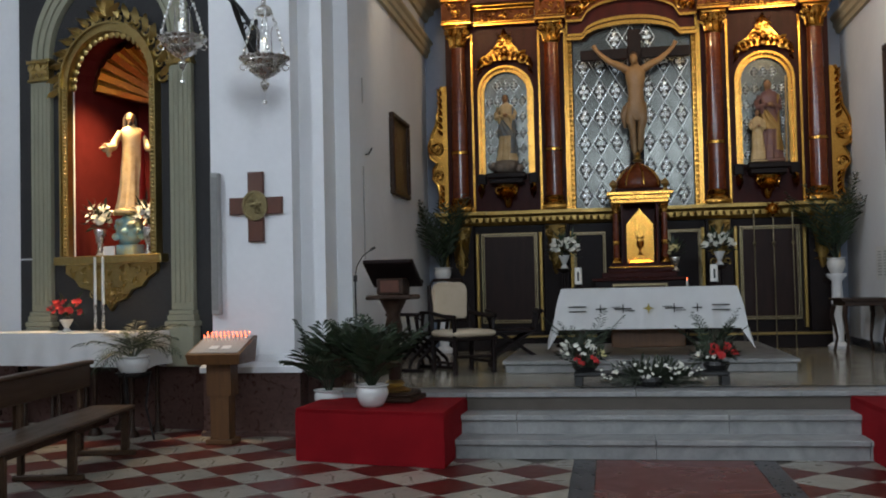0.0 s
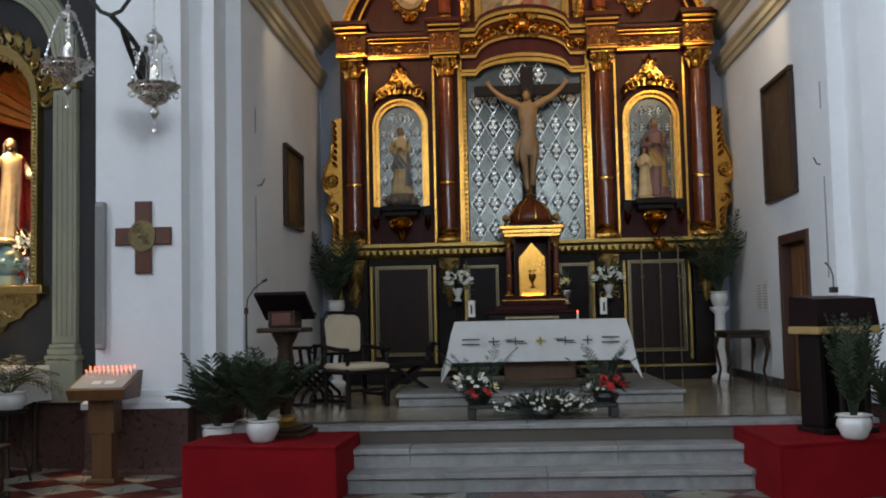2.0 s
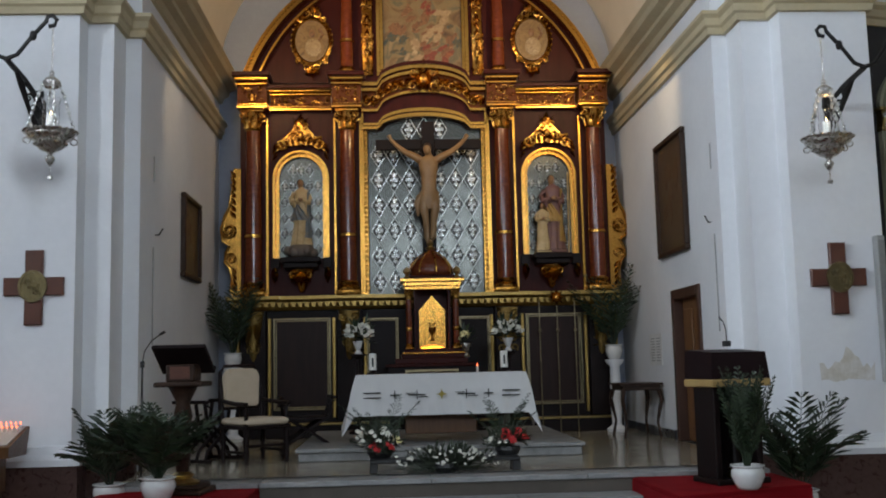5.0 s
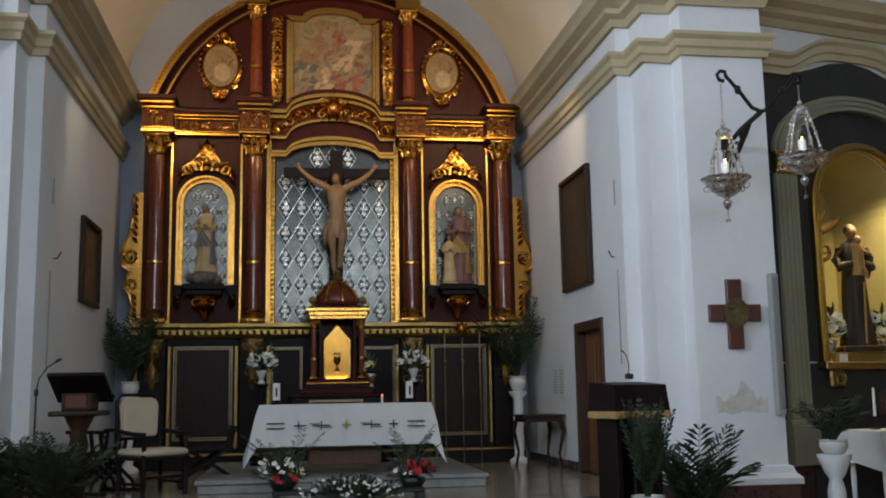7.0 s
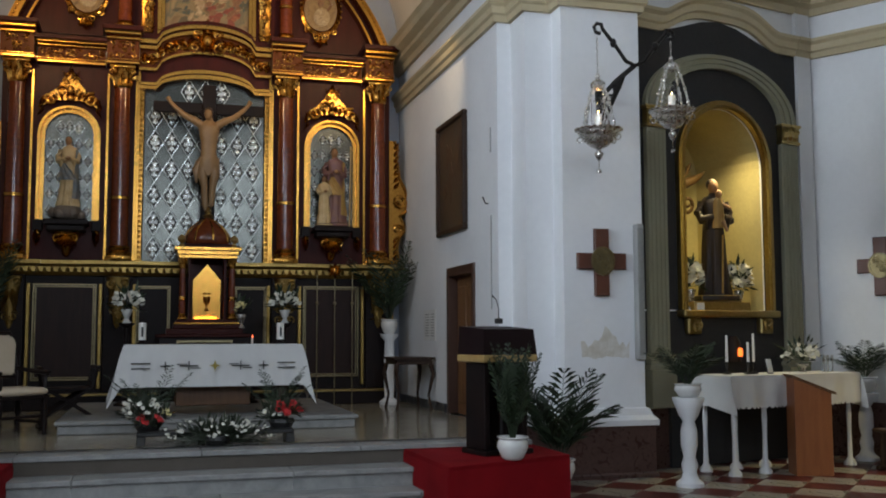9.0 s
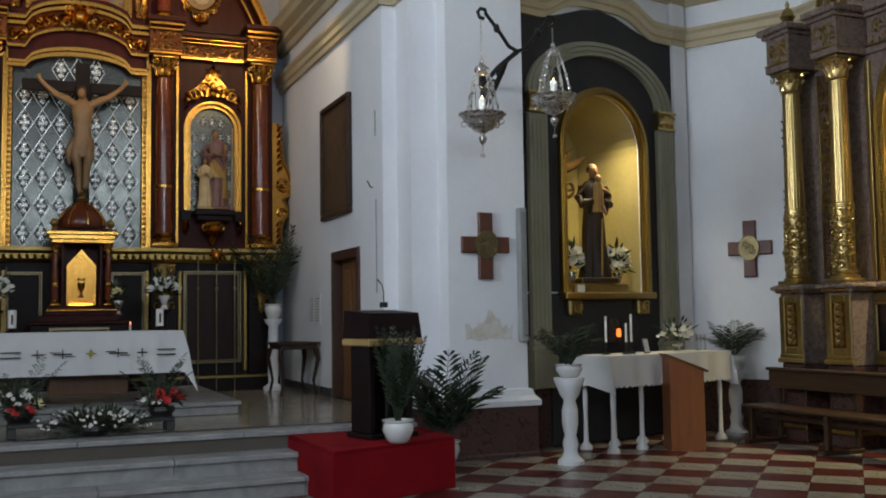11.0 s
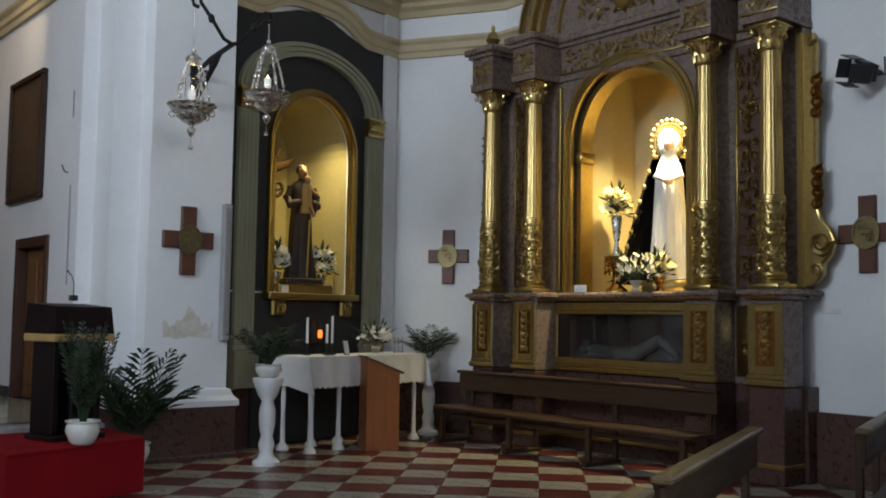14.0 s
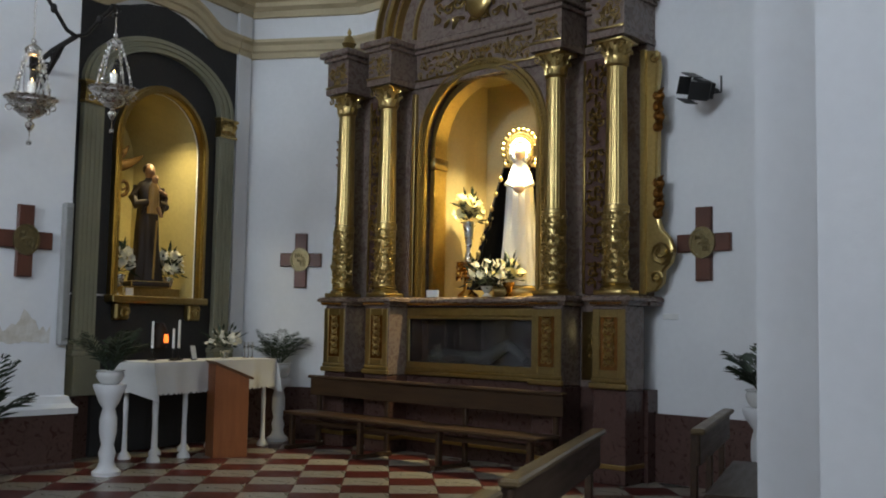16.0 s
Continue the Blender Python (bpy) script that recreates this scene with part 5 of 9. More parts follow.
IVORY = mat("ivory_paint", (0.60, 0.46, 0.25), 0.5, second=(0.40, 0.26, 0.10), scale=9, amount=0.7, grain=60, bump=0.03)
BLUEPAINT = mat("blue_grey_paint", (0.10, 0.15, 0.20), 0.5, second=(0.34, 0.24, 0.09), scale=9, amount=0.5, grain=60, bump=0.03)
PURPLE = mat("violet_brown_paint", (0.16, 0.075, 0.085), 0.5, second=(0.24, 0.13, 0.06), scale=9, amount=0.6, grain=60, bump=0.03)
OCHREPAINT = mat("ochre_gold_paint", (0.40, 0.25, 0.07), 0.5, second=(0.28, 0.15, 0.05), scale=9, amount=0.6, grain=60, bump=0.03)
HAIR = mat("dark_brown_paint", (0.035, 0.020, 0.012), 0.55, scale=9, grain=60)
CLOUD = mat("grey_cloud_paint", (0.14, 0.12, 0.10), 0.6, second=(0.22, 0.17, 0.13), scale=9, amount=0.6, grain=60)
HABIT = mat("brown_habit_paint", (0.022, 0.012, 0.007), 0.55, second=(0.036, 0.020, 0.011), scale=9, amount=0.6, grain=60, bump=0.03)
REDPAINT = mat("crimson_paint", (0.28, 0.018, 0.018), 0.45, second=(0.18, 0.012, 0.012), scale=9, amount=0.6, grain=60, bump=0.03)
TURQUOISE = mat("turquoise_and_gold_paint", (0.16, 0.36, 0.42), 0.5, second=(0.42, 0.36, 0.15), scale=6, amount=1.0, grain=60)
MANTLE = mat("black_velvet", (0.010, 0.010, 0.012), 0.95, scale=6, grain=120, bump=0.05, spec=0.15)

figure("statue", Matrix.Translation((AX - 1.92, RY - 0.06, 3.21)), [CLOUD, IVORY, SKIN, BLUEPAINT, HAIR], 1.22, "painted wooden statue in pale robe and blue mantle on cloud", mantle=True, ball=True)
figure("statue", Matrix.Translation((AX + 1.95, RY - 0.04, 3.21)), [DARKWOOD, PURPLE, SKIN, OCHREPAINT, HAIR], 1.24, "painted wooden statue in violet and ochre robes", mantle=True)
figure("statue", Matrix.Translation((AX + 1.78, RY - 0.13, 3.21)), [DARKWOOD, IVORY, SKIN, IVORY, HAIR], 0.78, "small painted statue in cream robe", mantle=False)
bm = B()
tube(bm, [(0, 0, 0), (0.02, 0, 1.25)], 0.012, 6)
single("statue_staff", bm, OCHREPAINT, Matrix.Translation((AX + 2.17, RY - 0.16, 3.21)), "thin gilded staff beside a statue", "staff")

# ---- crucifix in front of the silver panel ----
CY = RY - 0.20
bm = B()
box(bm, -0.10, 0.10, -0.035, 0.035, 0.0, 2.02, 0.008)
box(bm, -0.80, -0.1005, -0.035, 0.035, 1.58, 1.74, 0.008)
box(bm, 0.1005, 0.80, -0.035, 0.035, 1.58, 1.74, 0.008)
single("wooden_cross", bm, BLACKWOOD, Matrix.Translation((AX + 0.04, CY, 3.25)), "dark wooden cross above the tabernacle", "cross")
bm = B()
for s in (-1, 1):
    limb(bm, [(s * 0.11, -0.08, 1.36), (s * 0.22, -0.09, 1.43), (s * 0.36, -0.08, 1.50), (s * 0.50, -0.07, 1.62), (s * 0.56, -0.06, 1.69), (s * 0.60, -0.06, 1.76)], 0.052, [1.2, 1.05, 0.85, 0.62, 0.5, 0.7])
    limb(bm, [(s * 0.07, -0.09, 0.86), (s * 0.085, -0.15, 0.60), (s * 0.06, -0.13, 0.46), (s * 0.045, -0.10, 0.18), (s * 0.02, -0.15, 0.06)], 0.074, [1.15, 1.0, 0.72, 0.6, 0.5])
k = [(0.135, 0.72), (0.15, 0.82), (0.125, 0.95), (0.125, 1.08), (0.155, 1.22), (0.165, 1.32), (0.11, 1.40), (0.055, 1.44), (0.05, 1.48)]
lathe(bm, [(r * 0.9, z) for r, z in k], (0, -0.10, 0), 16, 1.0, 0.62)
blob(bm, (-0.02, -0.17, 1.51), (0.058, 0.066, 0.082), 10, 8)
n = paint(bm, 0, 0)
lathe(bm, [(0.14, 0.60), (0.165, 0.68), (0.16, 0.80), (0.145, 0.86)], (0, -0.10, 0), 20, 1.0, 0.75, 7, 0.08)
tube(bm, [(-0.14, -0.12, 0.82), (-0.18, -0.12, 0.69), (-0.17, -0.11, 0.50)], 0.045, 6, [1, 1.2, 0.4])
n = paint(bm, n, 1)
blob(bm, (-0.015, -0.145, 1.545), (0.070, 0.068, 0.080), 10, 8)
paint(bm, n, 2)
single("crucifix_figure", tidy(bm), [CORPUS, CORPUS, HAIR], Matrix.Translation((AX + 0.04, CY - 0.02, 3.28)), "life-size carved figure on the dark wooden cross", "statue", smooth=True)

# ---- altar table below the tabernacle, tabernacle ----
TB = thing("tabernacle_altar", Matrix.Translation((AX, 14.18, PLAT)), "black lacquered side altar with silver moulded panel", "altar")
bm = B()
box(bm, -0.62, 0.62, 0.0, 0.85, 0, 1.02, 0.01)
part("body", bm, BLACKWOOD, TB)
bm = B()
box(bm, -0.66, 0.66, -0.04, 0.88, 1.02, 1.06, 0.008)
box(bm, -0.52, 0.52, 0.02, 0.8, 1.061, 1.14, 0.008)
part("top", bm, REDWOOD, TB)
framed(TB, "front_panel", -0.38, 0.38, 0.55, 0.98, 0.0, BLACKWOOD, None, 0.09, BRASS)
bm = B()
box(bm, -0.40, 0.40, -0.16, -0.002, 0.14, 0.22, 0.01)
box(bm, -0.36, 0.36, -0.12, -0.002, 0.2205, 0.40, 0.01)
part("foot_step", bm, OAK, TB, "light wooden step")
TN = thing("tabernacle", Matrix.Translation((AX + 0.03, 14.30, PLAT + 1.14)), "gilded dark wooden tabernacle with lit gold door and dome", "tabernacle")
bm = B()
box(bm, -0.46, 0.46, -0.06, 0.46, 0.0, 0.06, 0.01)
box(bm, -0.42, 0.42, -0.02, 0.44, 0.0605, 0.13, 0.01)
part("base", bm, REDWOOD, TN)
bm = B()
box(bm, -0.45, 0.45, -0.07, -0.05, 0.062, 0.085, 0.004)
part("base_moulding", bm, GOLD, TN)
bm = B()
box(bm, -0.26, -0.23, 0.0, 0.40, 0.13, 0.98)
box(bm, 0.23, 0.26, 0.0, 0.40, 0.13, 0.98)
box(bm, -0.2295, 0.2295, 0.36, 0.40, 0.13, 0.98)
part("cabinet", bm, REDWOOD, TN, "dark recess")
bm = B()
slab(bm, [(-0.19, 0.14), (0.19, 0.14), (0.19, 0.68), (0.0, 0.90), (-0.19, 0.68)], 0.20, 0.24)
door = part("door", tidy(bm), GOLD, TN, "shining gilded pointed door")
bm = B()
band(bm, [(0.15, 0.16), (0.15, 0.66), (0.0, 0.84), (-0.15, 0.66), (-0.15, 0.16)], [(0.19, 0.14), (0.19, 0.69), (0.0, 0.91), (-0.19, 0.69), (-0.19, 0.14)], 0.165, 0.1995)
band(bm, [(x, z) for x, z in arch_line(0.085, 0.22, 0.50, 10, 0.14)], [(x, z) for x, z in arch_line(0.11, 0.22, 0.50, 10, 0.17)], 0.175, 0.1995)
part("door_moulding", tidy(bm), GOLD, door)
bm = B()
lathe(bm, [(0.045, 0.25), (0.02, 0.28), (0.015, 0.33), (0.05, 0.38), (0.055, 0.45)], (0, 0.185, 0), 12)
lathe(bm, [(0.055, -0.01), (0.055, 0.01)], (0, 0.185, 0.50), 12)
part("chalice_relief", bm, GOLD, door, smooth=True)
for s in (-1, 1):
    for yy in (0.0, 0.16):
        column(TN, s * 0.34, yy, 0.13, 0.98, 0.042, SHAFT, [0.42], 0.12, 0.08)
bm = B()
for z0, z1, e in ((0.98, 1.03, 0.40), (1.031, 1.09, 0.42), (1.091, 1.14, 0.46)):
    box(bm, -e, e, -0.10 - (e - 0.40), 0.44, z0, z1, 0.008)
part("cornice", bm, GOLD, TN)
bm = B()
box(bm, -0.36, 0.36, -0.06, 0.40, 1.141, 1.19, 0.01)
part("attic", bm, REDWOOD, TN)
bm = B()
lathe(bm, [(0.30, 0.0), (0.32, 0.04), (0.31, 0.12), (0.25, 0.22), (0.15, 0.31), (0.06, 0.36), (0.05, 0.40)], (0, 0.17, 1.19), 24)
part("dome", bm, SHAFT, TN, "dark red dome", True)
for i in range(8):
    a = i * math.pi / 4 + 0.2
    bm = B()
    tube(bm, [((r + 0.008) * math.cos(a), 0.17 + (r + 0.008) * math.sin(a), 1.19 + z) for r, z in ((0.32, 0.04), (0.31, 0.12), (0.25, 0.22), (0.15, 0.31), (0.06, 0.36))], 0.012, 5)
    part("dome_rib", bm, GOLD, TN)
bm = B()
lathe(bm, [(0.06, 0), (0.08, 0.03), (0.03, 0.06), (0.05, 0.10), (0.0, 0.16)], (0, 0.17, 1.58), 12)
part("finial", bm, OLDGOLD, TN, smooth=True)
for s in (-1, 1):
    bm = B()
    lathe(bm, [(0.03, 0), (0.045, 0.02), (0.02, 0.05), (0.06, 0.10), (0.05, 0.14), (0.0, 0.18)], (s * 0.36, -0.04, 1.14), 10)
    part("urn_finial", bm, OLDGOLD, TN, smooth=True)
lamp("tabernacle_light", "AREA", look((AX + 0.03, 14.40, PLAT + 1.145 + 0.145), (AX + 0.03, 14.52, PLAT + 1.8)), 1.9, (1.0, 0.58, 0.18), 0.30, 0.06)


# ---- shrines in the two niche walls ----
def shrine(nm, M, c, half, z0, spring, lining, back, label, poff, black, cap_z, rounded, rise=0.24):
    """Dark wall panel with painted pilasters and arch, and a gilded frame round the niche."""
    sh = thing("shrine", M @ Matrix.Translation((c, 0, 0)), label, "shrine")
    top = spring + half
    # alcove behind the wall opening
    bm = B()
    band(bm, arch_line(half, z0, spring, 20), arch_line(half + 0.05, z0, spring, 20), 0.501, 1.15)
    box(bm, -half - 0.05, half + 0.05, 0.501, 1.15, z0 - 0.06, z0)
    slab(bm, [(-half - 0.05, z0)] + [(half + 0.05, z0)] + arc(0, spring, half + 0.05, 0, 180, 20), 1.151, 1.2)
    part("alcove", tidy(bm), back, sh, "lit alcove")
    bm = B()
    band(bm, arch_line(half - 0.004, z0 + 0.004, spring, 20), arch_line(half - 0.002, z0 + 0.004, spring, 20), 0.02, 0.50)
    part("alcove_lining", tidy(bm), back, sh)
    # dark wall panel with the opening left free
    bm = B()
    b0, b1, bz = black
    inn = arch_line(half, z0, spring, 20)
    y0, y1 = -0.022, -0.002
    hi = [(half, z0)] + arc(0, spring, half, 0, 180, 20) + [(-half, z0)]
    slab(bm, [(b0, 0.70), (b1, 0.70), (b1, bz)] + [(x, bz + rise * max(0.0, 1 - (x / 1.0) ** 2) ** 2) for x in (0.9, 0.6, 0.3, 0, -0.3, -0.6, -0.9)] + [(b0, bz), (b0, z0), (-half, z0)] + list(reversed(hi[1:-1])) + [(half, z0), (half, z0 - 0.02), (b0, z0 - 0.02)], y0, y1)
    part("dark_panel", tidy(bm), BLACKWALL, sh, "black painted wall panel")
    for s in (-1, 1):
        x = s * poff
        bm = B()
        box(bm, x - 0.15, x + 0.15, -0.10, -0.023, 1.32, cap_z, 0.01)
        p = part("pilaster", bm, SAGE, sh, "sage green fluted pilaster")
        for q in range(4):
            bm = B()
            box(bm, x - 0.11 + q * 0.065, x - 0.08 + q * 0.065, -0.112, -0.1005, 1.40, cap_z - 0.06, 0.004)
            part("flute", bm, SAGE, p)
        bm = B()
        for k, (e, za, zb) in enumerate(((0.19, 0.70, 1.14), (0.21, 1.141, 1.20), (0.18, 1.201, 1.27), (0.165, 1.271, 1.319))):
            box(bm, x - e, x + e, -0.16 + 0.01 * k, -0.023, za, zb, 0.01)
        part("pilaster_base", bm, SAGE, p)
        bm = B()
        box(bm, x - 0.17, x + 0.17, -0.13, -0.023, cap_z, cap_z + 0.035, 0.008)
        box(bm, x - 0.15, x + 0.15, -0.11, -0.023, cap_z + 0.0355, cap_z + 0.22)
        for q in (-1, 1):
            scroll(bm, x + q * 0.11, -0.125, cap_z + 0.17, 0.055, q, 1.0, 1.3, 0.3)
            leaf(bm, x + q * 0.09, -0.115, cap_z + 0.04, 0.15, 1.57, 0.6)
        leaf(bm, x, -0.115, cap_z + 0.04, 0.18, 1.57, 0.6)
        box(bm, x - 0.18, x + 0.18, -0.14, -0.023, cap_z + 0.2205, cap_z + 0.26, 0.008)
        part("pilaster_capital", tidy(bm), OLDGOLD, p, "gilded leafy capital")
    for q in range(6):
        bm = B()
        r0 = poff - 0.15 + q * 0.05
        band(bm, arc(0, cap_z + 0.26, r0 + 0.004, 0, 180, 28, (r0 + 0.004) * rounded), arc(0, cap_z + 0.26, r0 + 0.048, 0, 180, 28, (r0 + 0.048) * rounded), -0.10 + 0.018 * (q % 2), -0.023)
        part("arch_ridge", tidy(bm), SAGE, sh, "", True)
    return sh


SR = shrine("right", MR, CR, HR, 1.84, 3.66, YELLOWWALL, YELLOWWALL, "black and sage green shrine with gilded lit niche", 1.13, (-1.47, 1.42, 5.22), 3.99, 0.60)
bm = B()
band(bm, arch_line(HR - 0.005, 1.84, 3.66, 22), arch_line(HR + 0.09, 1.84, 3.66, 22), -0.09, -0.023)
band(bm, arch_line(HR + 0.02, 1.84, 3.66, 22), arch_line(HR + 0.065, 1.84, 3.66, 22), -0.12, -0.0905)
part("niche_frame", tidy(bm), OLDGOLD, SR, "gilded arched frame", True)
bm = B()
box(bm, -HR - 0.11, HR + 0.11, -0.16, 0.5, 1.75, 1.835, 0.012)
part("niche_sill", bm, OLDGOLD, SR)
for s in (-1, 1):
    bm = B()
    box(bm, s * 0.60 - 0.11, s * 0.60 + 0.11, -0.12, -0.023, 1.55, 1.748, 0.02)
    scroll(bm, s * 0.60, -0.13, 1.65, 0.08, s, 0.5, 1.4, 0.26)
    part("sill_bracket", tidy(bm), OLDGOLD, SR)
bm = B()
for x0, x1 in ((-0.62, -0.2),):
    box(bm, -0.45, 0.5, 0.05, 0.40, 1.836, 1.95, 0.01)
part("statue_base", bm, OLDGOLD, SR)
bm = B()
for a0, r_, w in ((0.0, 0.66, 0.06), (0.35, 0.5, 0.05), (1.0, 0.55, 0.07), (1.6, 0.50, 0.08), (2.2, 0.55, 0.08), (2.8, 0.58, 0.07), (3.5, 0.48, 0.06)):
    tube(bm, [(-0.16 + r_ * u * math.cos(a0 + 0.35 * u), 0.86 - 0.10 * u, 3.48 + r_ * u * math.sin(a0 + 0.35 * u)) for u in (0.1, 0.3, 0.5, 0.7, 0.85, 1.0)], w, 8, [0.6, 1.0, 1.2, 1.0, 0.7, 0.2])
for q in range(4):
    scroll(bm, -0.34 + 0.17 * q, 0.80, 3.26 + 0.10 * (q % 3), 0.12, 1 if q % 2 else -1, q * 1.4, 1.3, 0.26)
part("carved_sunburst", tidy(bm), WINGBROWN, SR, "brown and gold carved rays", True)
# added black slab that darkens the space under the side table
bm = B()
box(bm, -1.0, 1.0, -0.10, -0.03, 0.012, 0.698)
part("altar_front", bm, BLACKWALL, SR, "black slab added behind the side table")
bm = B()
lathe(bm, [(0.09, 0.86 + 0.35), (0.10, 1.28), (0.09, 1.45), (0.05, 1.52)], (0.02, -0.10, 0), 12)
part("lamp_house", bm, DARKWOOD, SR, "small dark lamp housing", True)
bm = B()
lathe(bm, [(0.024, 1.28), (0.03, 1.31), (0.024, 1.38)], (0.02, -0.21, 0), 10)
part("red_lamp_glass", bm, glow("orange_lamp", (1.0, 0.20, 0.03), 2.0), SR, "glowing orange lamp", True)
mr = lambda x, y, z, r=0: MR @ Matrix.Translation((CR + x, y, z)) @ Matrix.Rotation(radians(r), 4, "Z")
figure("statue", mr(0.04, 0.20, 1.95, -22), [OLDGOLD, HABIT, SKIN, HABIT, HAIR, OCHREPAINT], 1.56, "painted statue in dark brown habit holding a small figure", child=True, slim=0.92)
bm = B()
tube(bm, [(0, 0, 0), (0.01, -0.02, 0.72)], 0.014, 6)
single("rope_girdle", bm, OCHREPAINT, mr(-0.03, 0.0, 2.05), "pale knotted rope hanging on the habit", "rope")
lamp("niche_light", "AREA", MR @ look((CR + 0.20, 0.0, 4.12), (CR + 0.08, 0.30, 2.4)), 21, (1.0, 0.84, 0.44), 0.25, 0.10, spread=120)

SLF = shrine("left", ML, CL, HL, 1.96, 3.96, DEEPRED, DEEPRED, "black and sage green shrine with gilded red-lined niche", 1.02, (-1.42, 1.40, 5.22), 4.06, 1.0)
bm = B()
band(bm, arch_line(HL - 0.005, 1.96, 3.96, 30), arch_line(HL + 0.10, 1.96, 3.96, 30), -0.10, -0.023)
band(bm, arch_line(HL + 0.075, 1.96, 3.96, 30), arch_line(HL + 0.10, 1.96, 3.96, 30), -0.13, -0.1005)
for i in range(44):
    z = 1.98 + i * 0.0455
    for s in (-1, 1):
        blob(bm, (s * (HL + 0.04), -0.11, z), (0.028, 0.02, 0.024), 6, 4)
part("niche_frame", tidy(bm), OLDGOLD, SLF, "gilded rope-moulded frame", True)
bm = B()
for i in range(17):
    a = math.pi * i / 16
    scroll(bm, (HL + 0.155) * math.cos(a), -0.06, 3.96 + (HL + 0.155) * math.sin(a), 0.075, 1 if i % 2 else -1, a, 1.2, 0.28)
    leaf(bm, (HL + 0.14) * math.cos(a), -0.08, 3.96 + (HL + 0.14) * math.sin(a), 0.20, a + 0.6, 0.5)
for i in range(5):
    leaf(bm, 0, -0.1, 3.96 + HL + 0.16, 0.24, 1.57 + (i - 2) * 0.5, 0.5)
part("crest", tidy(bm), OLDGOLD, SLF, "gilded carved crest", True)
bm = B()
for i in range(21):
    a = math.pi * i / 20
    blob(bm, ((HL - 0.03) * math.cos(a), -0.02, 3.96 + (HL - 0.03) * math.sin(a)), (0.05, 0.02, 0.05), 8, 6)
part("scalloped_edge", tidy(bm), OLDGOLD, SLF, "scalloped gilded edge", True)
bm = B()
for i in range(11):
    a = math.pi * (i + 0.5) / 11
    tube(bm, [(0, 0.95, 3.86), (0.27 * math.cos(a), 0.80, 3.90 + 0.30 * math.sin(a)), (0.54 * math.cos(a), 0.30, 3.96 + 0.52 * math.sin(a))], 0.085, 6, [0.2, 0.8, 1.0])
part("shell_hood", tidy(bm), OLDGOLD, SLF, "gilded shell hood", True)
bm = B()
box(bm, -HL - 0.18, HL + 0.18, -0.16, 0.5, 1.86, 1.955, 0.012)
part("niche_sill", bm, OLDGOLD, SLF)
bm = B()
rnd = random.Random(9)
for half, z0, z1 in ((0.60, 1.72, 1.85), (0.46, 1.60, 1.72), (0.30, 1.48, 1.60), (0.13, 1.36, 1.48)):
    carving(bm, -half, half, z0, z1, -0.085, int(z0 * 100), 0.058)
slab(bm, [(-0.66, 1.859), (-0.66, 1.76), (-0.52, 1.68), (-0.46, 1.60), (-0.30, 1.56), (-0.22, 1.46), (-0.08, 1.42), (0, 1.32), (0.08, 1.42), (0.22, 1.46), (0.30, 1.56), (0.46, 1.60), (0.52, 1.68), (0.66, 1.76), (0.66, 1.859)], -0.08, -0.023)
part("carved_apron", tidy(bm), OLDGOLD, SLF, "gilded carved hanging apron", True)
ml = lambda x, y, z, r=0: ML @ Matrix.Translation((CL + x, y, z)) @ Matrix.Rotation(radians(r), 4, "Z")
figure("statue", ml(0.02, 0.26, 2.44, 46), [OLDGOLD, IVORY, SKIN, REDPAINT, HAIR], 1.22, "painted statue in white and crimson robes with open arms", arms="open", mantle=True, long_hair=True)
bm = B()
box(bm, -0.13, 0.13, -0.11, 0.11, 0.0, 0.13, 0.012)
blob(bm, (0, 0, 0.30), (0.17, 0.15, 0.19), 14, 10)
rnd = random.Random(3)
for i in range(14):
    a = i * 0.449
    blob(bm, (0.17 * math.cos(a), 0.14 * math.sin(a), 0.17 + 0.22 * rnd.random()), (0.055, 0.05, 0.045), 8, 6)
single("globe_base", tidy(bm), [TURQUOISE], ml(0.02, 0.24, 1.957), "turquoise globe base under a statue", "statue base", smooth=True)
lamp("niche_light", "AREA", ML @ look((CL - 0.1, 0.04, 4.30), (CL + 0.04, 0.26, 2.7)), 42, (1.0, 0.66, 0.32), 0.22, 0.08, spread=90)


# ---- gilded altarpiece in the right transept ----
MG = Matrix.Translation((8.85, 7.47, 0)) @ Matrix.Rotation(radians(-90), 4, "Z")
GA = thing("side_altarpiece", MG, "gilded and purple-brown altarpiece with lit arched niche", "altarpiece")
bm = B()
box(bm, -2.28, 2.28, 0.02, 0.215, 0, 0.93)
part("marble_plinth", bm, WAINSCOT, GA, "red-brown marble plinth")
for a, b in ((-2.24, -1.86), (-1.47, -1.09), (1.09, 1.47), (1.86, 2.24)):
    bm = B()
    box(bm, a, b, -0.34, 0.02, 0, 0.93, 0.01)
    part("plinth_block", bm, WAINSCOT, GA)
    bm = B()
    box(bm, a - 0.01, b + 0.01, -0.355, 0.015, 0.15, 0.20, 0.008)
    part("plinth_strip", bm, OLDGOLD, GA, "gilded strip")
bm = B()
box(bm, -1.139, 1.139, -0.03, 0.018, 0.15, 0.19, 0.006)
part("plinth_strip", bm, OLDGOLD, GA, "gilded strip")
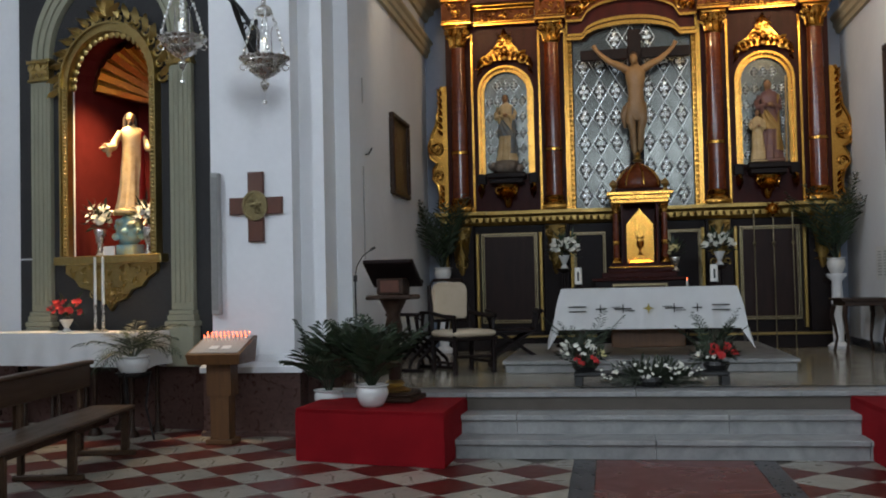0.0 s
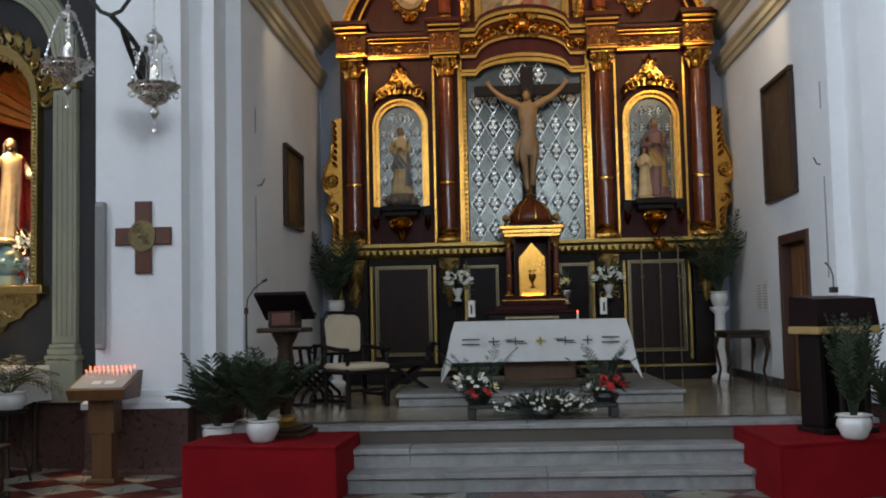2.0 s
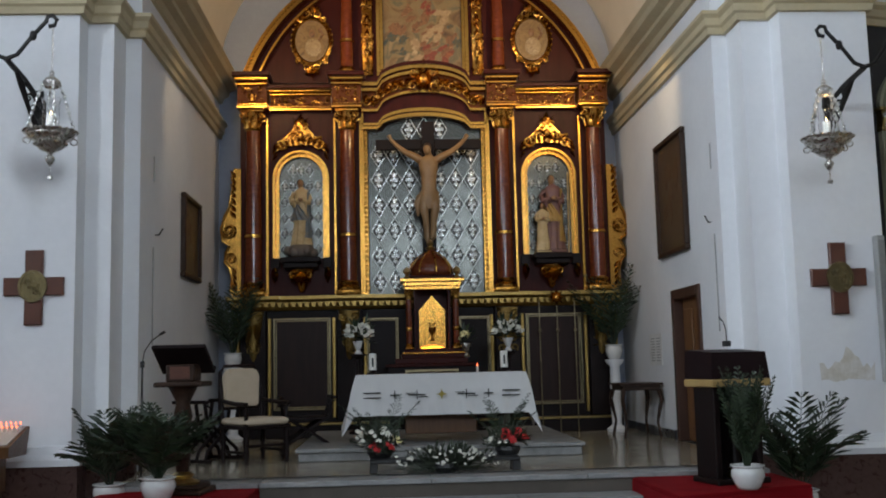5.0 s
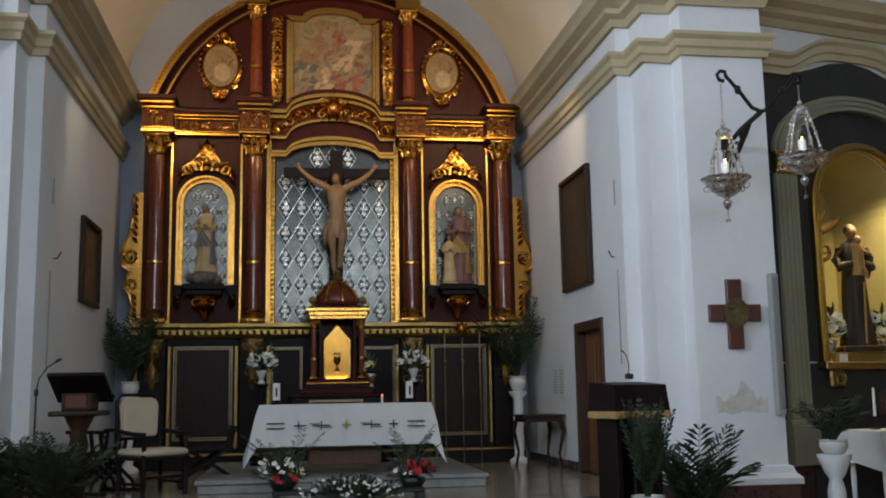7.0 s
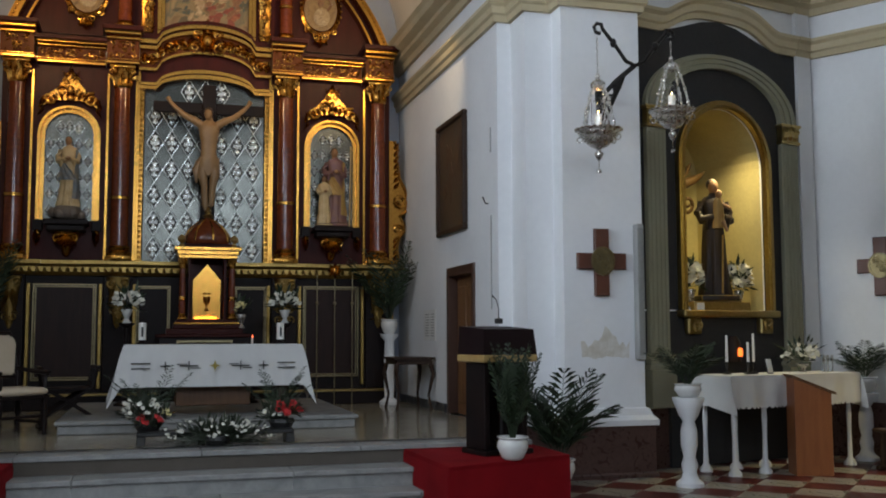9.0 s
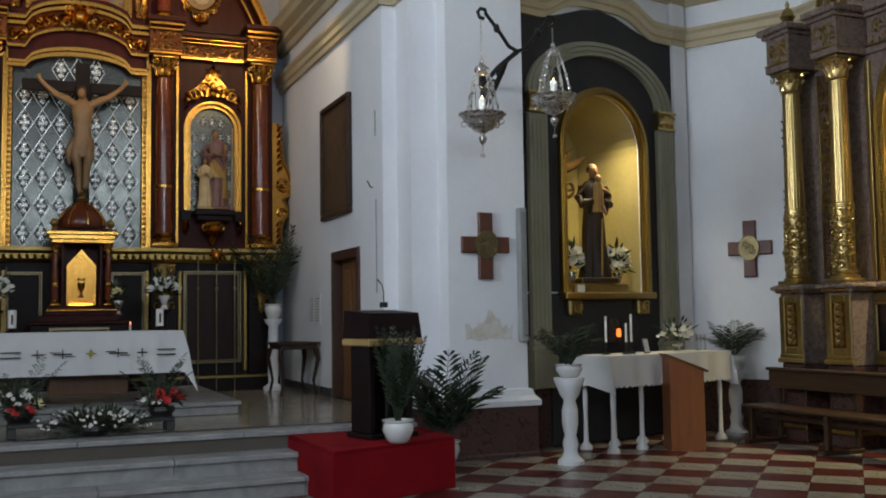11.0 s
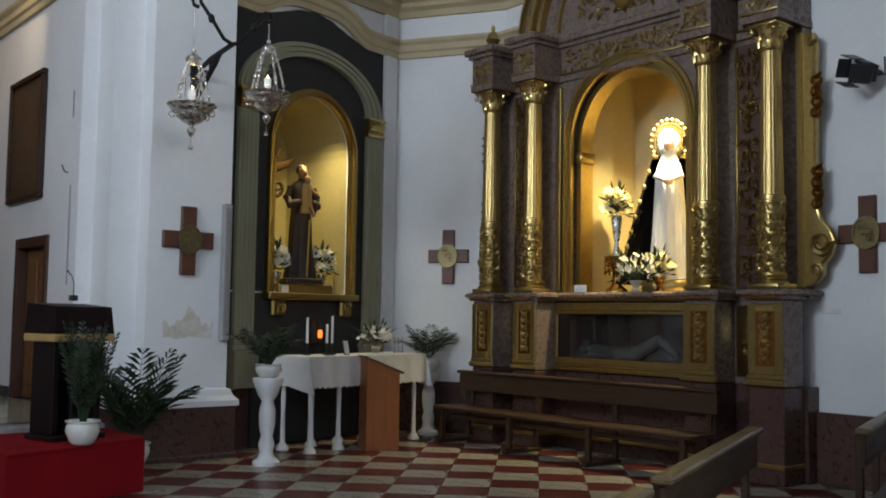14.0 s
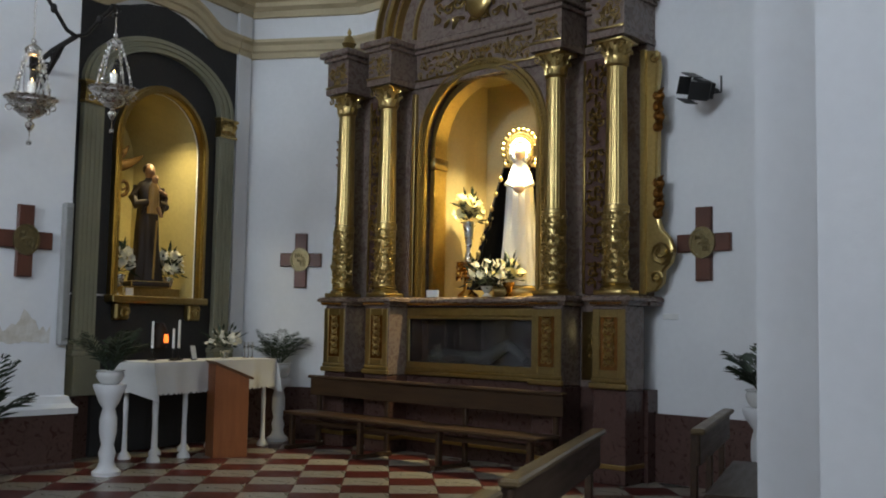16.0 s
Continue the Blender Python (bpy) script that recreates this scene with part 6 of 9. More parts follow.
# predella with glass case and carved pedestals
bm = B()
box(bm, -1.11, 1.11, 0.0, 0.215, 0.9305, 1.10)
box(bm, -1.11, 1.11, 0.0, 0.215, 1.62, 1.78)
box(bm, -1.11, -1.03, 0.0, 0.215, 1.1005, 1.6195)
box(bm, 1.03, 1.11, 0.0, 0.215, 1.1005, 1.6195)
part("predella", bm, BLACKWOOD, GA)
bm = B()
box(bm, -1.085, 1.085, -0.05, -0.001, 0.94, 0.985, 0.01)
box(bm, -1.085, 1.085, -0.035, -0.001, 0.986, 1.02, 0.01)
box(bm, -1.085, 1.085, -0.022, -0.001, 1.021, 1.10, 0.008)
box(bm, -1.085, 1.085, -0.03, -0.001, 1.625, 1.665, 0.008)
box(bm, -1.085, 1.085, -0.02, -0.001, 1.666, 1.76, 0.008)
box(bm, -1.085, -1.035, -0.025, -0.001, 1.101, 1.624, 0.008)
box(bm, 1.035, 1.085, -0.025, -0.001, 1.101, 1.624, 0.008)
part("predella_moulding", bm, OLDGOLD, GA)
# the case's inner shade is put into the near-black back and cloth
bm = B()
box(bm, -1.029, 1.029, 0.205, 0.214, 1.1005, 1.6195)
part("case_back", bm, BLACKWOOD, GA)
bm = B()
box(bm, -1.029, 1.029, 0.012, 0.018, 1.1005, 1.6195)
pane = part("glass_pane", bm, PANE, GA, "clear glass of the case")
pane.visible_shadow = False
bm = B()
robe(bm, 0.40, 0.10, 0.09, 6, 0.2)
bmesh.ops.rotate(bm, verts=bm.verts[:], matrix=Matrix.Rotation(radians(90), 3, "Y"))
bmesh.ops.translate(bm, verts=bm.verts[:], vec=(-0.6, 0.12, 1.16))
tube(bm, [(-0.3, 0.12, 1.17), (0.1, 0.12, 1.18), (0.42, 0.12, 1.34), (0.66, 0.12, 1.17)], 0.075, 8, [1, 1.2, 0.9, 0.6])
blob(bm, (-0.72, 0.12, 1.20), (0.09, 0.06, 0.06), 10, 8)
part("draped_shape", tidy(bm), SHADEDCLOTH, GA, "draped shape inside the case, shade put into its colour", True)
for a, b in ((-2.24, -1.86), (-1.47, -1.09), (1.09, 1.47), (1.86, 2.24)):
    c = (a + b) / 2
    bm = B()
    box(bm, a, b, -0.34, 0.02, 0.9305, 1.78, 0.012)
    pd = part("pedestal", bm, PURPLEWOOD, GA)
    bm = B()
    box(bm, a - 0.035, b + 0.035, -0.385, -0.341, 0.94, 1.00, 0.012)
    box(bm, a - 0.015, b + 0.015, -0.37, -0.341, 1.001, 1.05, 0.012)
    for u0, u1, v0, v1 in ((a, a + 0.085, 1.051, 1.74), (b - 0.085, b, 1.051, 1.74), (a + 0.0855, b - 0.0855, 1.051, 1.13), (a + 0.0855, b - 0.0855, 1.66, 1.74)):
        box(bm, u0, u1, -0.362, -0.341, v0, v1, 0.006)
    part("pedestal_face", bm, OLDGOLD, pd)
    # the recess shade is painted by the darker gilding
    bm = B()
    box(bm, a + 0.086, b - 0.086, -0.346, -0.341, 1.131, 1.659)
    part("pedestal_field", bm, SHADOWGOLD, pd, "sunk field, recess shade put into its gilding")
    bm = B()
    for j in range(6):
        zz = 1.19 + j * 0.082
        for q in (-1, 1):
            scroll(bm, c + q * 0.036, -0.352, zz, 0.032, q * (1 if j % 2 else -1), 1.2, 1.3, 0.28)
            leaf(bm, c + q * 0.01, -0.352, zz, 0.075, 1.57 - q * 0.7, 0.5)
        blob(bm, (c, -0.352, zz + 0.02), (0.018, 0.016, 0.028), 6, 4)
    part("pedestal_carving", tidy(bm), OLDGOLD, pd, "gilded carved foliage", True)
for a, b in ((-1.85, -1.48), (1.48, 1.85)):
    bm = B()
    box(bm, a, b, 0.0, 0.215, 0.9305, 1.78)
    pd = part("pedestal_link", bm, PURPLEWOOD, GA)
    bm = B()
    box(bm, a + 0.02, b - 0.02, -0.02, -0.001, 1.0, 1.72, 0.008)
    carving(bm, a + 0.11, b - 0.11, 1.20, 1.60, -0.03, 14, 0.06)
    part("link_carving", tidy(bm), OLDGOLD, pd, "gilded carved panel", True)
# ledge, broken forward over the pedestals
bm = B()
lp = []
for a, b in ((-2.26, -1.84), (-1.49, -1.07), (1.07, 1.49), (1.84, 2.26)):
    lp += [(a, 0.02), (a, -0.34), (b, -0.34), (b, 0.02)]
lp = [(-2.30, 0.20)] + lp + [(2.30, 0.20)]
lp = [p for i, p in enumerate(lp) if i == 0 or p != lp[i - 1]]
sweep(bm, [(-0.1, 1.781), (0.02, 1.781), (0.03, 1.81), (0.07, 1.83), (0.07, 1.86), (0.03, 1.885), (-0.1, 1.885)], lp)
box(bm, -2.32, 2.32, 0.0, 0.214, 1.79, 1.88)
part("ledge", tidy(bm), PURPLEWOOD, GA)
bm = B()
for i in range(70):
    x = -1.1 + i * 2.2 / 69
    blob(bm, (x, -0.055, 1.80), (0.014, 0.014, 0.016), 6, 4)
for a in (-2.24, -1.47, 1.09, 1.86):
    for i in range(13):
        blob(bm, (a + 0.015 + i * 0.029, -0.415, 1.80), (0.013, 0.014, 0.016), 6, 4)
part("beading", tidy(bm), GOLD, GA, "gilded beading")
bpy.data.objects["beading"]["kind"] = "stuff"
# main storey: wall with the niche opening, columns, carved strips
NH, NZ0, NSP = 0.92, 1.885, 3.74
bm = B()
box(bm, -2.24, -NH, 0.06, 0.215, 1.886, 4.55)
box(bm, NH, 2.24, 0.06, 0.215, 1.886, 4.55)
hi = arc(0, NSP, NH, 0, 180, 24)
band(bm, hi, [(x, 4.75) for x, z in hi], 0.06, 0.215)
part("back_wall", tidy(bm), PURPLEWOOD, GA, "purple-brown painted wooden back")
bm = B()
band(bm, arch_line(NH - 0.06, NZ0, NSP, 36), arch_line(NH - 0.02, NZ0, NSP, 36), 0.005, 0.0595)
band(bm, arch_line(NH - 0.02, NZ0, NSP, 36), arch_line(NH + 0.055, NZ0, NSP, 36), 0.03, 0.0595)
band(bm, arch_line(NH + 0.055, NZ0, NSP, 36), arch_line(NH + 0.08, NZ0, NSP, 36), 0.015, 0.0595)
for i in range(44):
    z = NZ0 + 0.03 + i * 0.0425
    for s in (-1, 1):
        blob(bm, (s * (NH + 0.017), 0.022, z), (0.016, 0.014, 0.018), 6, 4)
for i in range(68):
    a = math.pi * i / 67
    blob(bm, ((NH + 0.017) * math.cos(a), 0.022, NSP + (NH + 0.017) * math.sin(a)), (0.016, 0.014, 0.016), 6, 4)
part("niche_frame", tidy(bm), OLDGOLD, GA, "gilded beaded arched frame", True)
bm = B()
band(bm, arch_line(NH - 0.13, NZ0, NSP - 0.01, 24), arch_line(NH - 0.06, NZ0, NSP, 24), 0.12, 0.34)
for s in (-1, 1):
    box(bm, min(s * (NH - 0.17), s * (NH - 0.06)), max(s * (NH - 0.17), s * (NH - 0.06)), 0.08, 0.34, 3.48, 3.62, 0.012)
part("niche_reveal", tidy(bm), OLDGOLD, GA, "gilded inner arch", True)
for x in (-2.05, -1.28, 1.28, 2.05):
    column(GA, x, -0.22, 1.886, 4.52, 0.115, OLDGOLD, [2.78], 0.26, 0.14, OLDGOLD, True, (2.03, 2.74))
for x in (-1.665, 1.665):
    bm = B()
    box(bm, x - 0.15, x + 0.15, 0.0, 0.0595, 1.90, 4.45, 0.01)
    cs = part("carved_strip", bm, WAINSCOT, GA, "red-brown strip")
    bm = B()
    carving(bm, x - 0.11, x + 0.11, 1.98, 4.38, -0.02, 21, 0.066)
    for s in (-1, 1):
        box(bm, x + s * 0.15 - 0.015, x + s * 0.15 + 0.015, -0.02, -0.001, 1.91, 4.44, 0.004)
    part("strip_carving", tidy(bm), DARKGOLD, cs, "gilded carved foliage", True)
for s in (-1, 1):
    for x in (1.06, 2.22):
        bm = B()
        box(bm, s * x - 0.03, s * x + 0.03, 0.0, 0.0595, 1.90, 4.45, 0.006)
        part("gilded_strip", bm, OLDGOLD, GA)
    bm = B()
    ex = s * 2.33
    scroll(bm, ex + s * 0.10, 0.03, 2.33, 0.125, -s, 1.57 - s * 1.57, 1.7, 0.22)
    scroll(bm, ex + s * 0.04, 0.03, 2.07, 0.07, s, 1.57 - s * 1.57, 1.4, 0.26)
    scroll(bm, ex + s * 0.02, 0.03, 4.36, 0.06, -s, 1.57 - s * 1.57, 1.4, 0.28)
    edge = [(0.05, 4.42), (0.07, 4.25), (0.05, 4.05), (0.06, 3.60), (0.05, 3.10), (0.05, 2.72), (0.10, 2.56), (0.19, 2.47), (0.235, 2.35), (0.20, 2.22), (0.12, 2.14), (0.11, 2.02), (0.03, 1.94)]
    slab(bm, [(ex - s * 0.08, 1.92), (ex - s * 0.08, 4.44)] + [(ex + s * (u - 0.015), v) for u, v in edge], 0.04, 0.12)
    tube(bm, [(ex + s * (u - 0.015), 0.04, v) for u, v in edge], 0.018, 6)
    part("edge_volute", tidy(bm), OLDGOLD, GA, "gilded carved side scroll", True)
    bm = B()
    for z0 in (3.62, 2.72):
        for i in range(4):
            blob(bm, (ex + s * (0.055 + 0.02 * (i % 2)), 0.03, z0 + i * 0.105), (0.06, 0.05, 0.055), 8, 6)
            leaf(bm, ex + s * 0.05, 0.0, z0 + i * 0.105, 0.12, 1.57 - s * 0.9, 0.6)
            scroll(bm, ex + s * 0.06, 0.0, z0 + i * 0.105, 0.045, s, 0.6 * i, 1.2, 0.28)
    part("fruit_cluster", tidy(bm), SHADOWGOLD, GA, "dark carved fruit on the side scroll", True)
# entablature blocks over columns and links
def gent(x0, x1, y, seed):
    bm = B()
    box(bm, x0, x1, y, 0.215, 4.521, 4.60, 0.008)
    box(bm, x0 + 0.015, x1 - 0.015, y + 0.02, 0.215, 4.601, 4.95)
    e = part("entablature", bm, PURPLEWOOD, GA, "purple-brown entablature")
    bm = B()
    box(bm, x0 - 0.02, x1 + 0.02, y - 0.03, 0.215, 4.951, 5.00, 0.008)
    box(bm, x0 - 0.06, x1 + 0.06, y - 0.08, 0.215, 5.001, 5.08, 0.014)
    part("cornice", bm, PURPLEWOOD, e)
    bm = B()
    carving(bm, x0 + 0.06, x1 - 0.06, 4.66, 4.90, y + 0.016, seed, 0.062)
    box(bm, x0 + 0.005, x1 - 0.005, y - 0.012, y - 0.001, 4.60, 4.625, 0.003)
    part("frieze_carving", tidy(bm), OLDGOLD, e, "gilded carved foliage", True)


for i, x in enumerate((-2.05, -1.28, 1.28, 2.05)):
    gent(x - 0.21, x + 0.21, -0.42, 50 + i)
gent(-1.07, 1.07, 0.02, 60)
for a, b in ((-1.84, -1.49), (1.49, 1.84)):
    gent(a, b, 0.02, 61)
# arched crown
bm = B()
slab(bm, [(x, z) for x, z in arc(0, 5.09, 1.40, 0, 180, 28, 1.30)], 0.03, 0.21)
part("tympanum", tidy(bm), PURPLEWOOD, GA, "purple-brown arched top")
bm = B()
band(bm, arc(0, 5.09, 1.56, 0, 180, 40, 1.46), arc(0, 5.09, 1.60, 0, 180, 40, 1.50), -0.20, 0.21)
band(bm, arc(0, 5.09, 1.42, 0, 180, 40, 1.32), arc(0, 5.09, 1.48, 0, 180, 40, 1.38), -0.15, 0.21)
band(bm, arc(0, 5.09, 1.34, 0, 180, 40, 1.24), arc(0, 5.09, 1.37, 0, 180, 40, 1.27), -0.08, 0.2)
band(bm, arc(0, 5.16, 1.06, 0, 180, 36, 0.98), arc(0, 5.16, 1.09, 0, 180, 36, 1.01), -0.02, 0.0295)
part("arched_moulding", tidy(bm), OLDGOLD, GA, "gilded arched moulding", True)
bm = B()
band(bm, arc(0, 5.09, 1.481, 0, 180, 40, 1.381), arc(0, 5.09, 1.559, 0, 180, 40, 1.459), -0.12, 0.205)
band(bm, arc(0, 5.09, 1.371, 0, 180, 40, 1.271), arc(0, 5.09, 1.419, 0, 180, 40, 1.319), -0.06, 0.205)
part("crown_bow", tidy(bm), PURPLEWOOD, GA, "purple-brown bowed crown", True)
bm = B()
carving(bm, -0.72, 0.72, 5.20, 5.70, 0.01, 33, 0.10)
blob(bm, (0, -0.02, 5.45), (0.20, 0.07, 0.22), 12, 8)
part("tympanum_carving", tidy(bm), OLDGOLD, GA, "gilded carved foliage", True)
for x in (-2.05, 2.05):
    bm = B()
    lathe(bm, [(0.10, 0), (0.04, 0.05), (0.10, 0.14), (0.06, 0.22), (0.02, 0.26), (0.03, 0.30), (0.0, 0.36)], (x, -0.22, 5.081), 14)
    part("finial", bm, OLDGOLD, GA, "gilded urn finial", True)
# the lit alcove behind
CREAMPAINT = mat("warm_cream_paint", (0.54, 0.44, 0.22), 0.8, second=(0.47, 0.36, 0.17), scale=1.5, amount=0.6, grain=24, bump=0.03)
for x0, x1, y0, y1, z0, z1 in ((-1.05, -0.925, 0.72, 1.3, 1.865, 4.90), (0.925, 1.05, 0.72, 1.3, 1.865, 4.90), (-1.05, 1.05, 1.3, 1.4, 1.865, 4.90), (-0.90, 0.90, 0.22, 1.3, 1.865, 1.884), (-0.92, 0.92, 0.72, 1.3, 4.76, 4.90), (-0.827, -0.812, 0.222, 0.74, 1.885, 4.745), (0.812, 0.827, 0.222, 0.74, 1.885, 4.745), (-0.811, 0.811, 0.222, 0.74, 4.732, 4.746)):
    bm = B()
    box(bm, x0, x1, y0, y1, z0, z1)
    part("alcove_panel", bm, CREAMPAINT, GA, "cream painted alcove panel")
mg = lambda x, y, z, r=0: MG @ Matrix.Translation((x, y, z)) @ Matrix.Rotation(radians(r), 4, "Z")
# figure with a long dark mantle, pale robe and rayed halo
bm = B()
robe(bm, 1.50, 0.25, 0.14, 16, 0.05, (0, 0, 0.15))
n = paint(bm, 0, 0)
blob(bm, (0, -0.05, 1.75), (0.070, 0.08, 0.100), 12, 10)
blob(bm, (0, -0.17, 1.30), (0.07, 0.05, 0.06), 10, 8)
n = paint(bm, n, 1)
for i in range(15):
    a = radians(-55) + radians(290) * i / 14
    blob(bm, (0.095 * math.cos(a), -0.02, 1.76 + 0.125 * math.sin(a)), (0.040, 0.05, 0.045), 8, 6)
blob(bm, (0, 0.03, 1.78), (0.11, 0.06, 0.14), 12, 8)
for s in (-1, 1):
    tube(bm, [(s * 0.10, -0.02, 1.50), (s * 0.15, -0.07, 1.36), (s * 0.04, -0.17, 1.30)], 0.030, 8, [1, 1.1, 0.7])
n = paint(bm, n, 0)
segs = 26
rows = []
for j in range(13):
    k = j / 12
    r = 0.48 * (1 - k) ** 0.9 + 0.11
    row = []
    for i in range(segs + 1):
        a = radians(-18) + radians(216) * i / segs
        q = r * (1 + 0.07 * math.sin(i * 1.9) * (1 - k))
        row.append(bm.verts.new((q * math.cos(a), 0.06 + q * 0.75 * math.sin(a), 0.10 + 1.78 * k)))
    rows.append(row)
for a, b in zip(rows, rows[1:]):
    for i in range(segs):
        bm.faces.new((a[i], a[i + 1], b[i + 1], b[i]))
n = paint(bm, n, 2)
for s in (-1, 1):
    for j in range(9):
        k = j / 9
        r = (0.50 * (1 - k) ** 0.9 + 0.125)
        for a in (204,):
            px, py = r * math.cos(radians(a if s < 0 else 180 - a)), 0.06 + r * 0.75 * math.sin(radians(a if s < 0 else 180 - a))
            blob(bm, (px, py - 0.01, 0.16 + 1.62 * k), (0.028, 0.02, 0.034), 8, 5)
for i in range(22):
    a = i * 6.283 / 22
    tube(bm, [(0.13 * math.cos(a), 0.02, 1.79 + 0.15 * math.sin(a)), (0.20 * math.cos(a), 0.02, 1.79 + 0.235 * math.sin(a))], 0.012, 4, [1, 0.5])
    blob(bm, (0.215 * math.cos(a), 0.02, 1.79 + 0.25 * math.sin(a)), (0.026, 0.012, 0.026), 6, 4)
for rr in (0.06, 0.10, 0.14, 0.17):
    tube(bm, [(rr * math.cos(q * 0.2618), 0.035, 1.79 + rr * 1.15 * math.sin(q * 0.2618)) for q in range(25)], 0.024, 6)
# embroidered scrolls and stars over the mantle
emb = random.Random(77)


def on_mantle(a, k, out=0.012):
    r = 0.48 * (1 - k) ** 0.9 + 0.11 + out
    return (r * math.cos(a), 0.06 + r * 0.75 * math.sin(a), 0.10 + 1.78 * k)


for side in (0, 1):
    for k in (0.05, 0.14, 0.23, 0.33, 0.44):
        for da in (0.15, 0.62):
            base = radians(196) - da * 0.8 if side else radians(-16) + da * 0.8
            tube(bm, [on_mantle(base + 0.24 * (1 - q / 16) * math.cos(q * 0.6 + k * 20), k + 0.050 * (1 - q / 16) * math.sin(q * 0.6 + k * 20)) for q in range(14)], 0.010, 5)
            if emb.random() < 0.8:
                blob(bm, on_mantle(base + 0.22 - 0.44 * side, k + 0.05), (0.022, 0.022, 0.022), 6, 4)
box(bm, -0.30, 0.30, -0.22, 0.30, 0, 0.14, 0.02)
n = paint(bm, n, 3)
single("statue", tidy(bm), [LINEN, FACEPALE, MANTLE, OLDGOLD], mg(0.27, 0.48, 1.885, 34), "dressed statue in pale robe and black gold-embroidered mantle with rayed halo", "statue", smooth=True)
lamp("niche_light", "AREA", MG @ look((0.38, 0.27, 4.28), (0.27, 0.62, 2.5)), 92, (1.0, 0.83, 0.44), 0.24, 0.10, spread=110)

# ---- things of the chancel ----
AL = thing("altar", Matrix.Translation((AX, 11.55, PLAT + 0.145)), "wooden altar table on dark legs under a white cloth", "altar")
bm = B()
box(bm, -0.92, 0.92, 0.0, 0.74, 0.72, 0.775, 0.008)
part("tabletop", bm, DARKWOOD, AL)
for x in (-0.78, 0.78):
    for y in (0.12, 0.60):
        bm = B()
        box(bm, x - 0.06, x + 0.06, y - 0.05, y + 0.05, 0, 0.72, 0.01)
        part("leg", bm, DARKWOOD, AL)
bm = B()
box(bm, -0.42, 0.42, 0.20, 0.52, 0.10, 0.40, 0.01)
part("reliquary_box", bm, OAK, AL, "light wooden box under the table")
bm = B()
nx, ny = 60, 8
def drape(x, k):
    return 0.012 * math.sin(x * 17) * k + 0.008 * math.sin(x * 41 + 1) * k
grid = []
W2, HT = 0.985, 0.795
rows = []
for j in range(13):                         # front fall, then the top, then the back fall
    row = []
    for i in range(nx + 1):
        x = -W2 + 2 * W2 * i / nx
        if j <= 6:
            k = 1 - j / 6
            row.append(bm.verts.new((x * (1 + 0.02 * k), -0.03 - 0.02 * k + drape(x, k), HT - 0.47 * k)))
        elif j <= 10:
            row.append(bm.verts.new((x, -0.03 + 0.80 * (j - 6) / 4, HT)))
        else:
            row.append(bm.verts.new((x, 0.78, HT - 0.2 * (j - 10))))
    rows.append(row)
for a, b in zip(rows, rows[1:]):
    for i in range(nx):
        bm.faces.new((a[i], a[i + 1], b[i + 1], b[i]))
for s in (-1, 1):                           # ends that hang lower and flare
    pr = [rows[j][nx if s > 0 else 0] for j in range(6, 11)]
    last = pr
    for q in range(1, 7):
        k = q / 6
        ln = []
        for t, v in enumerate(pr):
            ln.append(bm.verts.new((s * (W2 + 0.17 * k + 0.012 * math.sin(t * 2.2 + q)), v.co.y - (0.05 if t == 0 else 0.0) * k + 0.02 * math.sin(q + t * 1.7) * k, HT - 0.70 * k + (0.10 * k if t in (1, 2, 3) else 0))))
        for t in range(4):
            bm.faces.new((last[t], last[t + 1], ln[t + 1], ln[t]) if s > 0 else (last[t + 1], last[t], ln[t], ln[t + 1]))
        fe = [rows[7 - q][nx if s > 0 else 0], rows[max(0, 6 - q)][nx if s > 0 else 0]]
        bm.faces.new([v for v in dict.fromkeys((fe[0], last[0], ln[0], fe[1]))])
        last = ln
CLOTH = thing("altar_cloth", Matrix.Translation((AX, 11.55, PLAT + 0.145)), "white linen altar cloth embroidered with crosses and bars", "tablecloth")
part("cloth", tidy(bm), LINEN, CLOTH, smooth=True)
def stitch(x0, x1, z0, z1, m=BLACKTHREAD, slant=0.0):
    bm = B()
    slab(bm, [(x0, z0), (x1, z0), (x1 + slant, z1), (x0 + slant, z1)], -0.064, -0.058)
    part("embroidery", tidy(bm), m, CLOTH)
ez = HT - 0.235
for s in (-1, 1):
    for dz in (-0.028, 0.028):
        stitch(s * 0.80 - 0.10, s * 0.80 + 0.10, ez + dz - 0.007, ez + dz + 0.007)
    for cx, ln in ((0.54, 0.055), (0.285, 0.10)):
        stitch(s * cx - ln, s * cx + ln, ez - 0.008, ez + 0.006)
        stitch(s * cx - 0.006, s * cx + 0.006, ez - 0.05, ez + 0.05)
        if ln > 0.06:
            stitch(s * cx - 0.13, s * cx - 0.02, ez + 0.014, ez + 0.022)
            stitch(s * cx + 0.02, s * cx + 0.13, ez - 0.030, ez - 0.022)
bm = B()
slab(bm, [(r * math.cos(i * math.pi / 8 + math.pi / 2), ez + r * math.sin(i * math.pi / 8 + math.pi / 2)) for i, r in enumerate([0.065, 0.028, 0.024, 0.028] * 4)], -0.066, -0.060)
part("embroidered_star", tidy(bm), GOLDTHREAD, CLOTH, "golden four-pointed star")


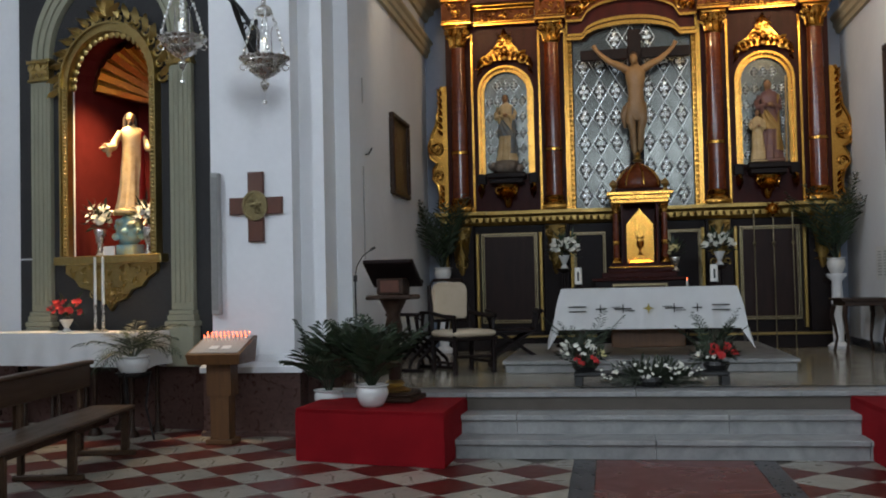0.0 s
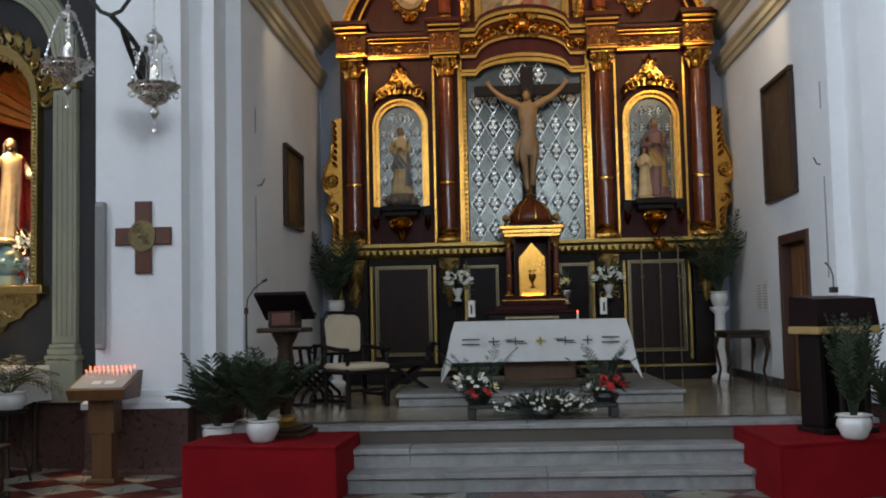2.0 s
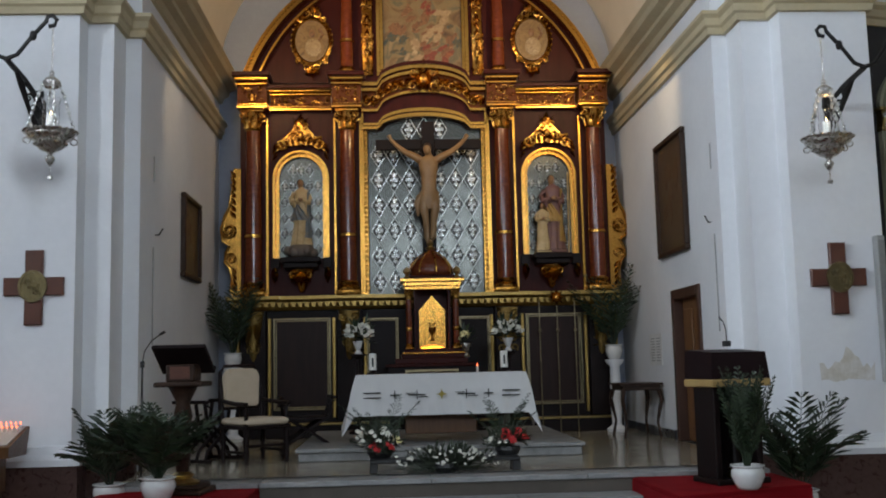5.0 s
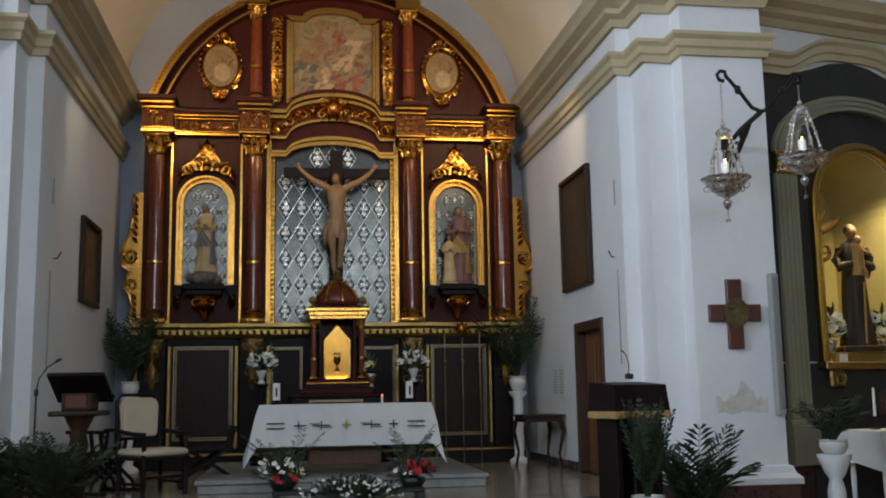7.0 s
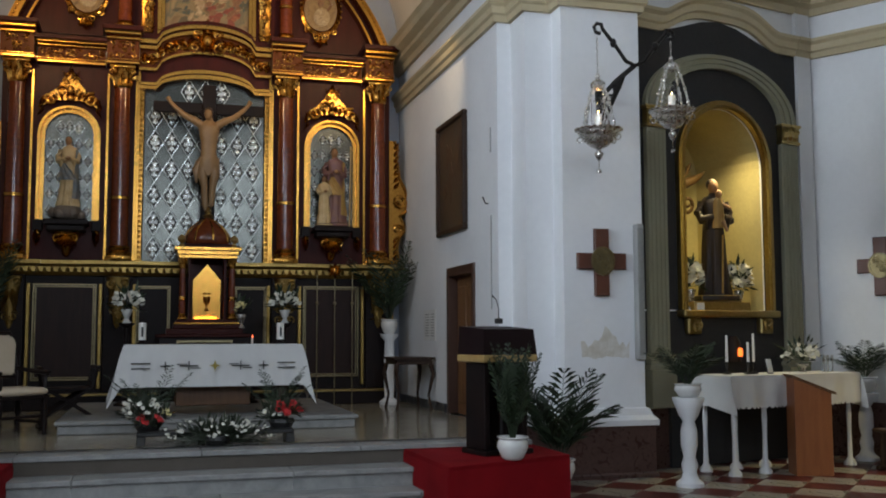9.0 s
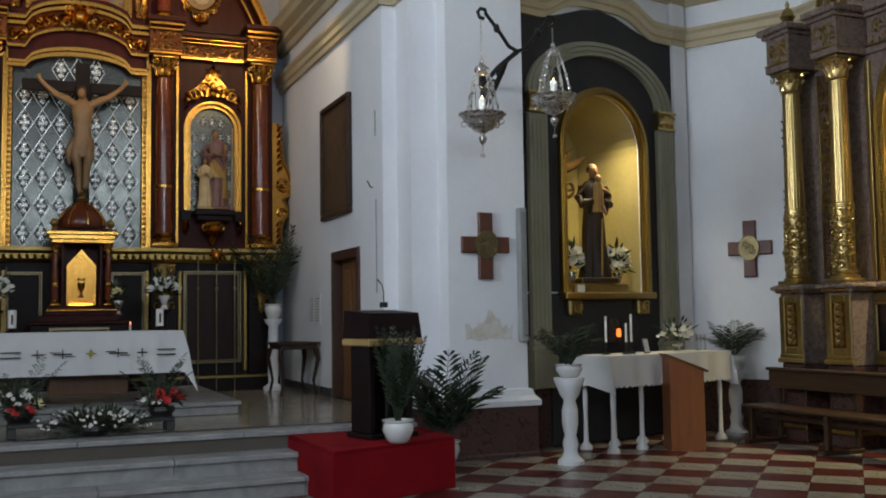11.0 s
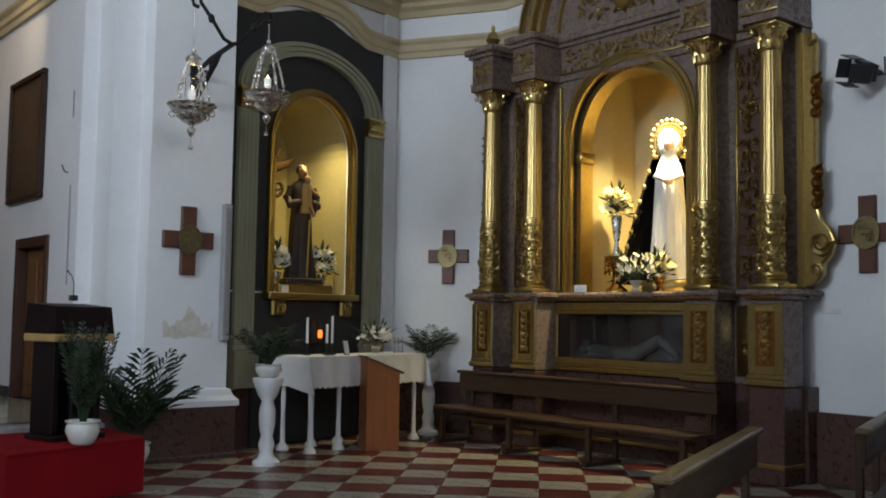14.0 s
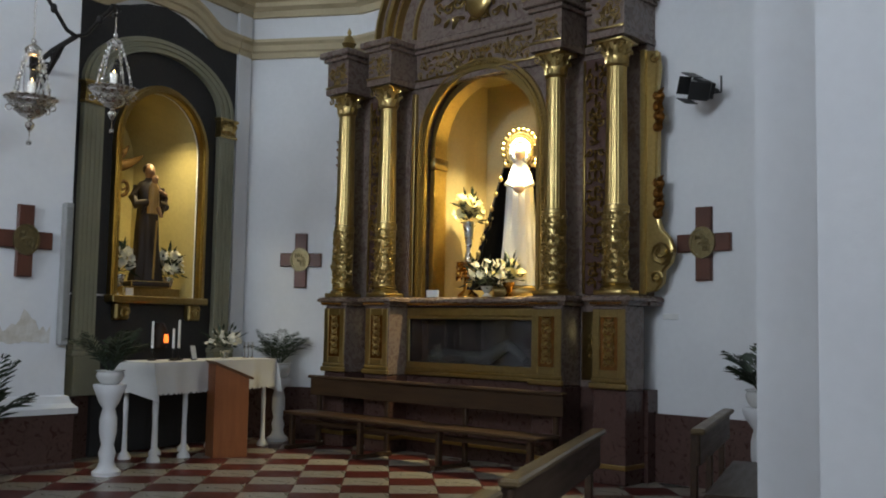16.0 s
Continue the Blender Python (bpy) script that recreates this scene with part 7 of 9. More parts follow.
# ---- plants and flowers ----
def frond(bm, base, direction, length, droop, pairs, width, rnd, lw=0.018):
    """A palm frond: a bent stalk with pairs of narrow leaflets."""
    d = Vector(direction).normalized()
    p = Vector(base)
    pts = [p.copy()]
    n = 9
    for i in range(n):
        d = (d + Vector((0, 0, -droop / n))).normalized()
        p = p + d * (length / n)
        pts.append(p.copy())
    tube(bm, pts, 0.006, 4, [1 - 0.7 * i / n for i in range(n + 1)])
    for i in range(pairs):
        k = 0.18 + 0.82 * i / pairs
        f = k * n
        a = int(min(n - 1, f))
        q = pts[a].lerp(pts[a + 1], f - a)
        along = (pts[a + 1] - pts[a]).normalized()
        side = along.cross(Vector((0, 0, 1)))
        side = side.normalized() if side.length > 0.05 else Vector((1, 0, 0))
        ll = width * math.sin(math.pi * (0.15 + 0.8 * k)) * rnd.uniform(0.85, 1.15)
        for s in (-1, 1):
            tip = q + (side * s * 0.8 + along * 0.75 + Vector((0, 0, rnd.uniform(-0.35, 0.05)))).normalized() * ll
            mid = q.lerp(tip, 0.45) + Vector((0, 0, 0.012))
            w = along * lw * 0.5
            v = [bm.verts.new(c) for c in (q, mid - w, tip, mid + w)]
            bm.faces.new(v)


def palm_crown(name, parent, z, n, length, droop, width, seed, spread=1.0, material=LEAF, pairs=13, lw=0.02):
    rnd = random.Random(seed)
    for i in range(n):
        bm = B()
        a = i * 2.4 + rnd.uniform(-0.3, 0.3)
        up = rnd.uniform(0.9, 2.6)
        frond(bm, (0.02 * math.cos(a), 0.02 * math.sin(a), z), (spread * math.cos(a), spread * math.sin(a), up), length * rnd.uniform(0.75, 1.1), droop * rnd.uniform(0.6, 1.3), pairs, width, rnd, lw)
        part("frond", bm, material, parent)


def pot_mesh(r, h):
    bm = B()
    lathe(bm, [(r * 0.55, 0), (r * 0.72, h * 0.12), (r * 0.98, h * 0.55), (r * 0.95, h * 0.78), (r * 0.86, h * 0.88), (r * 1.02, h * 0.95), (r * 1.02, h), (r * 0.88, h), (r * 0.85, h * 0.9)], segs=24)
    return bm


def potted_palm(at, r, h, n, length, seed, label, droop=1.1, width=0.22, spread=1.0, material=LEAF, pot=True, rot=0, lw=0.02, pairs=13):
    t = thing("potted_palm", Matrix.Translation(at) @ Matrix.Rotation(rot, 4, "Z"), label, "potted plant")
    if pot:
        part("pot", pot_mesh(r, h), WHITEPOT, t, "white glazed pot", True)
        bm = B()
        lathe(bm, [(r * 0.84, h * 0.86), (r * 0.4, h * 0.92)], segs=16)
        part("soil", bm, SOIL, t)
    palm_crown("frond", t, h * 0.9, n, length, droop, width, seed, spread, material, pairs, lw)
    return t


def flower(bm, c, r, rnd, petals=6):
    c = Vector(c)
    ax = Vector((rnd.uniform(-0.6, 0.6), rnd.uniform(-1, -0.3), rnd.uniform(0.2, 1))).normalized()
    u = ax.orthogonal().normalized()
    v = ax.cross(u)
    for k in range(petals):
        a = 2 * math.pi * k / petals + rnd.uniform(-0.2, 0.2)
        d = math.cos(a) * u + math.sin(a) * v
        s = -math.sin(a) * u + math.cos(a) * v
        vs = [bm.verts.new(c), bm.verts.new(c + d * r * 0.6 - s * r * 0.38 + ax * r * 0.25), bm.verts.new(c + d * r + ax * r * 0.35), bm.verts.new(c + d * r * 0.6 + s * r * 0.38 + ax * r * 0.25)]
        bm.faces.new(vs)


def bouquet(parent, centre, size, n, leaves, material, seed, r=0.035, leafmat=LEAFDARK, ll=0.14):
    """Flower heads scattered over a mound, with leaves between."""
    rnd = random.Random(seed)
    bm, bl = B(), B()
    for i in range(n):
        a, e = rnd.uniform(0, 6.283), rnd.uniform(0.05, 1.0)
        q = rnd.uniform(0.75, 1.05)
        d = Vector((math.cos(a) * math.cos(e), math.sin(a) * math.cos(e), math.sin(e)))
        p = Vector((centre[0] + size[0] * d.x * q, centre[1] + size[1] * d.y * q, centre[2] + size[2] * d.z * q))
        flower(bm, p, r * rnd.uniform(0.7, 1.25), rnd, 7)
    for i in range(leaves):
        a, e = rnd.uniform(0, 6.283), rnd.uniform(-0.3, 1.3)
        d = Vector((math.cos(a) * math.cos(e), math.sin(a) * math.cos(e), math.sin(e)))
        q = rnd.uniform(0.3, 0.9)
        p = Vector((centre[0] + size[0] * d.x * q, centre[1] + size[1] * d.y * q, centre[2] + size[2] * d.z * q))
        t = p + (d + Vector((rnd.uniform(-0.5, 0.5), rnd.uniform(-0.5, 0.5), rnd.uniform(-0.4, 0.5)))).normalized() * ll * rnd.uniform(0.6, 1.4)
        s = (t - p).cross(Vector((0.2, 0.5, 0.8))).normalized() * ll * 0.13
        m = p.lerp(t, 0.5)
        bl.faces.new([bl.verts.new(x) for x in (p, m - s, t, m + s)])
        tube(bl, [Vector(centre) - Vector((0, 0, 0)), p], 0.0025, 3)
    tagged(part("blossoms", bm, material, parent), kind="stuff")
    tagged(part("foliage", bl, leafmat, parent), kind="stuff")


def vase_of_flowers(at, label, material=PETAL, vase=None, h=0.22, size=(0.17, 0.14, 0.20), n=34, seed=1, r=0.035, vmat=WHITEPOT):
    t = thing("flower_vase", Matrix.Translation(at), label, "flowers")
    bm = B()
    lathe(bm, [(0.05, 0), (0.055, 0.01), (0.025, h * 0.3), (0.05, h * 0.6), (0.075, h * 0.95), (0.07, h)], segs=16)
    part("vase", bm, vmat, t, smooth=True)
    bouquet(t, (0, 0, h + 0.04), size, n, int(n * 1.3), material, seed, r)
    return t


# red-carpeted platforms for the lecterns
def podium(outline, label):
    t = thing("podium", Matrix.Translation((outline[0][0], outline[0][1], 0)), label, "podium")
    ox, oy = outline[0]
    for nm, z0, z1, b in (("carpeted_box", 0.0, 0.440, 0.008), ("carpeted_top", 0.4405, 0.465, 0.010)):
        bm = B()
        flat(bm, [(x - ox, y - oy) for x, y in outline], z0, z1)
        tidy(bm)
        bmesh.ops.bevel(bm, geom=bm.edges[:], offset=b, segments=2, affect="EDGES")
        part(nm, bm, REDCLOTH, t)


podium([(-2.66, 8.50), (-1.26, 8.16), (-1.22, 9.62), (-2.62, 9.62)], "red-carpeted wooden platform over the steps")
podium([(2.26, 7.92), (3.56, 8.42), (3.56, 9.62), (2.22, 9.62)], "red-carpeted wooden platform over the steps")
PZ = 0.465

# lectern of the left podium: turned post, moulded capital, sloping desk
LE = thing("lectern", Matrix.Translation((-1.88, 9.12, PZ)) @ Matrix.Rotation(radians(-6), 4, "Z"), "dark carved wooden lectern with brass foot", "lectern")
bm = B()
for e, z0, z1 in ((0.24, 0.0, 0.045), (0.20, 0.0455, 0.08)):
    box(bm, -e, e, -e, e, z0, z1, 0.012)
part("base", bm, DARKWOOD, LE)
bm = B()
lathe(bm, [(0.15, 0.081), (0.155, 0.10), (0.08, 0.13), (0.10, 0.16), (0.06, 0.19)], segs=18)
part("foot_ring", bm, OLDGOLD, LE, "brass turned foot", True)
bm = B()
lathe(bm, [(0.055, 0.19), (0.075, 0.35), (0.05, 0.52), (0.085, 0.68), (0.06, 0.80), (0.12, 0.92), (0.13, 0.94)], segs=18)
part("post", bm, DARKWOOD, LE, smooth=True)
bm = B()
box(bm, -0.22, 0.22, -0.17, 0.17, 0.9405, 0.985, 0.012)
part("cap", bm, DARKWOOD, LE)
bm = B()
box(bm, -0.13, 0.13, -0.10, 0.12, 0.9855, 1.14, 0.01)
part("desk_support", bm, DARKWOOD, LE)
bm = B()
box(bm, -0.09, 0.09, -0.106, -0.101, 1.01, 1.12, 0.004)
part("support_panel", bm, CROSSWOOD, LE)
bm = B()
box(bm, -0.245, 0.245, -0.20, 0.20, 0.0, 0.04, 0.008)
box(bm, -0.245, 0.245, 0.175, 0.205, 0.0405, 0.075, 0.006)
bmesh.ops.rotate(bm, verts=bm.verts[:], matrix=Matrix.Rotation(radians(-36), 3, "X"))
bmesh.ops.translate(bm, verts=bm.verts[:], vec=(0, 0.0, 1.17))
part("desk", bm, BLACKWOOD, LE)

MI = thing("microphone_stand", Matrix.Translation((-2.34, 9.50, PZ)), "thin black microphone stand with bent neck", "microphone")
bm = B()
lathe(bm, [(0.12, 0), (0.12, 0.015), (0.02, 0.03)], segs=16)
part("foot", bm, BLACKPLASTIC, MI)
bm = B()
tube(bm, [(0, 0, 0.03), (0, 0, 1.16)], 0.010, 6)
tube(bm, [(0, 0, 1.12), (0, 0, 1.18)], 0.02, 8)
part("pole", bm, BLACKPLASTIC, MI)
bm = B()
tube(bm, [(0, 0, 1.16), (0.02, -0.01, 1.27), (0.09, -0.03, 1.37), (0.18, -0.05, 1.43)], 0.006, 6)
part("neck", bm, BLACKPLASTIC, MI)
bm = B()
tube(bm, [(0.17, -0.05, 1.425), (0.22, -0.06, 1.45)], 0.013, 8)
part("capsule", bm, BLACKPLASTIC, MI)

# box lectern of the right podium
LR = thing("lectern", Matrix.Translation((2.98, 8.72, PZ)) @ Matrix.Rotation(radians(14), 4, "Z"), "dark wooden box lectern with pale wood band and sloping top", "lectern")
LR.scale = (0.88, 0.9, 0.97)
bm = B()
box(bm, -0.30, 0.30, -0.20, 0.26, 0, 0.05, 0.01)
part("base", bm, BLACKWOOD, LR)
bm = B()
box(bm, -0.27, -0.20, -0.14, 0.22, 0.0505, 0.86, 0.01)
box(bm, 0.20, 0.27, -0.14, 0.22, 0.0505, 0.86, 0.01)
box(bm, -0.1995, 0.1995, 0.14, 0.20, 0.0505, 0.86)
part("body", bm, BLACKWOOD, LR)
bm = B()
lathe(bm, [(0.09, 0.051), (0.10, 0.08), (0.06, 0.11), (0.075, 0.14), (0.05, 0.17), (0.055, 0.70), (0.09, 0.78), (0.10, 0.86)], (0.0, -0.06, 0), 16)
part("turned_post", bm, BLACKWOOD, LR, smooth=True)
bm = B()
lathe(bm, [(0.095, 0.0), (0.105, 0.03), (0.065, 0.06), (0.08, 0.085)], (0.0, -0.06, 0.051), 16)
part("brass_ring", bm, OLDGOLD, LR, "brass foot ring", True)
bm = B()
box(bm, -0.34, 0.34, -0.24, 0.28, 0.861, 0.93, 0.012)
part("band", bm, mat("pale_varnished_wood", (0.40, 0.27, 0.10), 0.35, second=(0.28, 0.17, 0.06), scale=5, amount=0.7, grain=40, bump=0.03), LR, "pale varnished wood band")
bm = B()
v = [bm.verts.new(p) for p in ((-0.33, -0.23, 0.931), (0.33, -0.23, 0.931), (0.33, 0.27, 0.931), (-0.33, 0.27, 0.931), (-0.31, -0.20, 1.17), (0.31, -0.20, 1.17), (0.32, 0.26, 1.20), (-0.32, 0.26, 1.20))]
for q in ((3, 2, 1, 0), (4, 5, 6, 7), (0, 1, 5, 4), (2, 3, 7, 6), (0, 4, 7, 3), (1, 2, 6, 5)):
    bm.faces.new([v[i] for i in q])
part("hood", tidy(bm), mat("wine_stained_wood", (0.010, 0.003, 0.004), 0.5, spec=0.2, scale=4, grain=50, bump=0.03), LR, "wine-dark sloping hood")
MB = thing("microphone", LR.matrix_world @ Matrix.Translation((0.02, 0.02, 1.186)), "small black gooseneck microphone", "microphone")
bm = B()
box(bm, -0.03, 0.03, -0.03, 0.03, 0, 0.05, 0.006)
part("foot", bm, BLACKPLASTIC, MB)
bm = B()
tube(bm, [(0, 0, 0.05), (0, 0, 0.15), (-0.03, -0.01, 0.22), (-0.08, -0.02, 0.26)], 0.005, 6, [1, 1, 1, 1.6])
part("neck", bm, BLACKPLASTIC, MB)

potted_palm((-1.98, 8.62, PZ), 0.15, 0.20, 34, 0.72, 3, "bushy dark green palm in a white glazed pot on red carpet", 1.1, 0.17, 0.62, LEAFDARK, lw=0.04, pairs=15)
potted_palm((-2.58, 9.34, 0.345), 0.15, 0.20, 13, 0.74, 5, "spreading palm in a white pot beside the red platform", 1.0, 0.28, 0.5, LEAFDARK, lw=0.045)
potted_palm((2.94, 8.24, PZ), 0.14, 0.20, 34, 0.80, 8, "slender leafy palm in a white glazed pot on red carpet", 0.8, 0.13, 0.24, LEAFDARK, lw=0.03, pairs=15)
potted_palm((3.80, 9.26, 0.10), 0.16, 0.22, 15, 0.92, 11, "spreading palm in a pot beside the red platform", 0.95, 0.30, 0.55, LEAFDARK, lw=0.05)
for x, sd in ((-2.32, 21), (3.32, 23)):
    st = thing("plant_stand", Matrix.Translation((x, 14.72, PLAT)), "slim white plant pedestal beside the altarpiece", "pedestal")
    bm = B()
    lathe(bm, [(0.14, 0), (0.15, 0.04), (0.07, 0.10), (0.085, 0.5), (0.07, 0.95), (0.13, 1.02), (0.14, 1.06)], segs=20)
    part("column", bm, PLASTER, st, smooth=True)
    potted_palm((x, 14.72, PLAT + 1.06), 0.13, 0.22, 18, 1.20, sd, "tall palm in a white pot on a pedestal", 1.0, 0.26, 0.45, LEAFDARK, lw=0.035)


# chairs
def turned_leg(parent, x, y, h, r=0.03):
    bm = B()
    lathe(bm, [(r * 0.9, 0), (r, h * 0.06), (r * 0.7, h * 0.12), (r * 1.15, h * 0.3), (r * 0.75, h * 0.45), (r * 1.1, h * 0.6), (r * 0.8, h * 0.75), (r * 1.1, h * 0.9), (r * 1.1, h)], (x, y, 0), 10)
    part("leg", bm, BLACKWOOD, parent, smooth=True)


AC = thing("armchair", Matrix.Translation((-1.55, 11.38, PLAT)) @ Matrix.Rotation(radians(40), 4, "Z"), "dark wooden armchair with cream upholstered seat and back", "chair")
for x in (-0.26, 0.26):
    turned_leg(AC, x, -0.24, 0.40)
    turned_leg(AC, x, 0.24, 0.40)
    bm = B()
    tube(bm, [(x, 0.25, 0.40), (x, 0.28, 0.75), (x * 0.95, 0.34, 1.02)], 0.024, 8)
    part("back_post", bm, BLACKWOOD, AC, smooth=True)
    bm = B()
    tube(bm, [(x, -0.24, 0.40), (x, -0.24, 0.60), (x * 1.08, -0.28, 0.655), (x * 1.1, -0.05, 0.66), (x, 0.27, 0.69)], 0.024, 8)
    part("arm", bm, BLACKWOOD, AC, smooth=True)
    bm = B()
    tube(bm, [(x, -0.24, 0.13), (x, 0.24, 0.13)], 0.017, 8)
    part("stretcher", bm, BLACKWOOD, AC)
bm = B()
tube(bm, [(-0.26, -0.24, 0.2), (0.26, -0.24, 0.2)], 0.017, 8)
part("stretcher", bm, BLACKWOOD, AC)
bm = B()
box(bm, -0.30, 0.30, -0.28, 0.28, 0.38, 0.42, 0.01)
part("seat_frame", bm, BLACKWOOD, AC)
bm = B()
box(bm, -0.29, 0.29, -0.28, 0.26, 0.4205, 0.50, 0.03)
part("seat", bm, UPHOLSTERY, AC, "padded cream seat", True)
bm = B()
slab(bm, [(-0.23, 0.62), (0.23, 0.62), (0.24, 0.98), (0.18, 1.05), (-0.18, 1.05), (-0.24, 0.98)], 0.26, 0.32)
bmesh.ops.bevel(bm, geom=tidy(bm).edges[:], offset=0.02, segments=2, affect="EDGES")
part("backrest", bm, UPHOLSTERY, AC, "padded cream back", True)
bm = B()
tube(bm, [(-0.26, 0.32, 0.6), (-0.26, 0.33, 0.99), (-0.19, 0.335, 1.08), (0.19, 0.335, 1.08), (0.26, 0.33, 0.99), (0.26, 0.32, 0.6), (-0.26, 0.32, 0.6)], 0.018, 6)
part("back_frame", bm, BLACKWOOD, AC, smooth=True)


def scissor_chair(m, label):
    t = thing("scissor_chair", m, label, "chair", "dark folding chairs")
    for y in (-0.2, -0.07, 0.07, 0.2):
        for s in (-1, 1):
            bm = B()
            tube(bm, [(-s * 0.30, y, 0.0), (-s * 0.25, y, 0.13), (0, y, 0.30), (s * 0.26, y, 0.46), (s * 0.30, y, 0.66)], 0.022, 6)
            part("leg", bm, BLACKWOOD, t, smooth=True)
    for s in (-1, 1):
        bm = B()
        box(bm, s * 0.31 - 0.03, s * 0.31 + 0.03, -0.26, 0.26, 0.66, 0.70, 0.012)
        scroll(bm, s * 0.31, -0.27, 0.66, 0.045, s, 0, 1.2, 0.3)
        part("arm", tidy(bm), BLACKWOOD, t)
        bm = B()
        box(bm, s * 0.28 - 0.03, s * 0.28 + 0.03, -0.27, 0.27, 0.0, 0.04, 0.01)
        part("foot_rail", bm, BLACKWOOD, t)
    bm = B()
    box(bm, -0.25, 0.25, -0.22, 0.22, 0.42, 0.455, 0.01)
    part("seat", bm, BLACKWOOD, t)


scissor_chair(Matrix.Translation((-1.05, 12.25, PLAT)) @ Matrix.Rotation(radians(10), 4, "Z"), "dark carved folding chair beside the armchair")
scissor_chair(Matrix.Translation((-2.13, 11.75, PLAT)) @ Matrix.Rotation(radians(60), 4, "Z"), "dark carved folding chair against the wall")

# flower stand before the altar
FS = thing("flower_stand", Matrix.Translation((AX - 0.06, 9.95, PLAT)), "low black stand for flowers before the altar", "flower stand")
bm = B()
box(bm, -0.74, 0.74, -0.12, 0.16, 0.09, 0.13, 0.01)
part("shelf", bm, BLACKPLASTIC, FS)
for x in (-0.70, 0.70):
    bm = B()
    box(bm, x - 0.04, x + 0.04, -0.12, 0.16, 0, 0.0895, 0.006)
    part("foot", bm, BLACKPLASTIC, FS)


def arrangement(at, label, parts, seed):
    t = thing("flower_arrangement", Matrix.Translation(at), label, "flowers")
    bm = B()
    lathe(bm, [(0.10, 0), (0.13, 0.05), (0.12, 0.09)], segs=14)
    part("bowl", bm, BLACKPLASTIC, t)
    for k, (mt, c, sz, n, lv, r) in enumerate(parts):
        bouquet(t, c, sz, n, lv, mt, seed + k, r, LEAFGREY, 0.085)


arrangement((AX - 0.06, 9.80, PLAT), "wide low bouquet of white flowers on the floor", [(PETAL, (0, 0, 0.05), (0.52, 0.16, 0.22), 85, 480, 0.021)], 50)
arrangement((AX - 0.70, 10.05, PLAT + 0.131), "bouquet of white, red and yellow flowers", [(PETAL, (-0.06, -0.05, 0.14), (0.20, 0.14, 0.20), 42, 170, 0.030), (PETALRED, (0.02, -0.12, 0.06), (0.12, 0.07, 0.11), 10, 80, 0.036), (PETALYELLOW, (0.15, -0.02, 0.14), (0.05, 0.05, 0.06), 5, 40, 0.035)], 60)
arrangement((AX + 0.58, 10.05, PLAT + 0.131), "bouquet of red and white flowers", [(PETALRED, (0.05, -0.08, 0.14), (0.13, 0.09, 0.11), 18, 180, 0.045), (PETAL, (-0.10, -0.10, 0.10), (0.16, 0.08, 0.14), 9, 100, 0.035)], 70)
for s in (-1, 1):
    rnd = random.Random(80 + s)
    t = thing("fern_sprays", Matrix.Translation((AX - 0.06 + s * 0.62, 10.14, PLAT + 0.131)), "loose dark green fern sprays", "plant")
    for i in range(11):
        bm = B()
        a = rnd.uniform(0, 6.28)
        frond(bm, (0, 0, 0.0), (0.5 * math.cos(a), 0.3 * math.sin(a), 1.0), rnd.uniform(0.40, 0.72), 0.8, 14, 0.13, rnd, 0.016)
        part("frond", bm, LEAFDARK, t)

# candles and vases by the altar
def candle(at, r, h, label, marks=False):
    t = thing("candle", Matrix.Translation(at), label, "candle")
    bm = B()
    lathe(bm, [(r * 1.5, 0), (r * 1.5, 0.012), (r * 0.7, 0.03), (r * 1.3, 0.05)], segs=14)
    part("holder", bm, BLACKWOOD, t, smooth=True)
    bm = B()
    lathe(bm, [(r, 0.0505), (r, h), (r * 0.3, h + 0.004)], segs=14)
    w = part("wax", bm, WAX, t, smooth=True)
    if marks:
        bm = B()
        box(bm, -r * 0.25, r * 0.25, -r - 0.004, -r + 0.002, 0.09, h - 0.05)
        part("dark_mark", bm, BLACKTHREAD, w)
    return t


ATOP = PLAT + 0.145 + HT + 0.001
candle((AX - 0.80, 12.12, ATOP), 0.045, 0.25, "thick white altar candle with dark mark", True)
candle((AX + 0.80, 12.12, ATOP), 0.045, 0.25, "thick white altar candle with dark mark", True)
for s in (-1, 1):
    st = thing("vase_stand", Matrix.Translation((AX + s * 1.02, 13.5, PLAT + 0.145)), "slim dark vase stand", "stand")
    bm = B()
    lathe(bm, [(0.14, 0), (0.14, 0.03), (0.03, 0.07), (0.03, 1.0), (0.10, 1.04), (0.10, 1.06)], segs=14)
    part("post", bm, BLACKWOOD, st, smooth=True)
    vase_of_flowers((AX + s * 1.02, 13.5, PLAT + 0.145 + 1.06), "white flowers in a white vase", PETAL, None, 0.18, (0.20, 0.15, 0.22), 46, 90 + s, 0.045)
vase_of_flowers((AX + 0.50, 14.28, PLAT + 1.141), "yellow and pink flowers in a silver vase", PETALYELLOW, None, 0.20, (0.11, 0.10, 0.18), 16, 95, 0.035, LAMPSILVER)
RC_ = thing("red_candle", Matrix.Translation((AX + 0.60, 13.6, ATOP - 0.35)), "thin candle with small red flame", "candle")
bm = B()
tube(bm, [(0, 0, 0), (0, 0, 0.42)], 0.016, 8)
part("wax", bm, WAX, RC_)
bm = B()
lathe(bm, [(0.003, 0), (0.010, 0.014), (0.006, 0.026), (0.001, 0.04)], (0, 0, 0.42), 8)
part("flame", bm, REDFLAME, RC_)
st = thing("candle_stand", Matrix.Translation((AX + 0.60, 13.6, PLAT + 0.145)), "thin dark candle stand", "stand")
bm = B()
lathe(bm, [(0.10, 0), (0.10, 0.02), (0.012, 0.05), (0.012, 0.40), (0.04, 0.445)], segs=12)
part("post", bm, BLACKWOOD, st, smooth=True)

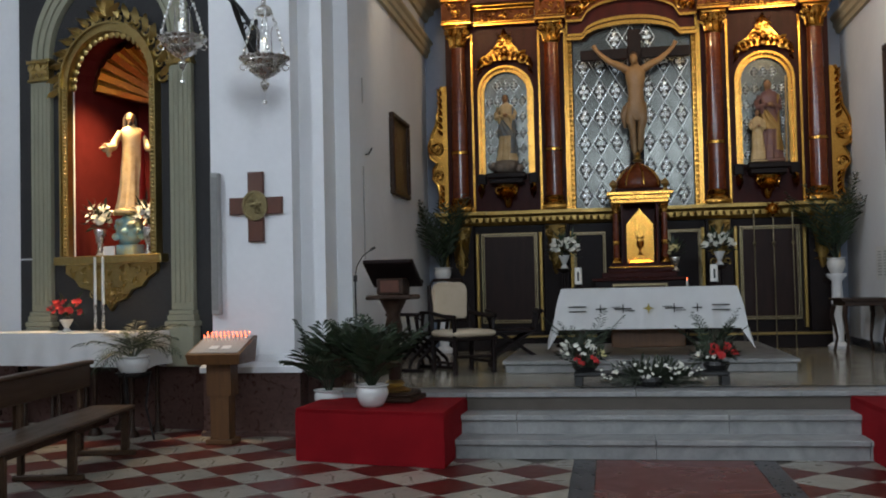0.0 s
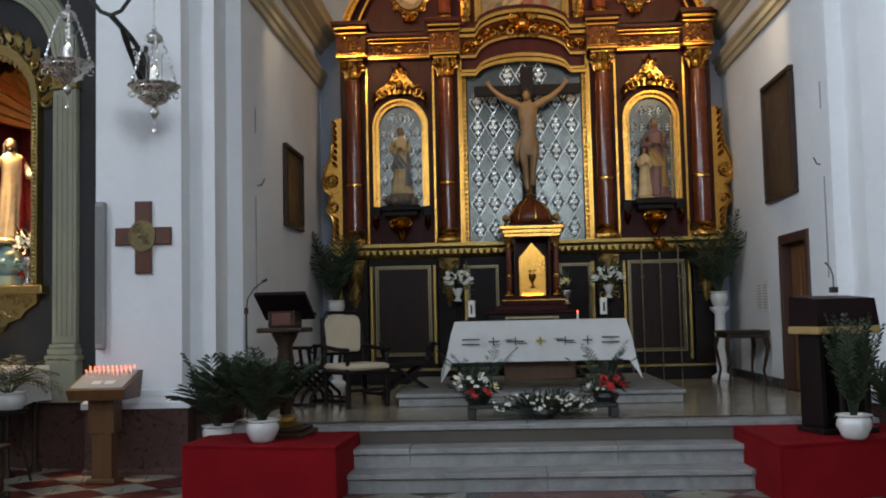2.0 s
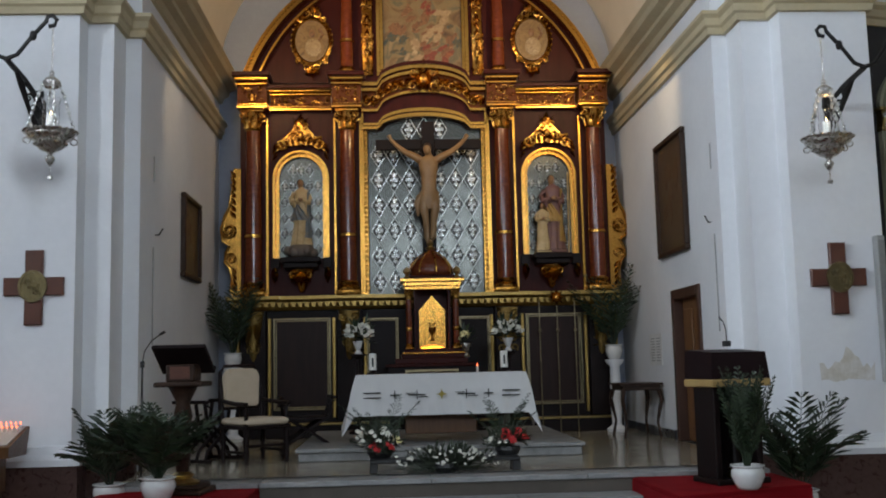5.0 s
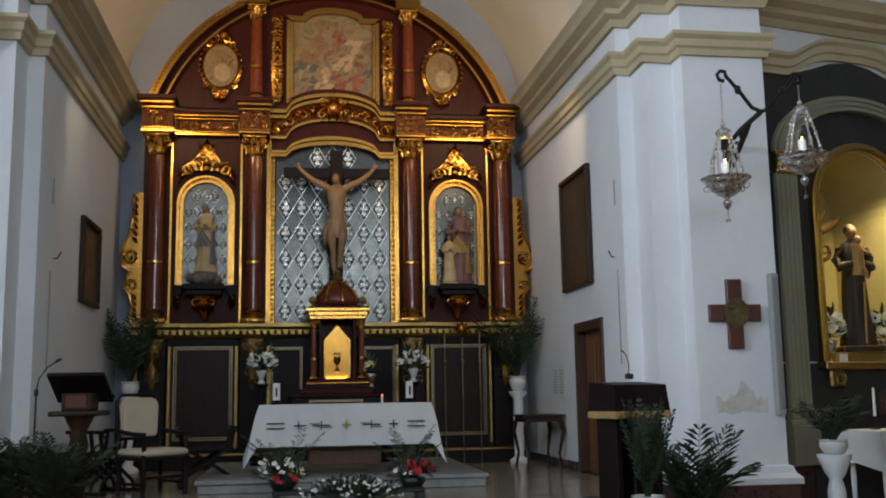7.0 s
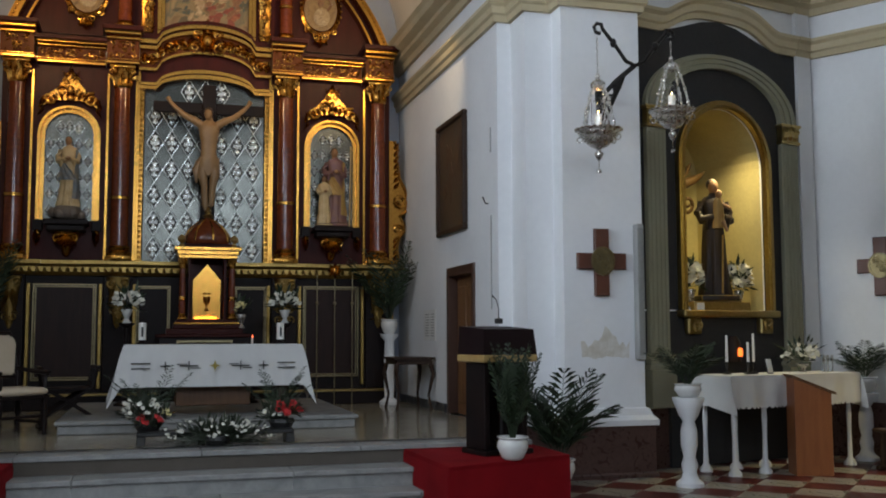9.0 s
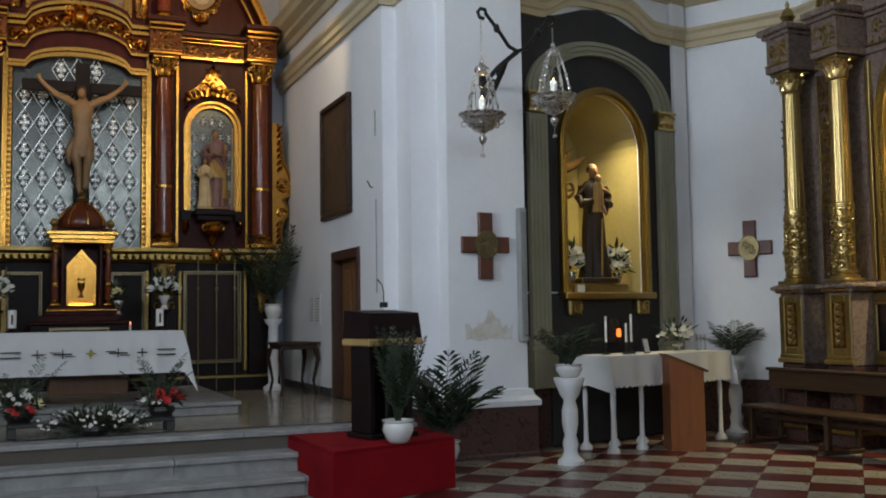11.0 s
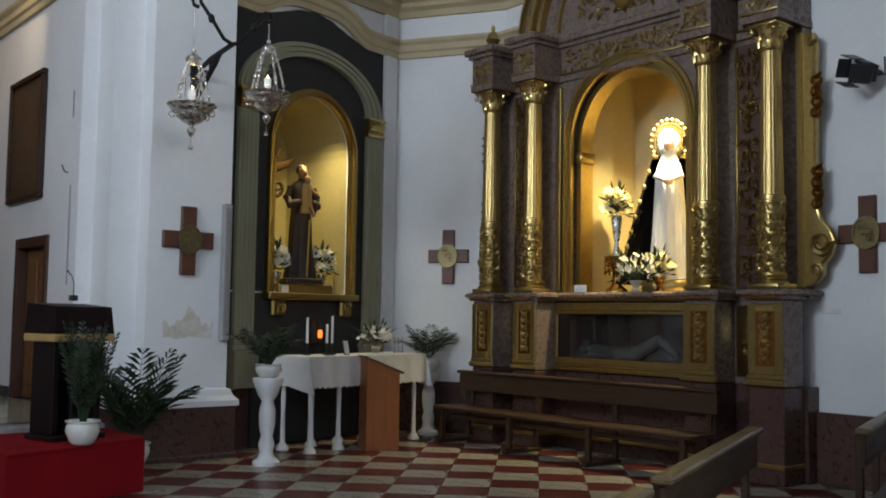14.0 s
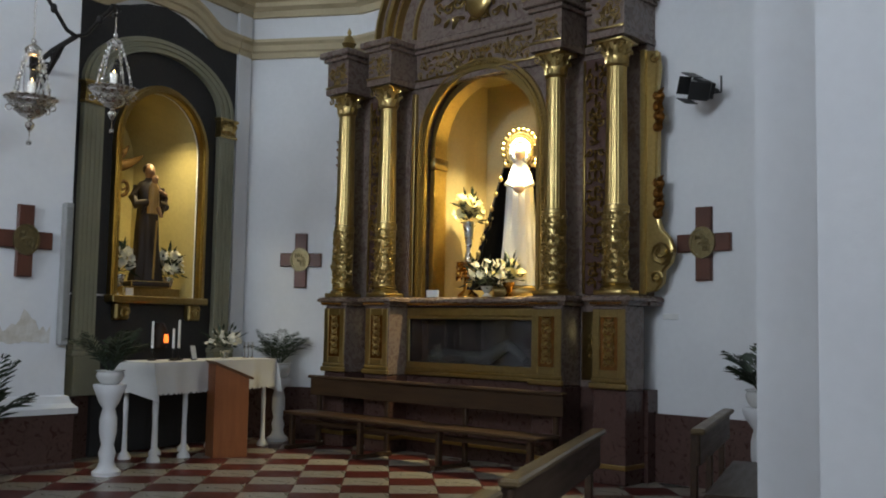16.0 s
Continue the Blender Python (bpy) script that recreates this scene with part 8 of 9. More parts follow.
# three gilded processional poles against the right lower panel
PP = thing("processional_poles", Matrix.Translation((AX + 1.95, RY - 0.16, PLAT)), "three thin gilded poles with carved crest", "processional poles")
for x in (-0.27, 0.0, 0.27):
    bm = B()
    tube(bm, [(x, 0, 0), (x, 0, 1.95 + (0.1 if x == 0 else 0))], 0.009, 6)
    lathe(bm, [(0.02, 0), (0.03, 0.02), (0.015, 0.05)], (x, 0, 1.5), 8)
    part("pole", bm, BRASS, PP)
bm = B()
for i in range(8):
    leaf(bm, 0, -0.01, 2.02, 0.13, i * 0.785, 0.5)
blob(bm, (0, -0.01, 2.02), (0.05, 0.02, 0.06), 8, 6)
part("crest", tidy(bm), GOLD, PP)

# side table, notice, doorway and pictures on the chancel walls
CT = thing("console_table", Matrix.Translation((3.38, 13.75, PLAT)), "small dark wooden table with curved legs by the wall", "table")
bm = B()
flat(bm, [(-0.30, -0.38), (0.29, -0.38), (0.29, 0.38), (-0.30, 0.38)], 0.70, 0.73)
part("tabletop", tidy(bm), DARKWOOD, CT)
bm = B()
box(bm, -0.26, 0.26, -0.34, 0.34, 0.63, 0.6995, 0.01)
part("apron", bm, DARKWOOD, CT)
for x in (-0.25, 0.24):
    for y in (-0.33, 0.33):
        bm = B()
        k = 1 if x > 0 else -1
        j = 1 if y > 0 else -1
        tube(bm, [(x, y, 0.63), (x + k * 0.02, y + j * 0.04, 0.5), (x - k * 0.03, y - j * 0.02, 0.2), (x + k * 0.0, y + j * 0.03, 0.0)], 0.026, 6, [1.4, 1.2, 0.7, 0.9])
        part("leg", bm, DARKWOOD, CT, smooth=True)
NP = thing("notice", Matrix.Translation((WR - 0.002, 13.72, 1.47)), "white printed notice on the wall", "notice")
bm = B()
box(bm, -0.006, 0, -0.32, 0.32, 0, 0.44)
part("sheet", bm, PAPER, NP)
for j in range(9):
    for c in (-0.15, 0.13):
        bm = B()
        box(bm, -0.0085, -0.0065, c - 0.09, c + 0.09, 0.06 + j * 0.038, 0.075 + j * 0.038)
        part("text_bar", bm, SPEAKERGREY, NP)
DR = thing("door_1", Matrix.Translation((WR, (D0 + D1) / 2, PLAT)), "brown panelled wooden door in a dark frame, closed", "door", kind="structure")
hd, dh = (D1 - D0) / 2, DT - PLAT
bm = B()
for s in (-1, 1):
    box(bm, -0.03, 0.25, min(s * hd, s * (hd - 0.10)), max(s * hd, s * (hd - 0.10)), 0, dh, 0.008)
box(bm, -0.03, 0.25, -hd + 0.1005, hd - 0.1005, dh - 0.12, dh, 0.008)
part("door_frame", bm, mat("dark_brown_frame", (0.065, 0.026, 0.014), 0.5, scale=3, grain=40, bump=0.05), DR)
bm = B()
box(bm, 0.10, 0.15, -hd + 0.102, hd - 0.102, 0.005, dh - 0.125)
lf = part("door_leaf", bm, DOORWOOD, DR)
for s in (-1, 1):
    for z0, z1 in ((0.15, 0.80), (0.92, 1.68)):
        bm = B()
        box(bm, 0.075, 0.0995, min(s * 0.05, s * 0.42), max(s * 0.05, s * 0.42), z0, z1, 0.015)
        part("panel", bm, DOORWOOD, lf)
bm = B()
blob(bm, (0.07, -0.40, 0.86), (0.025, 0.025, 0.025), 10, 8)
part("door_knob", bm, OLDGOLD, lf, "brass knob", True)


def wall_picture(m, w, h, label, seed):
    """A framed dark canvas; local x along the wall, -y towards the room."""
    t = thing("painting", m, label, "painting")
    bm = B()
    box(bm, -w / 2 + 0.05, w / 2 - 0.05, -0.03, -0.005, 0.05, h - 0.05)
    c = part("canvas", bm, DARKCANVAS, t, "darkened oil painting")
    rnd = random.Random(seed)
    bm = B()
    for i in range(7):
        x, z = rnd.uniform(-w * 0.25, w * 0.25), rnd.uniform(h * 0.25, h * 0.75)
        slab(bm, [(x + rnd.uniform(0.04, 0.14) * math.cos(k * 0.785), z + rnd.uniform(0.05, 0.2) * math.sin(k * 0.785)) for k in range(8)], -0.0335 - 0.0003 * i, -0.0302)
    part("faded_shapes", tidy(bm), mat("dim_ochre_paint", (0.075, 0.042, 0.022), 0.5, scale=8, grain=40), c)
    for k, (x0, x1, z0, z1) in enumerate(((-w / 2, w / 2, 0, 0.07), (-w / 2, w / 2, h - 0.07, h), (-w / 2, -w / 2 + 0.07, 0.0705, h - 0.0705), (w / 2 - 0.07, w / 2, 0.0705, h - 0.0705))):
        bm = B()
        box(bm, x0, x1, -0.07, 0, z0, z1, 0.012)
        part("frame_rail", bm, DARKWOOD, t)


wall_picture(Matrix.Translation((WL + 0.002, 13.34, 2.75)) @ Matrix.Rotation(radians(90), 4, "Z"), 1.10, 1.10, "dark old painting in a dark wooden frame", 1)
wall_picture(Matrix.Translation((WR - 0.002, 12.52, 2.89)) @ Matrix.Rotation(radians(-90), 4, "Z"), 1.28, 1.54, "large dark old painting in a dark wooden frame", 2)
for x, y in ((WL + 0.012, 11.3), (WR - 0.012, 10.95)):
    t = thing("wall_cable", Matrix.Translation((x, y, 2.95)), "thin cable and hooks on the white wall", "cable")
    s = 1 if x < 0 else -1
    for z0, z1 in ((0.0, -1.1), (0.75, 1.05)):
        bm = B()
        tube(bm, [(0, 0, z0), (0, 0, z1)], 0.008, 5)
        part("cable", bm, SPEAKERGREY, t)
    bm = B()
    tube(bm, [(0, 0.1, 0.15), (s * 0.06, 0.02, 0.14), (s * 0.12, -0.06, 0.20)], 0.008, 5)
    part("hook", bm, IRON, t)


# ---- crosses, loudspeakers, hanging lamps on the piers ----
MEDAL = mat("tarnished_brass_relief", (0.25, 0.20, 0.10), 0.36, 1.0, second=(0.14, 0.115, 0.06), scale=22, amount=0.7, grain=80, bump=0.05)


def station_cross(m, label):
    t = thing("wall_cross", m, label, "wall cross", "wall crosses")
    bm = B()
    pts = [(-0.085, 0), (0.085, 0), (0.085, 0.29), (0.29, 0.29), (0.29, 0.47), (0.085, 0.47), (0.085, 0.74), (-0.085, 0.74), (-0.085, 0.47), (-0.29, 0.47), (-0.29, 0.29), (-0.085, 0.29)]
    slab(bm, pts, -0.05, 0.0)
    tidy(bm)
    bmesh.ops.bevel(bm, geom=[e for e in bm.edges if all(v.co.y < -0.04 for v in e.verts)], offset=0.01, segments=1, affect="EDGES")
    part("cross_body", bm, CROSSWOOD, t)
    bm = B()
    band(bm, [(0.115 * math.cos(i * 0.2618), 0.38 + 0.135 * math.sin(i * 0.2618)) for i in range(25)], [(0.14 * math.cos(i * 0.2618), 0.38 + 0.16 * math.sin(i * 0.2618)) for i in range(25)], -0.075, -0.05)
    md = part("medallion_rim", tidy(bm), MEDAL, t, "brass oval rim", True)
    bm = B()
    slab(bm, [(0.115 * math.cos(i * 0.2618), 0.38 + 0.135 * math.sin(i * 0.2618)) for i in range(24)], -0.06, -0.0505)
    part("medallion", tidy(bm), MEDAL, md, "embossed brass relief")
    bm = B()
    rnd = random.Random(4)
    for i in range(26):
        a, r = rnd.uniform(0, 6.28), rnd.uniform(0.0, 0.095)
        blob(bm, (r * math.cos(a), -0.06, 0.38 + 1.1 * r * math.sin(a)), (rnd.uniform(0.008, 0.018), 0.010, rnd.uniform(0.012, 0.035)), 6, 4)
    part("relief", tidy(bm), MEDAL, md, smooth=True)
    return t


sc = station_cross(Matrix.Translation((-3.52, PF, 2.03)), "reddish wooden cross with oval brass relief on white wall")
for m in (Matrix.Translation((4.62, PF, 1.97)), Matrix.Translation((8.674, 10.416, 2.02)) @ Matrix.Rotation(radians(-59.3), 4, "Z"), Matrix.Translation((GX, 4.66, 2.04)) @ Matrix.Rotation(radians(-90), 4, "Z")):
    copy_thing(sc, m)
for x in (-3.95, 5.05):
    t = thing("column_loudspeaker", Matrix.Translation((x, PF - 0.015, 1.27)), "slim grey column loudspeaker on the pier", "loudspeaker")
    bm = B()
    box(bm, -0.045, 0.045, -0.10, 0.0, 0, 1.50, 0.012)
    part("case", bm, SPEAKERGREY, t)
    bm = B()
    box(bm, -0.036, 0.036, -0.106, -0.1005, 0.05, 1.45, 0.003)
    part("grille", bm, mat("grey_mesh", (0.27, 0.27, 0.26), 0.8, scale=20, grain=300, bump=0.15), t)
# damp patch
bm = B()
rnd = random.Random(12)
pts = [(-0.28 + 0.56 * i / 14, 0.0 + rnd.uniform(-0.02, 0.02)) for i in range(15)] + [(0.29 - 0.58 * i / 14, 0.13 + rnd.uniform(-0.03, 0.05) + 0.20 * max(0, 1 - abs(0.02 - (0.29 - 0.58 * i / 14)) / 0.16)) for i in range(15)]
slab(bm, pts, -0.003, 0.0)
single("damp_patch", tidy(bm), DAMP, Matrix.Translation((4.66, PF - 0.0005, 1.30)), "peeling damp patch on the white pier", "stain", kind="structure")


def hanging_lamp(at, label, scale=1.0, top=1.10):
    """Silver sanctuary lamp: pierced dish, three chains of crystal beads, candle, drop."""
    t = thing("hanging_lamp", Matrix.Translation(at) @ Matrix.Scale(scale, 4), label, "hanging lamp", "hanging lamps")
    bm = B()
    lathe(bm, [(0.004, -0.345), (0.020, -0.33), (0.046, -0.28), (0.048, -0.255), (0.018, -0.225), (0.034, -0.205), (0.10, -0.175), (0.145, -0.135), (0.155, -0.105), (0.145, -0.095), (0.165, -0.085), (0.21, -0.065), (0.238, -0.03), (0.235, -0.018), (0.252, -0.005), (0.258, 0.018), (0.22, 0.025), (0.10, 0.02)], segs=28)
    for i in range(20):
        a = i * math.pi / 10
        blob(bm, (0.248 * math.cos(a), 0.248 * math.sin(a), 0.012), (0.030, 0.030, 0.018), 6, 4)
        blob(bm, (0.152 * math.cos(a), 0.152 * math.sin(a), -0.115), (0.020, 0.020, 0.014), 6, 4)
    part("dish", bm, LAMPSILVER, t, "embossed tarnished silver dish", True)
    for i in range(6):
        a = i * math.pi / 3 + 0.3
        bm = B()
        tube(bm, [((0.225 + 0.035 * math.cos(q)) * math.cos(a), (0.225 + 0.035 * math.cos(q)) * math.sin(a), -0.085 + 0.032 * math.sin(q)) for q in (2.4, 1.6, 0.8, 0.0, -0.8, -1.6, -2.4, -3.2)], 0.008, 5)
        part("handle_scroll", bm, LAMPSILVER, t, smooth=True)
    bm = B()
    tube(bm, [(0, 0, -0.34), (0, 0, -0.44)], 0.004, 4)
    box(bm, -0.02, 0.02, -0.02, 0.02, -0.48, -0.4405, 0.004)
    part("drop", bm, LAMPSILVER, t)
    bm = B()
    lathe(bm, [(0.006, 0.66), (0.022, 0.645), (0.028, 0.62), (0.016, 0.60), (0.055, 0.575), (0.085, 0.545), (0.088, 0.525), (0.075, 0.50), (0.070, 0.48), (0.055, 0.50)], segs=18)
    part("crown", bm, LAMPSILVER, t, smooth=True)
    for i in range(4):
        a = i * math.pi / 2 + 0.5
        bm = B()
        for k in range(10):
            q = k / 9
            r = 0.225 * (1 - q) + 0.085 * q + 0.012 * math.sin(math.pi * q)
            w = 0.021 if k % 3 == 1 else 0.014
            blob(bm, (r * math.cos(a), r * math.sin(a), 0.03 + 0.47 * q), (w, w, 0.030), 6, 5)
        part("bead_chain", bm, SILVERLIGHT, t, "glittering bead chain", True)
    bm = B()
    lathe(bm, [(0.04, 0.03), (0.042, 0.19), (0.01, 0.195)], segs=14)
    part("candle", bm, WAX, t, smooth=True)
    bm = B()
    lathe(bm, [(0.003, 0), (0.008, 0.012), (0.005, 0.024), (0.001, 0.036)], (0, 0, 0.197), 8)
    part("flame", bm, FLAME, t)
    bm = B()
    lathe(bm, [(0.07, 0.03), (0.085, 0.12), (0.08, 0.30), (0.10, 0.36), (0.098, 0.36), (0.077, 0.30), (0.082, 0.12), (0.067, 0.035)], segs=18)
    g = part("glass_cup", bm, CRYSTAL, t, "clear glass chimney", True)
    g.visible_shadow = False
    bm = B()
    for k in range(max(1, round((top / scale - 0.66) / 0.0385))):
        z = 0.66 + k * 0.0385
        e = [(0.010 * math.cos(q * 1.047), 0.022 * math.sin(q * 1.047)) for q in range(7)]
        tube(bm, [(u, 0, z + 0.02 + v) if k % 2 else (0, u, z + 0.02 + v) for u, v in e], 0.0035, 4)
    part("chain", bm, LAMPSILVER, t)
    return t


def lamp_bracket(px, pz, s):
    """Black iron bracket standing out from the pier, with a scrolled cross-bar."""
    t = thing("lamp_bracket", Matrix.Translation((px, PF, pz)), "black wrought iron lamp bracket with scrolled ends", "bracket")
    bm = B()
    box(bm, -0.05, 0.05, -0.03, 0, -0.25, 0.20, 0.01)
    part("wall_plate", bm, IRON, t)
    bm = B()
    tube(bm, [(0, -0.02, 0.10), (0.0, -0.4, 0.20), (0, -0.88, 0.26)], 0.028, 6)
    part("arm", bm, IRON, t)
    bm = B()
    tube(bm, [(0, -0.02, -0.20), (0.0, -0.25, -0.08), (0, -0.5, 0.14), (0, -0.62, 0.21)], 0.026, 6, [1.5, 0.8, 1.4, 0.8])
    for q in range(3):
        scroll(bm, 0.0, -0.12 - 0.16 * q, -0.02 + 0.07 * q, 0.05, 1, 0, 1.3, 0.3)
    part("brace", tidy(bm), IRON, t, smooth=True)
    for k in (-1, 1):
        bm = B()
        pts = [(0, -0.88, 0.26), (k * 0.10, -0.88, 0.30), (k * 0.22, -0.88, 0.46), (k * 0.36, -0.88, 0.62)]
        pts += [(k * (0.40 + 0.055 * math.cos(a)), -0.88, 0.62 + 0.055 * math.sin(a)) for a in (2.2, 1.2, 0.2, -0.9, -1.9)]
        tube(bm, pts, 0.021, 6)
        blob(bm, (k * 0.24, -0.88, 0.48), (0.035, 0.035, 0.05), 8, 6)
        part("cross_bar", tidy(bm), IRON, t, smooth=True)
    return t


for px, pz, outer in ((4.63, 4.06, 1), (-3.52, 4.20, -1)):
    lamp_bracket(px, pz, 1)
    for k in (-1, 1):
        hang = 0.80 if k == outer else 1.05
        hanging_lamp((px + k * 0.42, PF - 0.88, pz + 0.60 - hang), "tarnished silver hanging lamp with bead chains and lit candle", 0.90, hang)
lamp("flame_light", "POINT", pose(4.21, PF - 0.88, 4.0), 0.4, (1, 0.6, 0.25), 0.02)

# ---- left transept ----
CS = thing("votive_candle_stand", Matrix.Translation((-3.72, 9.46, 0)), "brown oak votive candle stand with lit red candles", "candle stand")
CS.scale = (0.74, 0.85, 1.0)
bm = B()
box(bm, -0.19, 0.19, -0.14, 0.14, 0, 0.05, 0.008)
v = [(-0.13, -0.10), (0.13, -0.10), (0.13, 0.10), (-0.13, 0.10)]
flat(bm, v, 0.0505, 0.48)
flat(bm, [(-0.17, -0.12), (0.17, -0.12), (0.17, 0.12), (-0.17, 0.12)], 0.4805, 0.80)
part("post", tidy(bm), OAK, CS)
bm = B()
a = [(-0.36, -0.26, 0.80), (0.36, -0.26, 0.80), (0.36, 0.26, 0.80), (-0.36, 0.26, 0.80), (-0.38, -0.30, 0.90), (0.38, -0.30, 0.90), (0.38, 0.30, 1.06), (-0.38, 0.30, 1.06)]
v = [bm.verts.new(p) for p in a]
for q in ((3, 2, 1, 0), (4, 5, 6, 7), (0, 1, 5, 4), (2, 3, 7, 6), (0, 4, 7, 3), (1, 2, 6, 5)):
    bm.faces.new([v[i] for i in q])
part("tray", tidy(bm), OAK, CS)
bm = B()
v = [bm.verts.new(p) for p in ((-0.34, -0.26, 0.915), (0.34, -0.26, 0.915), (0.34, 0.27, 1.058), (-0.34, 0.27, 1.058), (-0.34, -0.26, 0.921), (0.34, -0.26, 0.921), (0.34, 0.27, 1.064), (-0.34, 0.27, 1.064))]
for q in ((3, 2, 1, 0), (4, 5, 6, 7), (0, 1, 5, 4), (2, 3, 7, 6), (0, 4, 7, 3), (1, 2, 6, 5)):
    bm.faces.new([v[i] for i in q])
part("metal_plate", tidy(bm), SPEAKERGREY, CS, "grey metal plate")
rnd = random.Random(6)
for j in range(2):
    for i in range(11):
        bm = B()
        y = 0.10 + j * 0.11
        tube(bm, [(-0.30 + i * 0.06, y, 1.02 + j * 0.03), (-0.30 + i * 0.06, y, 1.055 + j * 0.03)], 0.011, 6)
        c = part("votive_candle", bm, WAX, CS)
        if rnd.random() < 0.85:
            bm = B()
            lathe(bm, [(0.006, 0), (0.010, 0.010), (0.003, 0.024)], (-0.30 + i * 0.06, y, 1.055 + j * 0.03), 6)
            part("flame", bm, REDFLAME, c)
for x in (-0.05, 0.12):
    bm = B()
    rotbox(bm, (x, -0.13, 0.963), (0.12, 0.10, 0.004), Matrix.Rotation(radians(15), 3, "X"))
    part("paper_slip", bm, PAPER, CS)


def cloth_table(M_, c, length, depth, y0, h, drop, label, lace):
    t = thing("side_table", M_ @ Matrix.Translation((c, y0, 0)), "wooden table with turned legs under a white cloth", "table")
    bm = B()
    box(bm, -length / 2, length / 2, 0, depth, h - 0.06, h - 0.004, 0.006)
    part("tabletop", bm, DARKWOOD, t)
    n = 5
    for i in range(n):
        x = -length / 2 + 0.10 + (length - 0.2) * i / (n - 1)
        for y in (0.07, depth - 0.07):
            bm = B()
            lathe(bm, [(0.075, 0), (0.075, 0.03), (0.03, 0.09), (0.024, 0.4), (0.03, 0.6), (0.022, 0.75), (0.035, h - 0.0605)], (x, y, 0), 12)
            part("leg", bm, PLASTER if lace else DARKWOOD, t, "white turned leg" if lace else "", True)
    k = thing("tablecloth", M_ @ Matrix.Translation((c, y0, 0)), label, "tablecloth")
    bm = B()
    nx = 90
    rows = []
    L2 = length / 2 + 0.02
    for j in range(8):
        row = []
        for i in range(nx + 1):
            x = -L2 + 2 * L2 * i / nx
            if j < 6:
                q = 1 - j / 5
                sc_ = 0.025 * abs(math.sin(i * math.pi / 3)) if (lace and j == 0) else 0
                row.append(bm.verts.new((x, -0.02 - 0.015 * q + q * 0.018 * math.sin(x * 19), h - drop * q - sc_)))
            else:
                row.append(bm.verts.new((x, depth * (j - 5) / 2, h)))
        rows.append(row)
    for a, b in zip(rows, rows[1:]):
        for i in range(nx):
            bm.faces.new((a[i], a[i + 1], b[i + 1], b[i]))
    for s in (0, nx):
        pr = [rows[j][s] for j in range(5, 8)]
        last = pr
        for q in range(1, 6):
            ln = [bm.verts.new((v.co.x + (1 if s else -1) * (0.03 * q / 5 + 0.01 * math.sin(q + i)), v.co.y - (0.02 * q if i == 0 else 0), h - (drop * (1.25 if i == 0 else 1.0)) * q / 5)) for i, v in enumerate(pr)]
            for i in range(2):
                bm.faces.new((last[i], last[i + 1], ln[i + 1], ln[i]))
            last = ln
    part("cloth", tidy(bm), LINEN, k, smooth=True)


cloth_table(ML, CL - 0.22, 2.2, 0.55, -0.72, 1.10, 0.36, "white linen cloth over a side table", False)
cloth_table(MR, 1.66, 2.08, 0.58, -0.98, 1.09, 0.34, "white lace-edged cloth over a side table", True)
vase_of_flowers(ML @ Vector((CL - 0.30, -0.45, 1.101)), "red flowers in a white square pot", PETALRED, None, 0.14, (0.20, 0.16, 0.22), 26, 31, 0.04)
for dx in (0.16, 0.27):
    p = ML @ Vector((CL + dx, -0.50, 1.101))
    t = thing("tall_candlestick", Matrix.Translation(p), "tall slim candlestick with long white candle", "candlestick")
    bm = B()
    lathe(bm, [(0.06, 0), (0.06, 0.015), (0.015, 0.04), (0.02, 0.12), (0.012, 0.2), (0.025, 0.30)], segs=12)
    part("stick", bm, LAMPSILVER, t, smooth=True)
    bm = B()
    lathe(bm, [(0.017, 0.301), (0.015, 0.82), (0.003, 0.825)], segs=10)
    part("candle", bm, WAX, t, smooth=True)
# tall vases beside the statue in the left niche
for dx, sd in ((-0.34, 41), (0.37, 43)):
    vase_of_flowers(ml(dx, 0.14, 1.957).translation, "white flowers in a silver goblet vase", PETAL, None, 0.32, (0.15, 0.12, 0.28), 44, sd, 0.042, LAMPSILVER)
bm = B()
box(bm, -0.08, 0.08, -0.01, 0.01, 0, 0.11, 0.004)
single("small_sign", bm, PAPER, ml(-0.10, 0.02, 1.957), "small framed card on the niche ledge", "card")
for dx, sd in ((-0.42, 45), (0.40, 47)):
    vase_of_flowers(mr(dx, 0.16, 1.836).translation, "white lilies in a silver vase", PETAL, None, 0.26, (0.18, 0.10, 0.34), 44, sd, 0.065, LAMPSILVER)
bm = B()
box(bm, -0.06, 0.06, -0.005, 0.005, 0, 0.09, 0.002)
single("small_sign", bm, PAPER, mr(-0.46, -0.06, 1.836), "small white card on the niche ledge", "card")
# potted plant on an iron stand
PS = thing("iron_plant_stand", Matrix.Translation((-4.72, 9.55, 0)), "black iron plant stand with three legs", "plant stand")
for i in range(3):
    a = i * 2.094 + 0.4
    bm = B()
    tube(bm, [(0.20 * math.cos(a), 0.20 * math.sin(a), 0), (0.12 * math.cos(a), 0.12 * math.sin(a), 0.35), (0.17 * math.cos(a), 0.17 * math.sin(a), 0.72)], 0.012, 6)
    part("leg", bm, IRON, PS)
bm = B()
tube(bm, [(0.17 * math.cos(i * 0.3927), 0.17 * math.sin(i * 0.3927), 0.70) for i in range(17)], 0.012, 6)
part("ring", bm, IRON, PS)
bm = B()
lathe(bm, [(0.14, 0.66), (0.16, 0.675)], segs=14)
part("dish", bm, IRON, PS)
potted_palm((-4.72, 9.55, 0.676), 0.17, 0.20, 18, 0.62, 51, "drooping leafy plant in a white pot", 2.0, 0.20, 0.9, LEAFDARK)


